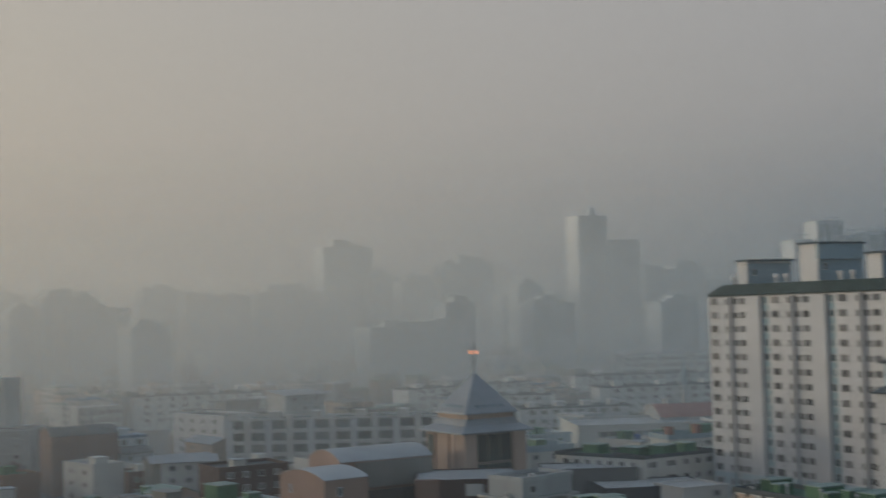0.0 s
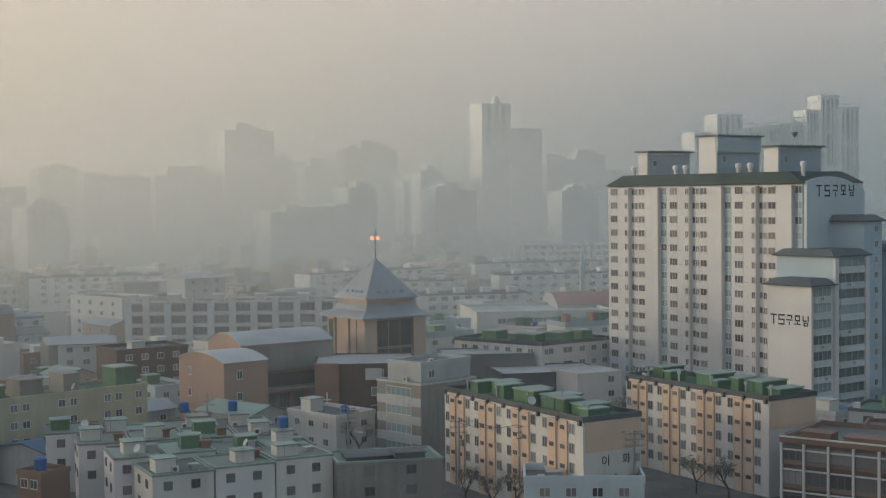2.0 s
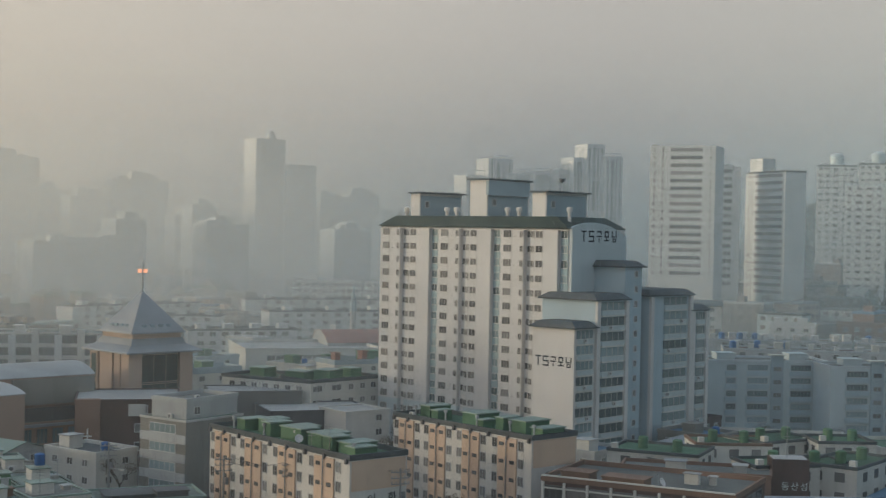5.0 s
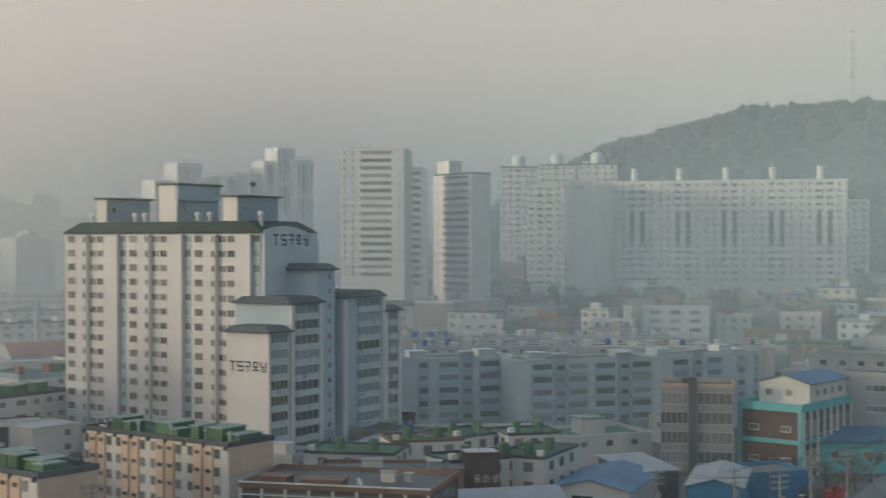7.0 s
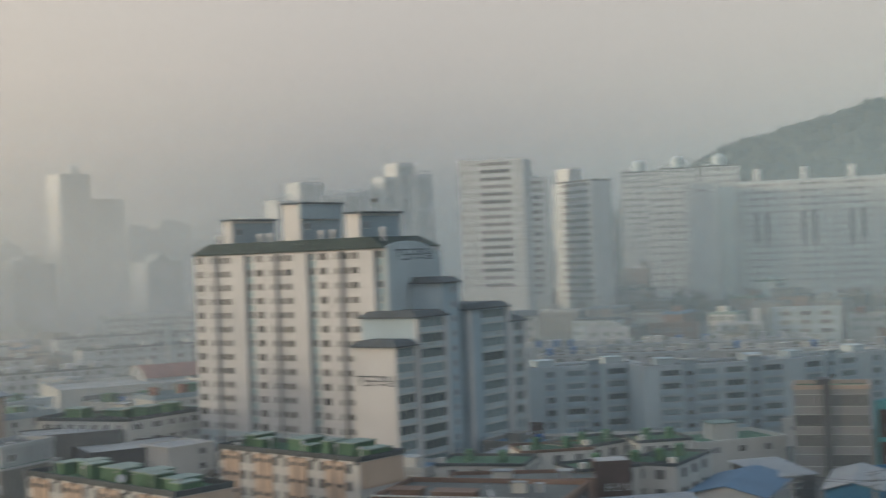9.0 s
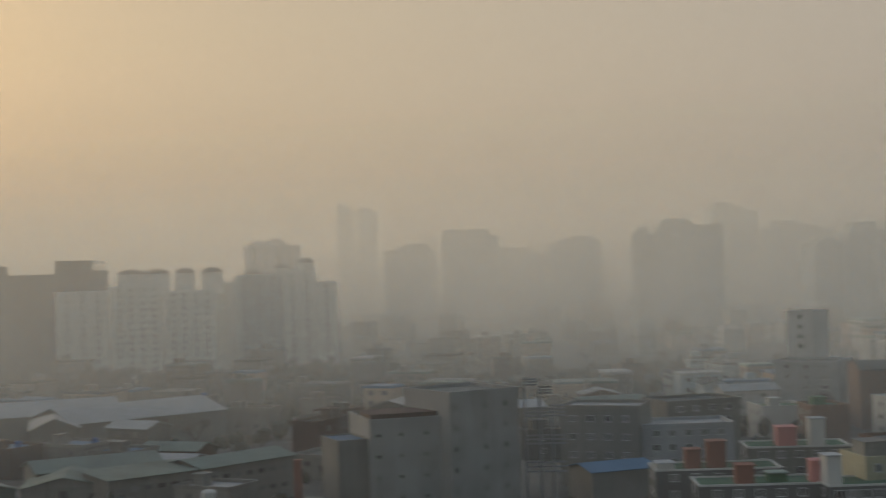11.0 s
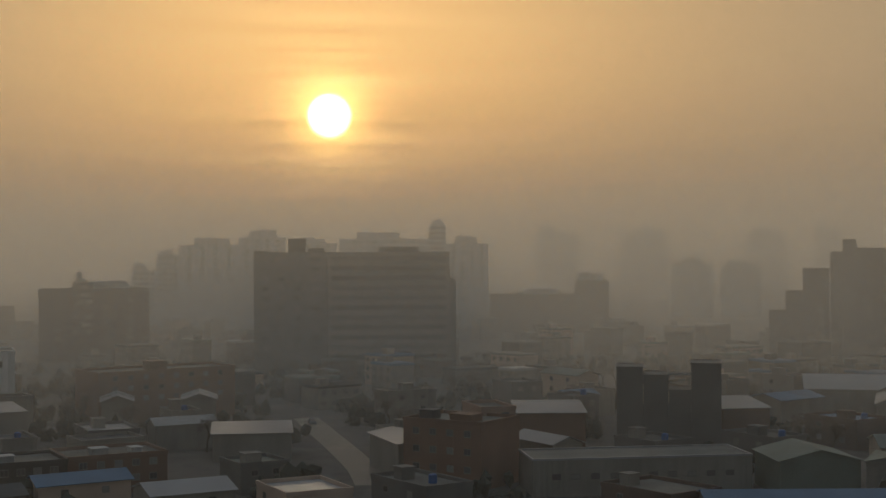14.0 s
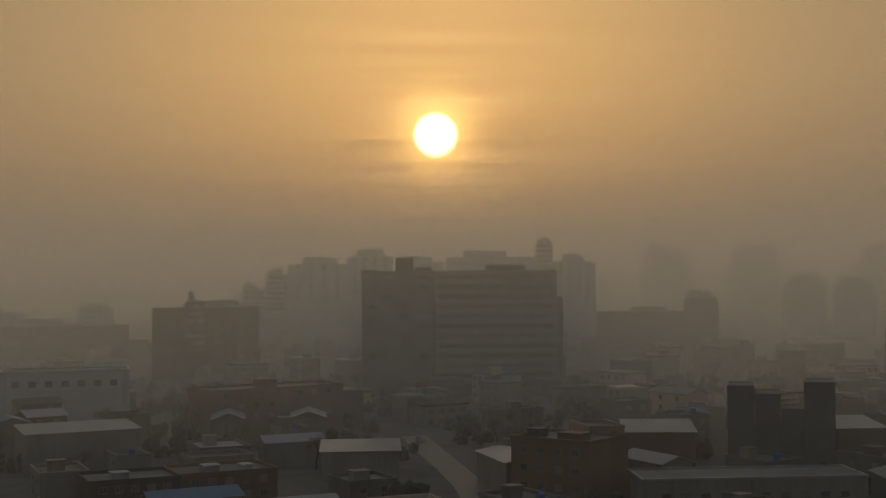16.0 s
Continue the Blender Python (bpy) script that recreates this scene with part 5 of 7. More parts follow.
up(468, 27.9, 29.3, -3.1, 10, label="pale house with a terracotta stair tower", wall="offwhite", floors=2, cols=spread(3), boxes=((0.2, 0.2, 3, 3, 2.6, "rust"),))
up(440, 17.4, 19.2, -3.4, 10, label="white house with twin stair towers", wall="farwhite", floors=2, cols=spread(3), boxes=((0.1, 0.1, 3, 3, 2.2, "farwhite"), (0.6, 0.1, 3, 3, 2.2, "farwhite")))
up(446, 20.0, 22.0, -3.3, 10, label="tan brick house in the haze", wall="brick", floors=2, cols=spread(4))
up(450, 13.0, 15.5, -2.7, 12, label="pale grey house block in the haze", wall="offwhite", roof="tile", shape="gable", rise=1.6, floors=3, cols=spread(5))


# main road with crossing, cars and sign
def strip(name, pts, width, z, mat, label, cat):
    vs, fs = [], []
    for i, p in enumerate(pts):
        d = (pts[min(i + 1, len(pts) - 1)] - pts[max(i - 1, 0)]).normalized()
        n = Vector((-d.y, d.x))
        for s in (-0.5, 0.5):
            q = p + n * width * s
            vs.append((q.x, q.y, ground_z(q.x, q.y) + z))
    for i in range(len(pts) - 1):
        fs.append((2 * i, 2 * i + 2, 2 * i + 3, 2 * i + 1))
    me = bpy.data.meshes.new(name)
    me.from_pydata(vs, [], fs)
    bm = bmesh.new()
    bm.from_mesh(me)
    bmesh.ops.recalc_face_normals(bm, faces=bm.faces)
    for f in bm.faces:
        if f.normal.z < 0:
            f.normal_flip()
    bm.to_mesh(me)
    bm.free()
    me.materials.append(M[mat])
    return tagged(new(name, me), label, cat, kind="structure")


road_line = [polar(31.5, 120), polar(34.2, 180), polar(36.2, 235), polar(37.8, 290), polar(39.0, 350), polar(40, 420)]
strip("road", road_line, 20, 0.06, "asphalt", "dark asphalt main road", "road")
strip("pavement", [p + Vector((-13.0, 3.5)) for p in road_line[1:5]], 5, 0.14, "deck", "grey paved footway beside the road", "pavement")
rd = (road_line[3] - road_line[2]).normalized()
rn = Vector((-rd.y, rd.x))
for j in range(-4, 5):
    strip("trim", [polar(36.2, 235) + rd * 9 + rn * (j * 2.1 - 0.6), polar(36.2, 235) + rd * 12.4 + rn * (j * 2.1 + 0.6)], 0.7, 0.075, "line", "white painted crossing stripe", "road marking")
for k in range(3, 9):
    strip("trim", [polar(36.2, 235) + rd * (k * 9), polar(36.2, 235) + rd * (k * 9 + 4)], 0.25, 0.075, "line", "white painted lane dash", "road marking")


def car(p, d, paint, label, long=4.6, high=1.65):
    z0 = ground_z(p.x, p.y) + 0.065
    top = thing("car", (p.x, p.y, z0), label, "car", "cars on the road")
    n = Vector((-d.y, d.x))
    o = p - d * long / 2 - n * 0.9
    bm = bmesh.new()
    box(bm, o, d, long, 1.8, z0 + 0.3, z0 + 0.95)
    bmesh.ops.bevel(bm, geom=bm.edges[:], offset=0.12, segments=2, affect="EDGES")
    part("body", bm, paint, top)
    bm = bmesh.new()
    box(bm, o + d * 0.7 + n * 0.1, d, long - 1.9, 1.6, z0 + 0.951, z0 + high - 0.08, inset=0.3)
    part("cabin", bm, "glass", top, "dark glazed cabin")
    bm = bmesh.new()
    box(bm, o + d * 1.05 + n * 0.42, d, long - 2.6, 0.96, z0 + high - 0.079, z0 + high)
    part("roof", bm, paint, top)
    for a in (0.85, long - 0.85):
        for s in (0.0, 1.62):
            bm = bmesh.new()
            ring = []
            for side in (0, 0.2):
                ring.append([bm.verts.new((*(o + d * (a + 0.33 * math.cos(t * math.pi / 6)) + n * (s + side - 0.01)), z0 + 0.33 + 0.33 * math.sin(t * math.pi / 6))) for t in range(12)])
            for t in range(12):
                bm.faces.new((ring[0][t], ring[0][(t + 1) % 12], ring[1][(t + 1) % 12], ring[1][t]))
            bm.faces.new(ring[0])
            bm.faces.new(ring[1][::-1])
            bmesh.ops.recalc_face_normals(bm, faces=bm.faces)
            part("wheel", bm, "rubber", top)


car(polar(35.85, 252), -rd, "carwhite", "white sport utility car driving on the road", 4.7, 1.75)
car(polar(34.74, 235), -rd, "cargrey", "grey saloon car on the asphalt road", 4.6, 1.5)
car(polar(37.6, 268), rd, "carwhite", "white saloon car on the asphalt road", 4.5, 1.5)
car(polar(31.3, 236), rd, "carwhite", "small white van parked beside the blue shop", 4.4, 2.0)


def box_truck(p, d):
    z0 = ground_z(p.x, p.y) + 0.065
    top = thing("truck", (p.x, p.y, z0), "red box truck parked at the road edge", "truck")
    n = Vector((-d.y, d.x))
    bm = bmesh.new()
    box(bm, p, d, 6.5, 2.3, z0 + 0.9, z0 + 3.3)
    part("cargo_box", bm, "redbox", top)
    bm = bmesh.new()
    box(bm, p + d * 6.6 + n * 0.1, d, 1.7, 2.1, z0 + 0.5, z0 + 2.4, inset=0.12)
    part("cab", bm, "carwhite", top)
    for a in (1.2, 7.2):
        for s in (0.0, 2.0):
            bm = bmesh.new()
            tube(bm, p + d * a + n * (s + 0.15), z0, z0 + 0.9, 0.42, n=10)
            part("wheel", bm, "rubber", top)


box_truck(polar(32.6, 232), rd)


def road_sign(az, d, z):
    p = polar(az, d)
    top = thing("road_sign", (p.x, p.y, 0), "blue direction sign on a steel gantry post", "road sign")
    bm = bmesh.new()
    tube(bm, p + Vector((5.5, -2)), 0, z + 1.6, 0.16, n=8)
    box(bm, p + Vector((0, -1.9)), Vector((0.94, -0.1)).normalized(), 5.6, 0.14, z + 0.2, z + 0.34)
    part("post", bm, "steel", top)
    u = Vector((0.82, -0.57))
    bm = bmesh.new()
    box(bm, p - u * 2.2 - Vector((0, 2.2)), u, 4.4, 0.12, z - 1.0, z + 1.2)
    pl = part("panel", bm, "sign", top)
    for dz, w in ((0.45, 3.2), (-0.2, 2.6)):
        bm = bmesh.new()
        box(bm, p - u * w / 2 - Vector((0, 2.2)) - Vector((0.034, 0.05)) * 0.5, u, w, 0.04, z + dz, z + dz + 0.32)
        part("text_bar", bm, "line", pl)


road_sign(36.7, 262, 8.2)


def street_lamp(p, h=9.5):
    z0 = ground_z(p.x, p.y)
    top = thing("street_lamp", (p.x, p.y, z0), "grey steel street lamp with a curved arm", "street lamp", "street lamps")
    bm = bmesh.new()
    tube(bm, p, z0, z0 + h, 0.12, 0.07, n=8)
    part("post", bm, "steel", top)
    bm = bmesh.new()
    box(bm, p, Vector((0.9, -0.43)), 2.0, 0.08, z0 + h - 0.1, z0 + h)
    part("arm", bm, "steel", top)
    bm = bmesh.new()
    box(bm, p + Vector((0.9, -0.43)) * 1.6, Vector((0.9, -0.43)), 0.8, 0.25, z0 + h - 0.24, z0 + h - 0.1)
    part("lamp_head", bm, "offwhite", top)


for p in (polar(34.0, 236), polar(35.0, 262), polar(36.6, 300), polar(30.0, 226), polar(-9.3, 205)):
    street_lamp(p)
# ---- high-rises to the east, the hill and the skyline ----
def hz(d, el):
    return 44.0 + d * math.tan(radians(el))


def F(name, label, cat, d, a0, a1, el, depth, d2=None, **kw):
    """A far block between two bearings at distance d (d2 at its far end), its top at that elevation."""
    z = hz((d + (d2 or d)) / 2, el)
    return block(name, label, cat, polar(a0, d), polar(a1, d2 or d), depth, z, **kw)


F("tower_block", "white high-rise flats with dark window bands", "apartment building", 505, 12.51, 15.13, 3.75, 16, d2=500, wall="farwhite", floors=17, floor_h=2.75,
  cols=[(0.07, 0.9), (0.2, 0.9), (0.56, 11.6), (0.93, 0.6)], win=(1.0, 1.45), parapet=0.5, boxes=((0.02, 0.1, 2.0, 3.0, 1.0, "farwhite"),))
F("tower_block", "white slim high-rise with dark balcony bands", "apartment building", 530, 15.2, 16.13, 2.9, 14, wall="farwhite", floors=16, cols=[(0.4, 4.5)], win=(4.5, 1.5), panes=3, boxes=((0.2, 0.1, 4, 5, 1.5, "far"),))
F("tower_block", "white striped high-rise with a rounded lift head", "apartment building", 552, 16.35, 17.9, 2.72, 9.5, d2=532, wall="farwhite", floors=17, floor_h=2.75, cols=[(0.1, 1.2), (0.6, 17)], win=(1.2, 1.4), panes=6,
  cap="fardark", boxes=((0.05, 0.1, 8, 6, 5.6, "farwhite"),))
for a0, a1, el in ((19.1, 20.65, 3.0), (20.7, 22.2, 3.08), (22.3, 23.9, 3.1)):
    F("tower_block", "pale high-rise flats with domed lift heads", "apartment building", 645, a0, a1, el, 13, wall="farwhite", floors=17, floor_h=2.8, cols=(0.1, 0.28, (0.48, 2.2), 0.7, 0.88), win=(1.5, 1.3), cap="fardark", group="domed flats",
      boxes=((0.1, 0.3, 3.0, 3.0, 1.6, "farwhite"),))
    bm = bmesh.new()
    c = polar((a0 + a1) / 2, 652)
    tube(bm, c, hz(645, el) - 0.6, hz(645, el) + 4.8, 3.1, n=16, dome=1.7)
    tagged(new("lift_dome", mesh_of("lift_dome", bm, "bluegrey")), "pale round lift head on the roof", "lift head", "domed flats")
SL = dict(wall="farwhite", floors=15, floor_h=2.75, win=(1.5, 1.2), cap="far", parapet=0.8)
slab_cols = []
for i in range(5):
    b0 = i * 0.2
    slab_cols += [(b0 + 0.012, 1.2), (b0 + 0.045, 1.2), (b0 + 0.085, 2.6), (b0 + 0.13, 2.6), (b0 + 0.168, 1.2)]
ob = F("slab_block", "long white fifteen-storey slab block with stair slots", "apartment building", 580, 23.73, 33.0, 2.36, 12, d2=575, cols=slab_cols, **SL)
fs_ = Face(polar(23.73, 580), polar(33.0, 575))
zt_ = hz(577, 2.36)
for i in range(5):
    for x in (0.085, 0.13):
        # dark strips laid on the wall mark the stair slots
        bm = bmesh.new()
        face_boxes(bm, fs_, (i * 0.2 + x) * fs_.length - 0.8, (i * 0.2 + x) * fs_.length + 0.8, zt_ - 25, zt_ - 12.2, 0.0, 0.14)
        part("stair_slot", bm, "fardark", ob, "dark strip marking a stair slot")
    bm = bmesh.new()
    tube(bm, fs_.o + fs_.u * ((i * 0.2 + 0.09) * fs_.length) - fs_.n * 5, zt_, zt_ + 6.0, 1.3, n=10)
    part("flue", bm, "farwhite", ob, "white roof stack")
F("slab_block", "white slab block end in the haze", "apartment building", 600, 33.05, 33.85, 1.55, 12, cols=(0.3, 0.7), **SL)
F("slab_block", "white slab block with dark stair slots", "apartment building", 572, 20.2, 21.75, 2.25, 12, cols=(0.12, (0.35, 2.2), (0.6, 2.2), 0.85), **SL)
F("slab_block", "blank white end wall of a slab block", "apartment building", 556, 21.82, 22.98, 2.45, 11, wall="farwhite", floors=1, cols=(0.4, 0.55), win=(1.2, 1.4), floor_h=4.5)
# separate block whose blue wall colour stands for a shaded side
F("slab_block", "blue-grey shaded slab block side", "apartment building", 572, 23.0, 23.7, 2.2, 11, wall="bluewall")
random.seed(11)


def construction(d, a0, a1, el, lab):
    F("construction_tower", lab, "tower block", d, a0, a1, el, 16, d2=d + 0.6 * math.radians(a1 - a0) * d, wall="farwhite", floors=2, cols=[(0.14, 1.2), (0.4, 2.2), (0.62, 1.2), (0.86, 1.4)], win=(1.4, 19.0), panes=1, floor_h=21.0,
      parapet=1.2)


for a0, a1, el in ((5.0, 5.9, 2.4), (5.9, 6.9, 3.1), (7.0, 7.6, 2.5), (7.8, 8.4, 2.6), (8.8, 9.4, 2.7), (9.4, 9.9, 3.2), (9.95, 10.65, 3.75), (10.7, 11.4, 3.25), (3.7, 4.6, 1.7)):
    construction(880, a0, a1, el, "hazy blue high-rise under construction with rooftop frames")


def gantry(az, d, z0, h, w):
    """A tower's roof frame in thin steel."""
    c = polar(az, d)
    top = thing("roof_frame", (c.x, c.y, z0), "thin steel frame on a high-rise roof", "roof frame", "roof frames")
    for s in (-w / 2, w / 2):
        bm = bmesh.new()
        box(bm, c + Vector((s, -1)), Vector((1, 0)), 0.5, 0.5, z0, z0 + h)
        part("post", bm, "far", top)
    bm = bmesh.new()
    box(bm, c + Vector((-w / 2 - 1, -1)), Vector((1, 0)), w + 2.5, 0.5, z0 + h + 0.002, z0 + h + 0.6)
    part("beam", bm, "far", top)


for az, el, h in ((5.3, 2.4, 4), (6.4, 3.1, 3), (7.3, 2.5, 4), (8.1, 2.6, 3), (9.1, 2.7, 4), (11.0, 3.25, 3)):
    gantry(az, 884, hz(880, el), h, 7)
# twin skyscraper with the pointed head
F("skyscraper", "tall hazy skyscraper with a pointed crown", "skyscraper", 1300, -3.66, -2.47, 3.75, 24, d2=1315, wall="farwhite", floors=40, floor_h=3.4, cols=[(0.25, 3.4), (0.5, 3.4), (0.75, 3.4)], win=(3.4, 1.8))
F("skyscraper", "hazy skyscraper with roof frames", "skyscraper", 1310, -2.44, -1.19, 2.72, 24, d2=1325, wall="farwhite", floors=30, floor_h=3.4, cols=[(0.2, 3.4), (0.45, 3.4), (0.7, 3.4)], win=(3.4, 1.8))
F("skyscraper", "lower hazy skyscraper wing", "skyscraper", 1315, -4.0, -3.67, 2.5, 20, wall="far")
c_ = polar(-3.08, 1312)
cr = thing("crown", (c_.x, c_.y, hz(1300, 3.75)), "rounded pointed crown on the skyscraper roof", "roof crown")
bm = bmesh.new()
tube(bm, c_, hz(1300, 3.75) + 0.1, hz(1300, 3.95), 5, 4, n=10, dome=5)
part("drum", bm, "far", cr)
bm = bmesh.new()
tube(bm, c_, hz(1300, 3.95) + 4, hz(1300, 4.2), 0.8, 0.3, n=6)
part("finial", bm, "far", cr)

# skyline: bearing from, to, elevation of the top, distance
LINE = ((-14.2, -12.2, 2.75, 1500), (-9.34, -7.16, 1.95, 1500), (-12.2, -11.0, 1.5, 1500), (-11.0, -9.6, 1.25, 1450), (-17, -14.3, 0.95, 1400), (-21.5, -20.0, 1.25, 1400), (-19.8, -17.2, 0.9, 1350),
        (-24.3, -22.0, 0.55, 1000), (-25.4, -23.2, 1.0, 1000), (-26.7, -25.4, 0.55, 1000), (-28.5, -26.0, 1.2, 1500), (-30.7, -28.9, 2.0, 1500), (-33.0, -30.3, 1.45, 950), (-34.0, -33.0, 1.15, 980),
        (-37.4, -35.2, 0.9, 1250), (-39.4, -37.5, 0.5, 1300), (-41.8, -39.4, 1.3, 1150), (-44.2, -42.0, 0.8, 1200), (-46.07, -45.36, 2.45, 1500), (-45.25, -44.4, 2.45, 1500), (-49.9, -47.6, 1.15, 900),
        (-22.0, -20.4, -0.3, 900), (-16.6, -14.3, 1.0, 1500), (-6.9, -4.4, 0.6, 1300), (-6.2, -5.2, 0.95, 1200), (-1.0, 0.2, 1.45, 1400), (0.2, 1.4, 1.6, 1500), (-0.4, 1.1, 0.1, 850), (1.5, 3.5, 0.7, 1400),
        (-9.2, -8.0, 0.35, 900), (-12.4, -8.4, -0.6, 850), (-5.6, -3.9, 0.2, 900), (-66.5, -64.8, -0.4, 1000), (-64.5, -62.9, -0.5, 1000), (-70.4, -69.0, -1.05, 800), (-73.9, -70.4, -1.6, 800), (-68.5, -66.6, 0.9, 1600),
        (-72, -70.2, 0.9, 1600), (-63.5, -61.9, 0.9, 1600), (-60.8, -59.9, 1.1, 1700), (-92.1, -87.8, -1.25, 620), (-90.8, -90.0, -1.0, 615), (-97.9, -93.0, -1.9, 800), (-95, -93.6, -1.2, 900), (-100, -97, -1.4, 900),
        (-88.5, -87.5, -0.5, 860), (-87.5, -86.6, 0.1, 860), (-86.6, -84.2, 0.5, 860), (-84.2, -82.3, 0.8, 865), (-82.2, -80.2, 0.55, 860), (-80.1, -76.4, 0.72, 860), (-76.4, -75.7, 1.3, 865), (-75.7, -73.95, 0.5, 860))
for i, (a0, a1, el, d) in enumerate(LINE):
    tall = "grey high-rise block fading into the morning haze" if el > 0.8 else "grey apartment block fading into the smog"
    L_ = math.radians(a1 - a0) * d
    bx = [(random.uniform(0.05, 0.7), 0.2, min(L_ * 0.22, 9), 6, random.uniform(2.0, 5.0), "far") for k in range(2)] + [(random.uniform(0.0, 0.5), 0.1, L_ * random.uniform(0.2, 0.45), 10, random.uniform(3.0, 8.0) * d / 1200, "far") for k in range(2)]
    # wall colour by distance: haze-pale beyond 820 m, dark backlit tone nearer
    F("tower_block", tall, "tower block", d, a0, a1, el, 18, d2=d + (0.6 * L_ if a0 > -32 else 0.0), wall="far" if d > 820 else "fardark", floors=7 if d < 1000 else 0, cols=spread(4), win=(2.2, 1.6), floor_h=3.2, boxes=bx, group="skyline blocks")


def crane(az, d, el):
    c = polar(az, d)
    z = hz(d, el)
    top = thing("tower_crane", (c.x, c.y, 0), "hazy tower crane with a raised jib", "tower crane", "tower cranes")
    bm = bmesh.new()
    box(bm, c, Vector((1, 0)), 1.6, 1.6, 0, z - 12)
    part("mast", bm, "steel", top)
    bm = bmesh.new()
    vs = [bm.verts.new((c.x + s * 0.7, c.y, z - 12 + q)) for s, q in ((0, 0), (1, 0))] + [bm.verts.new((c.x + 9.2, c.y, z + 10)), bm.verts.new((c.x + 8.6, c.y, z + 10))]
    vs2 = [bm.verts.new((v.co.x, v.co.y + 1.0, v.co.z)) for v in vs]
    bm.faces.new(vs)
    bm.faces.new(vs2[::-1])
    for i in range(4):
        bm.faces.new((vs[i], vs[(i + 1) % 4], vs2[(i + 1) % 4], vs2[i]))
    bmesh.ops.recalc_face_normals(bm, faces=bm.faces)
    part("jib", bm, "steel", top)


for az, d, el in ((-39.2, 1150, 1.5), (-38.2, 1150, 1.6), (-33.4, 1250, 1.9), (-29.0, 1450, 2.5)):
    crane(az, d, el)


def mast(az, el0, el1, d, lattice):
    c = polar(az, d)
    z0, z1 = ground_z(c.x, c.y), hz(d, el1)
    top = thing("radio_mast", (c.x, c.y, z0), "slender lattice radio mast on the hilltop", "radio mast")
    w = 1.1 if lattice else 0.5
    for sx, sy in ((-w, -w), (w, -w), (w, w), (-w, w)) if lattice else ((0, 0),):
        bm = bmesh.new()
        tube(bm, c + Vector((sx, sy)), z0 - 2, z1, 0.26 if lattice else 0.5, 0.16, n=6)
        part("leg", bm, "steel", top)
    if lattice:
        for k in range(9):
            z = z0 + (z1 - z0) * (k + 0.7) / 9.5
            bm = bmesh.new()
            box(bm, c + Vector((-w - 0.4, -w - 0.4)), Vector((1, 0)), 2 * w + 0.8, 2 * w + 0.8, z, z + (0.8 if k in (3, 5) else 0.25))
            part("brace", bm, "steel", top)


mast(33.16, 5.3, 8.48, 840, True)
mast(30.47, 5.0, 5.75, 840, False)


def hill_woods():
    rng = np.random.default_rng(3)
    ico = bmesh.new()
    bmesh.ops.create_icosphere(ico, subdivisions=1, radius=1.0)
    base = np.array([v.co[:] for v in ico.verts])
    tri = np.array([[v.index for v in f.verts] for f in ico.faces])
    ico.free()
    vs, fs, off = [], [], 0
    count = 0
    while count < 5200:
        az, r = rng.uniform(11, 60), rng.uniform(620, 920)
        x, y = r * math.sin(math.radians(az)), r * math.cos(math.radians(az))
        g = ground_z(x, y)
        if g < 27:
            continue
        s = rng.uniform(2.2, 4.6)
        p = base * np.array([s, s, s * rng.uniform(0.8, 1.5)]) * rng.uniform(0.65, 1.3, (len(base), 1)) + np.array([x, y, g + s * 0.5])
        vs.append(p)
        fs.append(tri + off)
        off += len(base)
        count += 1
    me = bpy.data.meshes.new("hill_woods")
    me.from_pydata(np.concatenate(vs).tolist(), [], np.concatenate(fs).tolist())
    me.materials.append(M["leaf"])
    tagged(new("hill_woods", me), "grey-green winter woods covering the hill", "trees", kind="stuff")


hill_woods()
block("greenhouse", "long white low building on the hillside", "building", polar(35.85, 770), polar(37.64, 766), 10, hz(768, 2.85), wall="farwhite", roof="metal", floors=1, cols=spread(5), z0=hz(768, 2.3))
# ---- west side under the sun: offices, factory, sheds ----
def ribbon_office():
    d = 520
    z = hz(d, 0.16)
    p1, p2 = polar(-80.6, d), polar(-75.55, d)
    ob = block("office_building", "dark wide office block with ribbon windows against the sun", "office building", p1, p2, 22, z, wall="drab", roof="deck", parapet=0.6,
               floors=12, floor_h=3.7, cols=[(0.5, 43.0)], win=(43.0, 1.9), panes=12, boxes=((0.42, 0.2, 15, 8, 2.4, "fardark"),))
    # wing and annex walls are paled to slate to stand in for haze
    q1, q2 = polar(-83.6, d + 4), polar(-80.62, d + 2)
    block("office_building", "dark office wing with small windows and a lift head", "office building", q1, q2, 20, z, wall="slate", roof="deck", floors=11, floor_h=3.7, cols=[(0.16, 2.4), (0.38, 2.4), (0.6, 2.4), (0.84, 3.5)], win=(2.4, 1.5),
          boxes=((0.46, 0.2, 6.5, 6, 5.6, "fardark"), (0.74, 0.2, 6.0, 6, 2.0, "fardark"), (0.0, 0.1, 5, 5, 1.0, "fardark")))
    block("office_building", "narrow lower annex of the dark office block", "office building", polar(-75.54, d), polar(-75.3, d), 18, hz(d, -0.99), wall="slate")


ribbon_office()


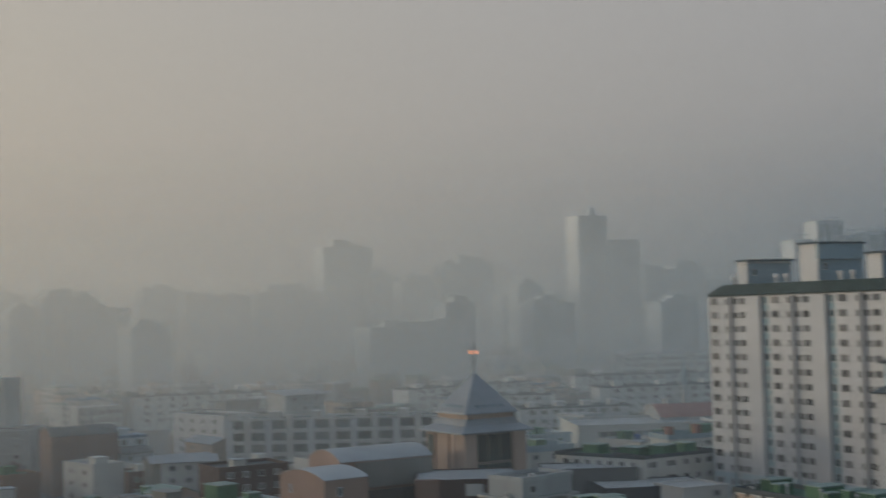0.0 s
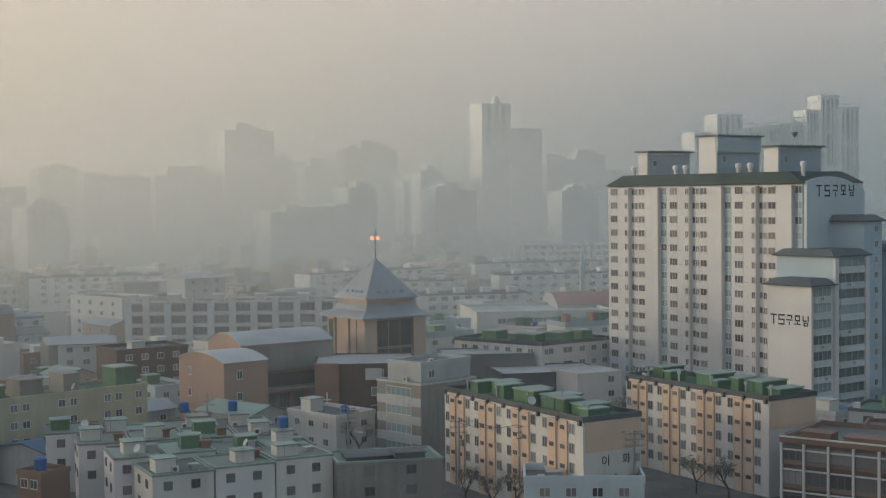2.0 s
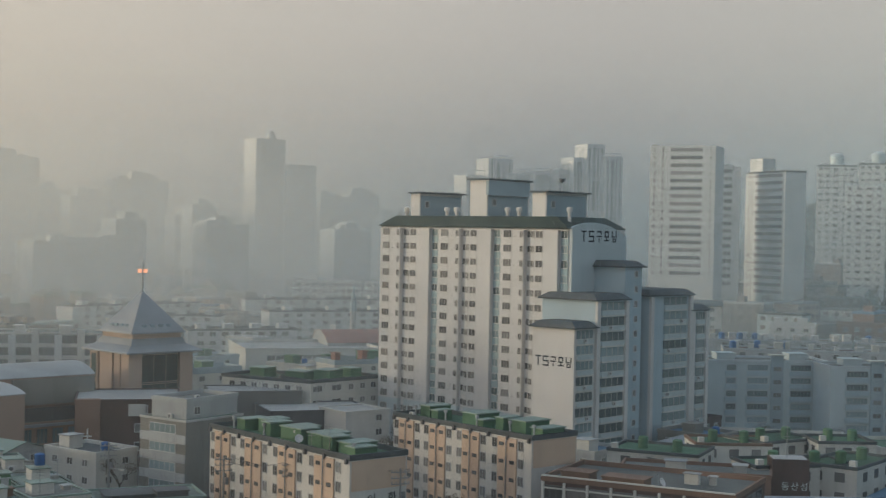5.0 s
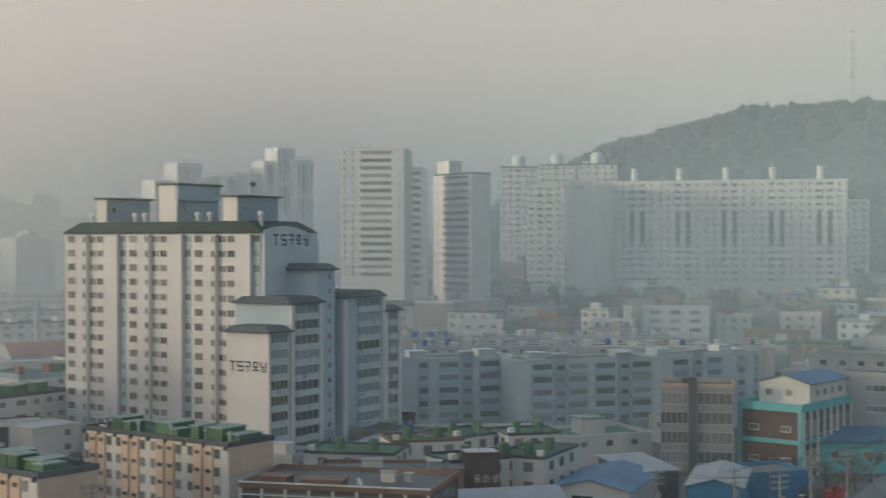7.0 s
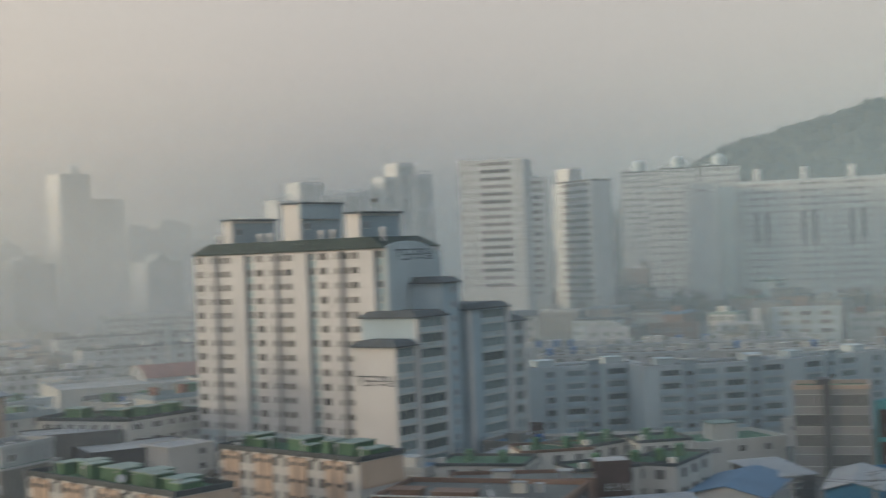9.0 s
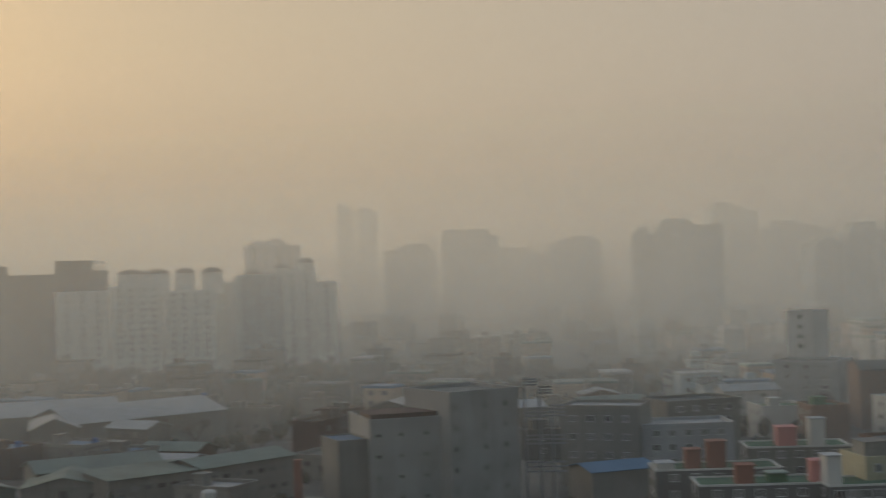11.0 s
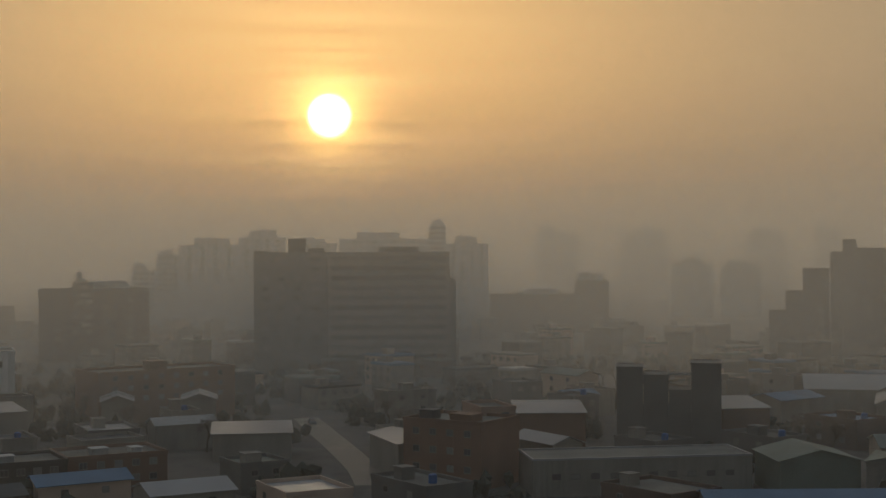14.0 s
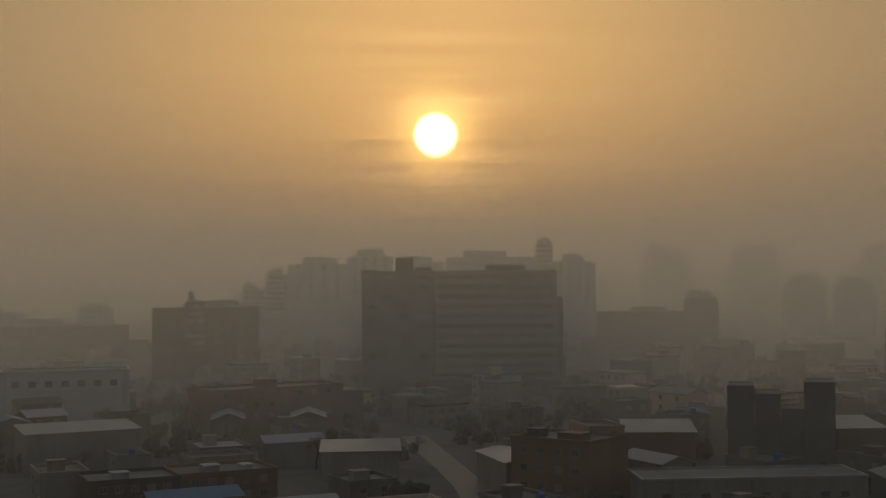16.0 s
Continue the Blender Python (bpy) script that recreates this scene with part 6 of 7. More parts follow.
def ribbed_flats(a0, a1, el, d, k, wall="ribwhite", d2=None, depth=13):
    ob = F("apartment_block", "pale ribbed high-rise flats in brown haze", "apartment building", d, a0, a1, el, depth, d2=d2, wall=wall, floors=15, floor_h=2.8, cols=[(x, 0.9) for x in spread(k)], win=(0.9, 1.2), panes=1, group="ribbed flats", parapet=0.5)
    f = Face(polar(a0, d), polar(a1, d2 or d))
    z1 = hz((d + (d2 or d)) / 2, el)
    for i in range(k + 1):
        bm = bmesh.new()
        s = f.length * (0.06 + 0.88 * i / k)
        face_boxes(bm, f, s - 0.9, s + 0.9, 0, z1 - 0.4, 0.0, 1.1)
        part("rib", bm, wall, ob)
    return ob


def lift_vault(az, w, el0, el1, d):
    c = polar(az, d + 6)
    z0, z1 = hz(d, el0), hz(d, el1)
    top = thing("roof_kiosk", (c.x, c.y, z0), "rounded rooftop lift head of the flats", "roof kiosk", "roof kiosks")
    u = Vector((c.y, -c.x)).normalized()
    bm = bmesh.new()
    box(bm, c - u * w / 2, u, w, 6, z0, z1 - 2.2)
    part("shaft", bm, "ribwhite", top)
    # arched roof with a dark rim
    n = Vector((-u.y, u.x))
    bm = bmesh.new()
    rim = [(-w / 2 - 0.5 + (w + 1.0) * i / 10, z1 - 2.198 + 2.2 * math.sin(math.pi * i / 10) ** 0.7) for i in range(11)]
    ends = [[bm.verts.new((*(c + u * x + n * off), z)) for x, z in rim] for off in (-0.5, 6.5)]
    for i in range(10):
        bm.faces.new((ends[0][i], ends[0][i + 1], ends[1][i + 1], ends[1][i]))
    bm.faces.new(ends[0][::-1])
    bm.faces.new(ends[1])
    bm.faces.new((ends[0][0], ends[1][0], ends[1][10], ends[0][10]))
    bmesh.ops.recalc_face_normals(bm, faces=bm.faces)
    part("cap", bm, "slate", top)


ribbed_flats(-57.4, -55.35, -0.5, 605, 3)
ribbed_flats(-55.3, -53.2, -0.35, 600, 4)
ribbed_flats(-53.15, -51.1, -0.6, 590, 4)
ribbed_flats(-51.05, -50.3, -0.3, 640, 1, wall="far")
ribbed_flats(-50.3, -48.4, -0.05, 615, 3, wall="far")
ribbed_flats(-48.35, -47.0, 0.05, 610, 2)
ribbed_flats(-46.95, -46.2, -0.4, 595, 1)
for az, w in ((-54.43, 12), (-53.4, 10.5), (-52.3, 8.5), (-51.2, 9)):
    lift_vault(az, w, -0.7, 0.38, 606)
for az, w, e in ((-49.6, 7, 0.25), (-48.4, 6, 0.45), (-47.4, 7, 0.65)):
    lift_vault(az, w, -0.1, e, 622)
# stepped flats: their backlit darkness is in the wall colour
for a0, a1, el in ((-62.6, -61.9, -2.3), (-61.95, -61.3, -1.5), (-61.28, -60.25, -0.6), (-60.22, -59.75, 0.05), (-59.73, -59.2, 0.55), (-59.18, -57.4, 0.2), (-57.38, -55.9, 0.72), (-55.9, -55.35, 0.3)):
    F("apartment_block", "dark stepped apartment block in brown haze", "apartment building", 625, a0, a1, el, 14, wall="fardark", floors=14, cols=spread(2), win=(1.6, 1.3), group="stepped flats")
gantry(-55.6, 628, hz(625, 0.3), 4.2, 5)


def cube_works():
    """Black cubes on the roofline, their wall colour lightened for haze."""
    zs = ((-68.72, -67.65, -4.58), (-67.63, -66.62, -4.9), (-66.6, -65.72, -5.5), (-65.7, -64.5, -4.42))
    for a0, a1, el in zs:
        z = hz(312, el)
        block("building", "black clad building with square towers", "building", polar(a0, 312), polar(a1, 312), 12, z, wall="slate", roof="slate", parapet=0.3, group="black towers")
    bm = bmesh.new()
    top = thing("catwalk", (*polar(-66.1, 312), hz(312, -4.9)), "thin steel catwalk between the black towers", "catwalk")
    box(bm, polar(-66.62, 312), (polar(-65.7, 312) - polar(-66.62, 312)).normalized(), 5.0, 0.8, hz(312, -4.85), hz(312, -4.78))
    part("deck", bm, "steel", top)


cube_works()


def white_factory():
    A = dict(wall="concrete", roof="deck", floor_h=3.7, panes=1, sill=1.2)
    B("factory", "pale concrete factory with small square windows and a brown roof", "factory", 18.0, (-44.96, -6.09), (-41.68, -6.0), 17, floors=4, cols=(0.1, 0.38, 0.7, 0.93), win=(0.9, 0.6), boxes=((0.02, 0.05, 12.5, 9, 1.3, "maroon"),), **A)
    B("factory", "taller pale factory wing with an open steel frame", "factory", 22.3, (-41.66, -5.08), (-38.81, -4.92), 16, floors=5, cols=(0.08, 0.5, 0.8), win=(0.6, 0.9), **A)
    B("factory", "low pale annex with a blue roof", "factory", 14.5, (-46.3, -6.9), (-45.0, -6.85), 10, wall="drab", roof="bluetin", parapet=0.3)
    for i, (az, h) in enumerate(((-38.6, 23), (-38.0, 21.5), (-37.5, 18))):
        for d in (250, 256, 262):
            c = polar(az, d)
            top = thing("steel_frame", (c.x, c.y, 0), "grey open steel frame beside the factory", "steel frame", "steel frames")
            bm = bmesh.new()
            box(bm, c, Vector((1, 0)), 0.3, 0.3, -0.2, h)
            part("column", bm, "steel", top)
            for z in (7, 12, 17, h - 0.4):
                if z > h:
                    continue
                bm = bmesh.new()
                box(bm, c + Vector((0.3, 0.05)), Vector((0.77, 0.63)), 2.4, 0.2, z, z + 0.3)
                part("beam", bm, "steel", top)


white_factory()
B("building", "dark green netted building beside the factory", "building", 16.0, (-37.15, -5.72), (-33.9, -5.8), 12, wall="drab", roof="zinc", floors=3, cols=spread(4), floor_h=3.6)
B("shed", "low shed with a bright blue roof", "shed", 5.5, (-35.88, -8.5), (-33.3, -8.3), 10, wall="drab", roof="bluetin", shape="gable", rise=1.2)
# slate and drab walls put the fronts' shade into their colour
PK = dict(roof="green", cap="offwhite", parapet=0.3, floors=3, cols=spread(5), side_cols=(0.3, 0.7), win=(1.5, 1.3), group="terracotta flats")
B("apartment_block", "low flats with terracotta stair towers and green roof", "apartment building", 9.0, (-33.31, -8.39), (-28.3, -8.27), 9, wall="slate", boxes=((0.25, 0.1, 2.6, 3.0, 3.3, "rust"), (0.43, 0.1, 3.0, 3.0, 4.6, "rust"), (0.02, 0.2, 3, 4, 1.0, "offwhite")), **PK)
B("apartment_block", "low flats with terracotta and pink stair towers", "apartment building", 9.0, (-31.58, -9.01), (-26.8, -8.87), 9, wall="slate", boxes=((0.32, 0.1, 2.8, 3.0, 3.0, "rust"), (0.94, 0.1, 2.2, 3.0, 3.4, "pink"), (0.6, 0.3, 3.0, 3.0, 1.4, "greenbox")), **PK)
B("apartment_block", "low flats with pink stair towers and green roof", "apartment building", 9.0, (-26.5, -8.99), (-23.72, -8.85), 9, wall="slate", boxes=((0.0, 0.1, 2.4, 3.4, 4.6, "offwhite"),), **PK)
B("apartment_block", "pink low flats behind with pale stair tower", "apartment building", 11.0, (-29.6, -7.5), (-25.6, -7.4), 9, wall="drab", boxes=((0.3, 0.1, 3.4, 3.4, 3.4, "pink"), (0.62, 0.1, 2.6, 3.0, 4.8, "offwhite")), **PK)
B("building", "pale two-storey workshop with flat roof", "building", 14.0, (-32.75, -5.65), (-29.83, -5.5), 12, wall="drab", floors=3, cols=spread(4))
B("building", "grey workshop with a pale parapet", "building", 12.0, (-33.78, -6.57), (-30.1, -6.49), 12, wall="grey", roof="zinc", floors=3, cols=spread(5))
B("building", "tall narrow concrete stack building", "building", 29.0, (-27.87, -2.08), (-26.9, -2.1), 9, wall="offwhite", floors=4, cols=(0.5,))
B("building", "grey concrete building under the stack", "building", 16.0, (-28.46, -4.03), (-25.97, -4.09), 12, wall="grey", floors=3, cols=spread(3))
B("building", "dark brown hall with a rounded roof", "building", 15.0, (-25.18, -4.5), (-22.57, -4.45), 14, wall="brick", roof="tile", shape="barrel", rise=2)
B("house", "grey house with a pale gable roof", "house", 11.0, (-21.3, -5.75), (-18.9, -5.7), 10, wall="drab", roof="zinc", shape="gable", rise=1.4, floors=2, cols=spread(3))
# sheds and works, their backlit dimness put into drab and dull green colours
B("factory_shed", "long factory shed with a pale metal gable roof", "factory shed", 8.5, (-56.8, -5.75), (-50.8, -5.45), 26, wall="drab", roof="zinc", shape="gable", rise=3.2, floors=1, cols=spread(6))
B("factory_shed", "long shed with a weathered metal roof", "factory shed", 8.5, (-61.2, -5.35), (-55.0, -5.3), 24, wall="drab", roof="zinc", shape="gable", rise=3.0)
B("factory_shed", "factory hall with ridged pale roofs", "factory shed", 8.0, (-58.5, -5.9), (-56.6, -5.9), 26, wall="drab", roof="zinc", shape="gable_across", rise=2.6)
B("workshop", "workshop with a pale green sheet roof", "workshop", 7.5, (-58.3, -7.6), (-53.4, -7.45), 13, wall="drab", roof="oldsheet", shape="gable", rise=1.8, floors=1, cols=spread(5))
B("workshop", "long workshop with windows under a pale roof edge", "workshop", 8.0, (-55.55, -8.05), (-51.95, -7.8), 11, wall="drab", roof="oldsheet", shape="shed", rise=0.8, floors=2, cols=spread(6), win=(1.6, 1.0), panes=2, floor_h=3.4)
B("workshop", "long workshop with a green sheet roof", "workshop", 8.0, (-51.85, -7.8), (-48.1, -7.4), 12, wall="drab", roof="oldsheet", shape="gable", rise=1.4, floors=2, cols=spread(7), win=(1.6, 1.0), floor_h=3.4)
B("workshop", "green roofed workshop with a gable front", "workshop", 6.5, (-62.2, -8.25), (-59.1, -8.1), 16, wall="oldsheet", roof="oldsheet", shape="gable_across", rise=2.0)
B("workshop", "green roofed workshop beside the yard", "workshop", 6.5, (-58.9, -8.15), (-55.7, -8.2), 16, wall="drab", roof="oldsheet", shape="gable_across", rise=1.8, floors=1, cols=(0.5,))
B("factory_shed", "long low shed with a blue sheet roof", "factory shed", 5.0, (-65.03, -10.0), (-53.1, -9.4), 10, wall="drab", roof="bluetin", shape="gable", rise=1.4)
B("shed", "small shed with a bright flat metal roof", "shed", 6.0, (-54.64, -9.6), (-52.2, -9.45), 6, wall="stone", roof="zinc", parapet=0.2)
B("factory_shed", "long low works with a pale metal roof edge", "factory shed", 7.0, (-72.15, -8.3), (-63.3, -7.95), 14, wall="drab", fr="dark", roof="deck", cap="zinc", parapet=0.35, floors=1, cols=spread(10), floor_h=4.5, win=(1.6, 1.0))
B("factory_shed", "flat warehouse with a bright pale roof", "warehouse", 9.0, (-72.8, -6.45), (-70.0, -6.42), 14, wall="brick", roof="zinc", shape="shed", rise=1.4)
B("factory_shed", "small warehouse with a bright pale roof", "warehouse", 9.0, (-64.45, -6.2), (-62.6, -6.12), 14, wall="brick", roof="zinc", shape="shed", rise=1.4)
B("building", "brown brick building with roof boxes", "building", 13.0, (-77.5, -6.55), (-74.3, -6.8), 14, wall="brick", roof="deck", floors=3, cols=spread(4), floor_h=3.4, boxes=((0.05, 0.3, 3, 3, 1.6, "dark"), (0.5, 0.2, 5, 4, 1.4, "brick")))
B("building", "tan brick building with a square tower", "building", 14.2, (-74.27, -6.18), (-72.86, -6.13), 13, wall="tanbrick", roof="deck", floors=3, cols=(0.3, 0.7))
B("shed", "pale ridged sheds beside the road", "shed", 7.0, (-78.9, -7.2), (-77.7, -7.7), 10, wall="drab", roof="zinc", shape="gable", rise=1.0)
for a0, a1, el in ((-89.7, -88.45, -5.75), (-86.5, -85.15, -5.75)):
    B("arched_shed", "pale vaulted storage shed", "shed", 7.5, (a0, el), (a1, el), 14, wall="drab", roof="zinc", shape="gable_across", rise=1.6, group="vaulted sheds")
B("workshop", "low workshop with a bright metal roof", "workshop", 6.0, (-85.3, -7.15), (-82.1, -7.15), 14, wall="drab", roof="zinc", shape="shed", rise=1.0)
B("building", "dark long block with a small roof box", "building", 14.0, (-89.8, -4.55), (-84.38, -4.35), 16, wall="brick", roof="deck", floors=3, cols=spread(8), boxes=((0.42, 0.3, 5, 5, 2.4, "brick"),))
B("building", "dark low building with cluttered roof", "building", 7.5, (-94.6, -8.0), (-91.0, -7.9), 14, wall="fardark", roof="deck", floors=2, cols=spread(5), boxes=((0.3, 0.3, 3, 3, 1.2, "grey"),))
B("building", "dark flat building in the shade", "building", 7.5, (-91.0, -7.85), (-87.1, -7.7), 14, wall="brick", roof="deck", floors=2, cols=spread(5), boxes=((0.3, 0.3, 3, 3, 1.2, "grey"), (0.7, 0.3, 2, 3, 0.9, "grey")))
F("factory_shed", "long pale wall with arched openings", "factory shed", 420, -98, -93.0, -3.7, 20, wall="far", roof="deck", floors=1, cols=spread(7), win=(2.2, 1.8), floor_h=5)
B("factory_shed", "long low shed with a bright roof edge", "factory shed", 9.0, (-97, -6.1), (-92.6, -6.0), 14, wall="drab", roof="zinc", shape="shed", rise=1.0)
strip("road", [polar(-78.75, 268), polar(-79.1, 287), polar(-79.9, 315), polar(-80.7, 345), polar(-81.5, 382)], 7.0, 0.08, "smoothroad", "pale concrete side road between the sheds", "road")
car(polar(-81.25, 368), (polar(-79.9, 315) - polar(-81.5, 380)).normalized(), "cargrey", "dark car driving on the pale side road", 4.5, 1.5)
bm = bmesh.new()
st_ = thing("factory_chimney", (*polar(-48.0, 256), 0.0), "brown square factory chimney", "chimney")
box(bm, polar(-48.15, 256), Vector((0.7, 0.7)).normalized(), 1.5, 1.5, -0.3, 44 - 256 * math.tan(radians(7.6)))
part("chimney_shaft", bm, "rust", st_)
bm = bmesh.new()
wt_ = thing("water_tower", (*polar(-51.6, 238), 0.0), "white round water tank on a shed roof", "water tank")
tube(bm, polar(-51.6, 238), 0, 5.2, 0.5, n=8)
tube(bm, polar(-51.6, 238), 5.2, 7.6, 1.3, n=14, dome=0.5)
part("tank", bm, "offwhite", wt_)
# ---- ordinary houses of the town, trees ----
random.seed(21)


def clear_of(p, r):
    return all((p - m).length > r + rad * 0.82 for m, rad, *_ in FOOT)


def roadside(p):
    return any((p - (a + (b - a) * max(0, min(1, (p - a).dot(b - a) / (b - a).length_squared)))).length < 17 for a, b in zip(road_line, road_line[1:])) or \
        any((p - polar(-79.1 - (d - 287) * 0.0258, d)).length < 12 for d in range(262, 430, 12))


ROOFS = ["deck", "deck", "green", "deck", "metal", "tile", "bluetin", "zinc", "mint"]
WALLS = ["offwhite", "offwhite", "grey", "brick", "cream", "offwhite", "bluegrey", "stone"]
EAST = ["brick", "drab", "grey", "maroon", "stone", "bluegrey", "drab", "offwhite"]
MIXED = ["grey", "brick", "bluegrey", "offwhite", "drab", "stone", "grey"]
# western walls and roofs are darkened to put the backlight into their colours
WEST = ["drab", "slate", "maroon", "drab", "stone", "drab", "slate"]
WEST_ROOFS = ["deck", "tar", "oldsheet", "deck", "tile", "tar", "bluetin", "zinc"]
LABEL = {"slate": "dark grey", "maroon": "dark brown", "drab": "drab concrete", "offwhite": "off-white", "grey": "grey concrete", "brick": "red-brown brick", "cream": "cream-painted", "bluegrey": "blue-grey", "stone": "tan"}
ROOFL = {"tar": "a tarred dark roof", "oldsheet": "a weathered green sheet roof in a dimmed tone", "deck": "a weathered flat roof", "green": "a green coated roof", "metal": "a pale metal roof", "tile": "a dark tiled roof", "bluetin": "a blue sheet roof", "zinc": "a pale blue roof", "mint": "a pale green roof"}


far_bm = bmesh.new()
FAR_MATS = ["offwhite", "grey", "brick", "cream", "bluegrey", "stone", "drab", "deck", "green", "metal", "tile", "bluetin", "zinc", "mint", "glass", "slate", "maroon", "tar", "oldsheet"]


def far_house(p, u, n, w, d, gz, h, wall, roof):
    o = p - u * w / 2 - n * d / 2
    wi, ri = FAR_MATS.index(wall), FAR_MATS.index(roof)
    box(far_bm, o, u, w, d, gz - 0.3, gz + h, wi)
    box(far_bm, o - u * 0.3 - n * 0.3, u, w + 0.6, d + 0.6, gz + h + 0.002, gz + h + 0.7, ri, 0.2)
    if random.random() < 0.6:
        box(far_bm, o + u * w * random.uniform(0.1, 0.6) + n * 2, u, 3, 3, gz + h + 0.702, gz + h + 2.6, wi)
    for k in range(min(3, int(h / 3))):
        z = gz + h - 3.0 * (k + 1) + 1.0
        m = int(w / 3.2)
        for i in range(m):
            box(far_bm, o - n * 0.05 + u * (w * (i + 0.5) / m - 0.8), u, 1.6, 0.049, z, z + 1.3, 14)


def houses(count, r0, r1, az0, az1, h0, h1, detail):
    made = tries = 0
    while made < count and tries < count * 30:
        tries += 1
        r, az = math.sqrt(random.uniform(r0 * r0, r1 * r1)), random.uniform(az0, az1)
        p = polar(az, r)
        w, d = random.uniform(8, 17), random.uniform(7, 12)
        if not clear_of(p, math.hypot(w, d) / 2) or roadside(p) or (19 < az < 37 and r < 305):
            continue
        gz = ground_z(p.x, p.y)
        if gz > 26:
            continue
        ang = radians(-42 if az > -40 else 18) + random.choice((0, math.pi / 2)) + random.uniform(-0.12, 0.12)
        u = Vector((math.cos(ang), math.sin(ang)))
        n = Vector((-u.y, u.x))
        if n.dot(p) < 0:
            u, n = -u, -n
        h = random.uniform(h0, h1)
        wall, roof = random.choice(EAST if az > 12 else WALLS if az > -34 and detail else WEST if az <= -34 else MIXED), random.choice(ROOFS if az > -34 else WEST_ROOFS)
        o = p - u * w / 2 - n * d / 2
        gable = roof in ("metal", "bluetin", "zinc", "mint", "tile", "oldsheet") and random.random() < 0.6
        floors = max(1, int(h / 2.9))
        if detail == 0:
            far_house(p, u, n, w, d, gz, h, wall, roof)
            FOOT.append((p, math.hypot(w, d) / 2))
            made += 1
            continue
        if True:
            k = max(2, int(w / 3.6)) if detail == 2 else 2
            cols, side = spread(k), (0.3, 0.7) if detail == 2 else ()
            bx = [(random.uniform(0.05, 0.6), 0.25, random.uniform(2.2, 3.4), random.uniform(2.4, 3.4), random.uniform(1.8, 2.5), random.choice([wall, "greenbox", "offwhite"] if az > -34 else [wall, "drab"]))] if not gable and random.random() < 0.75 else []
            tk = [(random.uniform(0.7, 0.9), 0.5, 0.75, 1.4, 0.1)] if not gable and random.random() < 0.3 else []
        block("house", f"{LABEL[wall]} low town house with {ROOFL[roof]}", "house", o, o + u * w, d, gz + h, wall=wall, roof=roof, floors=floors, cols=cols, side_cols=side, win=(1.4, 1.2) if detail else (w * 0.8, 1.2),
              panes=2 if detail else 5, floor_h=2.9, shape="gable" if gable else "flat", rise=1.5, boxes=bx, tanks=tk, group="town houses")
        made += 1


houses(14, 232, 320, -24, -9, 5, 7.5, 2)
houses(14, 240, 320, 10, 41, 5, 8, 2)
houses(24, 230, 330, -96, -44, 4.5, 6.5, 1)
houses(26, 320, 400, -24, 10, 7, 11, 1)
houses(20, 330, 410, 12, 42, 8, 11, 1)
houses(40, 320, 410, -98, -24, 6, 10, 1)
houses(30, 400, 480, -26, 10, 7, 12, 0)
houses(34, 410, 500, 12, 42, 7, 11, 0)
houses(60, 405, 510, -98, -26, 6, 10, 0)
houses(60, 480, 720, -26, 10, 8, 14, 0)
houses(44, 500, 640, 12, 42, 6, 10, 0)
houses(110, 500, 800, -98, -26, 6, 12, 0)
houses(80, 720, 1150, -60, 9, 8, 16, 0)
tagged(new("far_houses", mesh_of("far_houses", far_bm, FAR_MATS)), "distant low town houses in the haze", "houses", kind="stuff")


def twig_tree(name, r):
    """A bare winter tree: tapered trunk, limbs and many fine twigs."""
    bm = bmesh.new()

    def limb(a, b, r0, r1, n):
        d = (b - a).normalized()
        x = d.orthogonal().normalized()
        y = d.cross(x)
        ra = [bm.verts.new(a + (x * math.cos(2 * math.pi * i / n) + y * math.sin(2 * math.pi * i / n)) * r0) for i in range(n)]
        rb = [bm.verts.new(b + (x * math.cos(2 * math.pi * i / n) + y * math.sin(2 * math.pi * i / n)) * r1) for i in range(n)]
        for i in range(n):
            bm.faces.new((ra[i], ra[(i + 1) % n], rb[(i + 1) % n], rb[i]))

    tips = []

    def grow(a, d, length, rad, depth):
        b = a + d * length
        limb(a, b, rad, rad * 0.65, 5 if depth < 2 else 3)
        if depth == 4:
            tips.append(b)
            return
        for i in range(3 if depth < 3 else 2):
            nd = (d + Vector((r.uniform(-0.9, 0.9), r.uniform(-0.9, 0.9), r.uniform(-0.25, 0.55)))).normalized()
            grow(b, nd, length * r.uniform(0.6, 0.8), rad * 0.6, depth + 1)

    grow(Vector((0, 0, -0.2)), Vector((0, 0, 1)), 1.9, 0.17, 0)
    trunk = mesh_of("trunk", bm, "wood")
    bm = bmesh.new()
    for t in tips:
        for k in range(7):
            q = t + Vector((r.uniform(-0.7, 0.7), r.uniform(-0.7, 0.7), r.uniform(-0.4, 0.7)))
            a = Vector((r.uniform(-1, 1), r.uniform(-1, 1), r.uniform(-0.6, 1))).normalized() * 0.34
            b = a.orthogonal().normalized() * 0.035
            bm.faces.new([bm.verts.new(q + v) for v in (-a, b, a, -b)])
    return trunk, mesh_of("crown", bm, "twigs")


rt = random.Random(4)
TREES = [twig_tree("tree", rt) for i in range(3)]


def plant(p, s):
    z = ground_z(p.x, p.y)
    top = thing("tree", (p.x, p.y, z), "bare winter street tree with fine brown twigs", "tree", "street trees")
    tr, cr = rt.choice(TREES)
    m = pose(p.x, p.y, z, 0, 0, rt.uniform(0, 360)) @ Matrix.Diagonal((s, s, s, 1))
    place("trunk", tr, m, top)
    place("crown", cr, m, top)


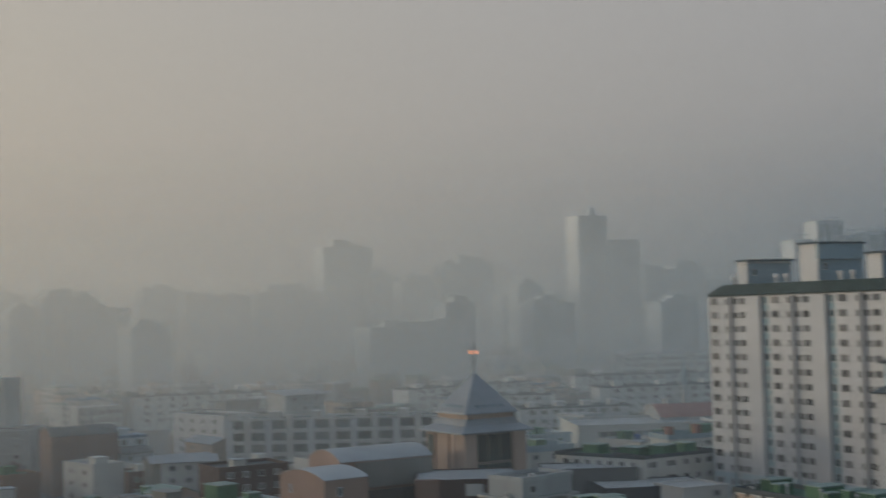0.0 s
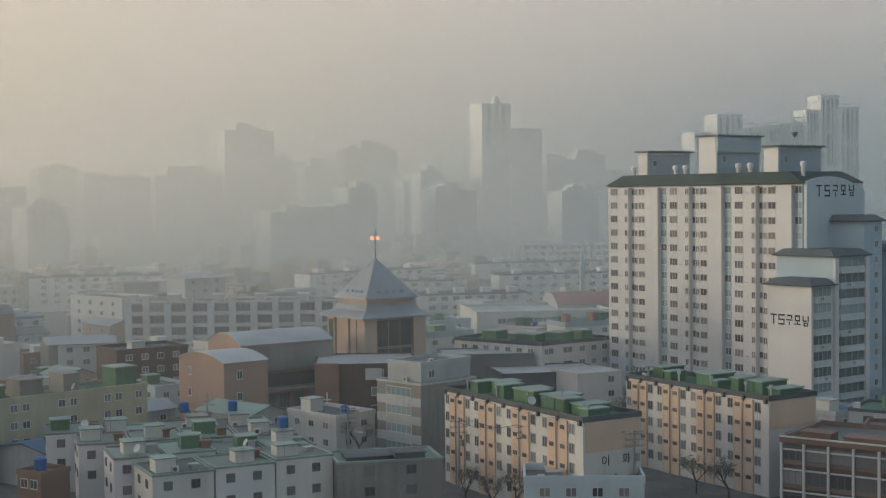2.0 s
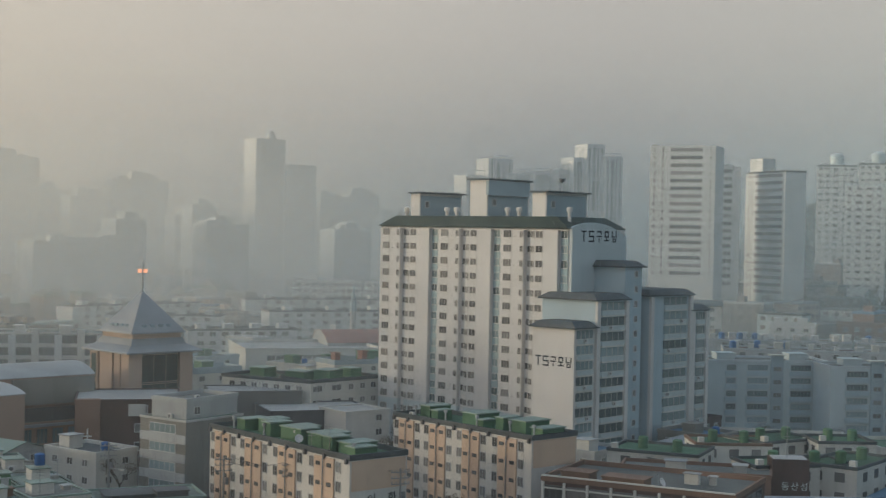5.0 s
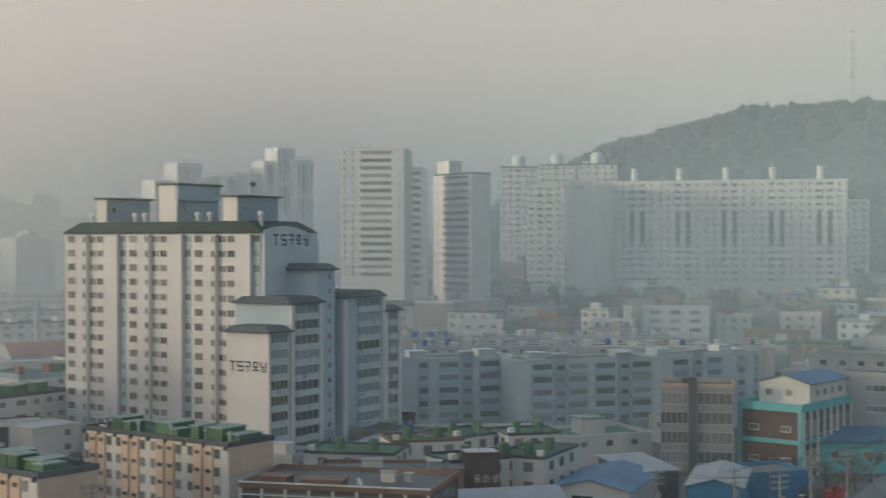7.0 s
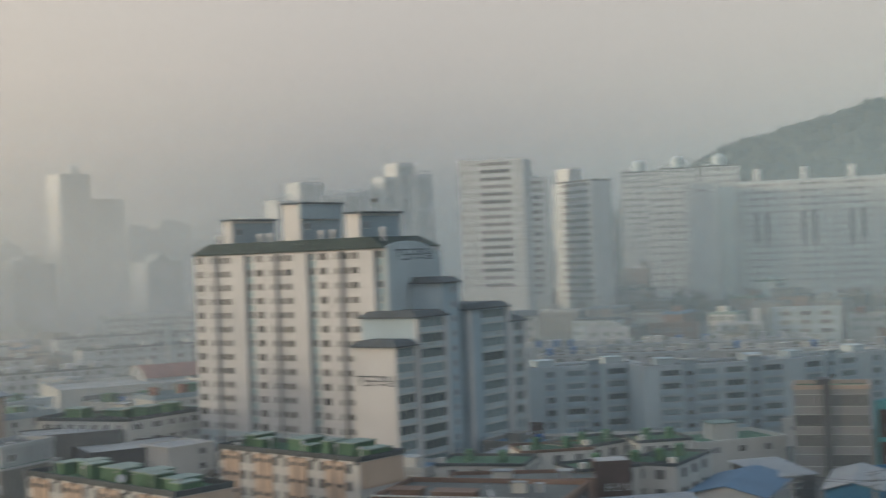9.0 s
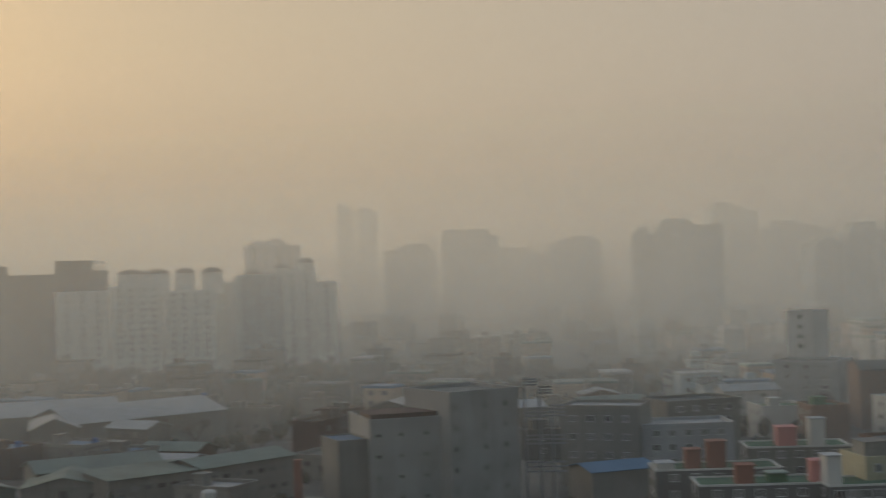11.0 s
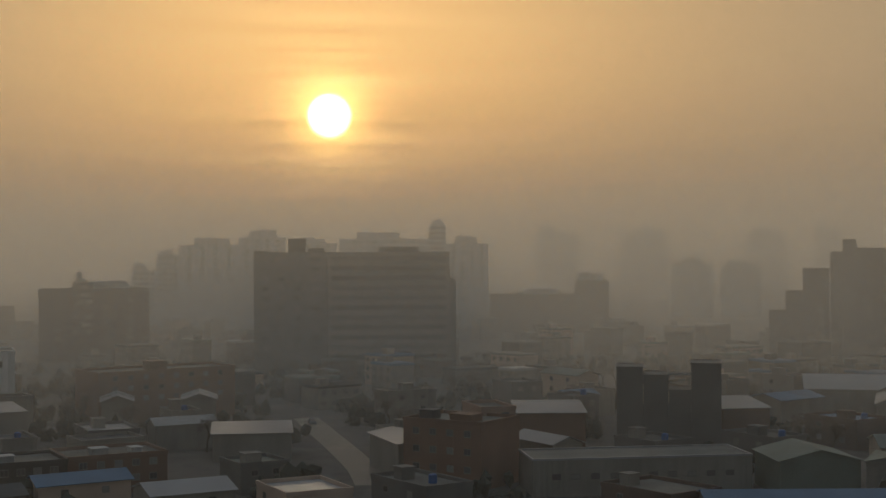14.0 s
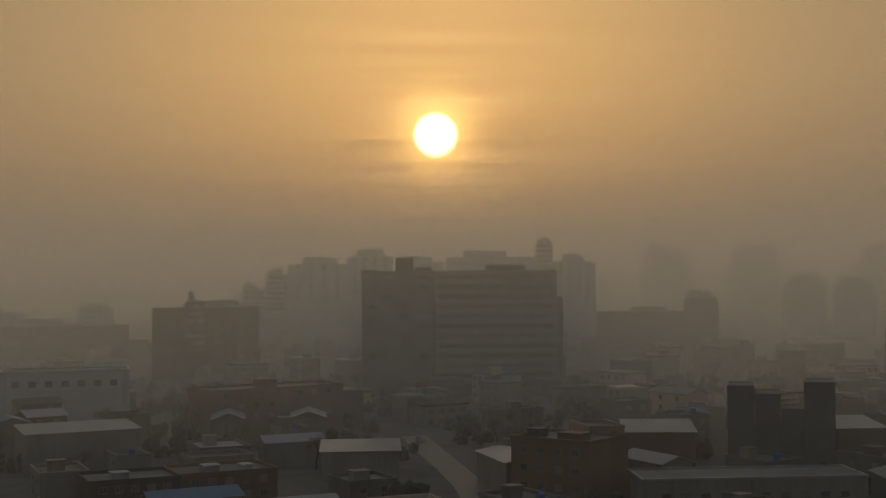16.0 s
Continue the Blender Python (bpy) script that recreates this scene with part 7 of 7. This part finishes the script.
for az, d, s in ((-4.5, 196, 1.0), (-3.4, 192, 0.9), (-2.4, 191, 1.1), (-1.2, 186, 0.9), (5.0, 205, 1.0), (6.3, 200, 1.1), (10.6, 226, 1.2), (11.6, 232, 1.3), (12.6, 240, 1.2), (8.6, 214, 0.9), (32.2, 246, 1.1), (33.3, 252, 1.2),
                 (31.0, 240, 0.9), (23.8, 228, 0.9), (-8.9, 232, 1.2), (-9.6, 238, 1.0), (1.8, 262, 1.0), (2.6, 270, 1.2), (3.4, 262, 1.0), (14.8, 290, 1.2), (17.4, 296, 1.1), (20.4, 292, 1.1), (24.0, 300, 1.0),
                 (31.6, 226, 1.0), (32.3, 232, 0.9), (33.0, 238, 1.2), (33.9, 262, 1.1), (34.6, 276, 1.2), (35.2, 292, 1.1), (35.7, 308, 1.2), (30.6, 214, 0.8), (29.8, 206, 0.9), (27.6, 210, 0.8), (36.3, 330, 1.3)):
    plant(polar(az, d), s)
far_v, far_f, far_m = [], [], []


def far_tree(p, s):
    """A distant tree joined into the far tree belt."""
    z = ground_z(p.x, p.y)
    m = pose(p.x, p.y, z, 0, 0, rt.uniform(0, 360)) @ Matrix.Diagonal((s, s, s, 1))
    for k, me in enumerate(rt.choice(TREES)):
        base_i = len(far_v)
        far_v.extend((m @ v.co)[:] for v in me.vertices)
        for f in me.polygons:
            far_f.append([base_i + i for i in f.vertices])
            far_m.append(k)


for i in range(110):
    p = polar(rt.uniform(-58.5, -46), rt.uniform(520, 575))
    if clear_of(p, 2):
        far_tree(p, rt.uniform(1.1, 1.9))
for i in range(110):
    p = polar(rt.uniform(12, 34), rt.uniform(505, 548))
    if clear_of(p, 2):
        far_tree(p, rt.uniform(1.0, 1.7))
for i in range(420):
    p = polar(rt.uniform(-99, -26), rt.uniform(318, 600))
    if clear_of(p, 2) and not roadside(p):
        far_tree(p, rt.uniform(0.9, 1.5))
me = bpy.data.meshes.new("tree_belt")
me.from_pydata(far_v, [], far_f)
me.materials.append(M["wood"])
me.materials.append(M["twigs"])
me.polygons.foreach_set("material_index", far_m)
tagged(new("tree_belt", me), "distant belts of bare winter trees", "trees", kind="stuff")


def shrub_belt():
    """Hedges, scrub and evergreens between the western works and flats, and along the foot of the hill."""
    rng = np.random.default_rng(8)
    ico = bmesh.new()
    bmesh.ops.create_icosphere(ico, subdivisions=1, radius=1.0)
    base = np.array([v.co[:] for v in ico.verts])
    tri = np.array([[v.index for v in f.verts] for f in ico.faces])
    ico.free()
    vs, fs, off = [], [], 0
    for az0, az1, r0, r1, count in ((-99, -26, 325, 585, 520), (-99, -40, 235, 325, 70), (13, 36, 500, 552, 120), (-60, -45, 525, 580, 160)):
        for i in range(count):
            az, r = rng.uniform(az0, az1), rng.uniform(r0, r1)
            p = polar(az, r)
            if roadside(p) or not clear_of(p, 1.5):
                continue
            for k in range(rng.integers(4, 9)):
                x, y = p.x + rng.normal(0, 2.6), p.y + rng.normal(0, 2.6)
                q = rng.uniform(0.8, 1.9)
                shape = base * np.array([q, q, q * rng.uniform(0.8, 1.7)]) * rng.uniform(0.6, 1.35, (len(base), 1))
                vs.append(shape + np.array([x, y, ground_z(x, y) + q * rng.uniform(0.4, 2.2)]))
                fs.append(tri + off)
                off += len(base)
    me = bpy.data.meshes.new("shrub_belt")
    me.from_pydata(np.concatenate(vs).tolist(), [], np.concatenate(fs).tolist())
    me.materials.append(M["leaf"])
    tagged(new("shrub_belt", me), "dark winter scrub and evergreens between the buildings", "shrubs", kind="stuff")


shrub_belt()
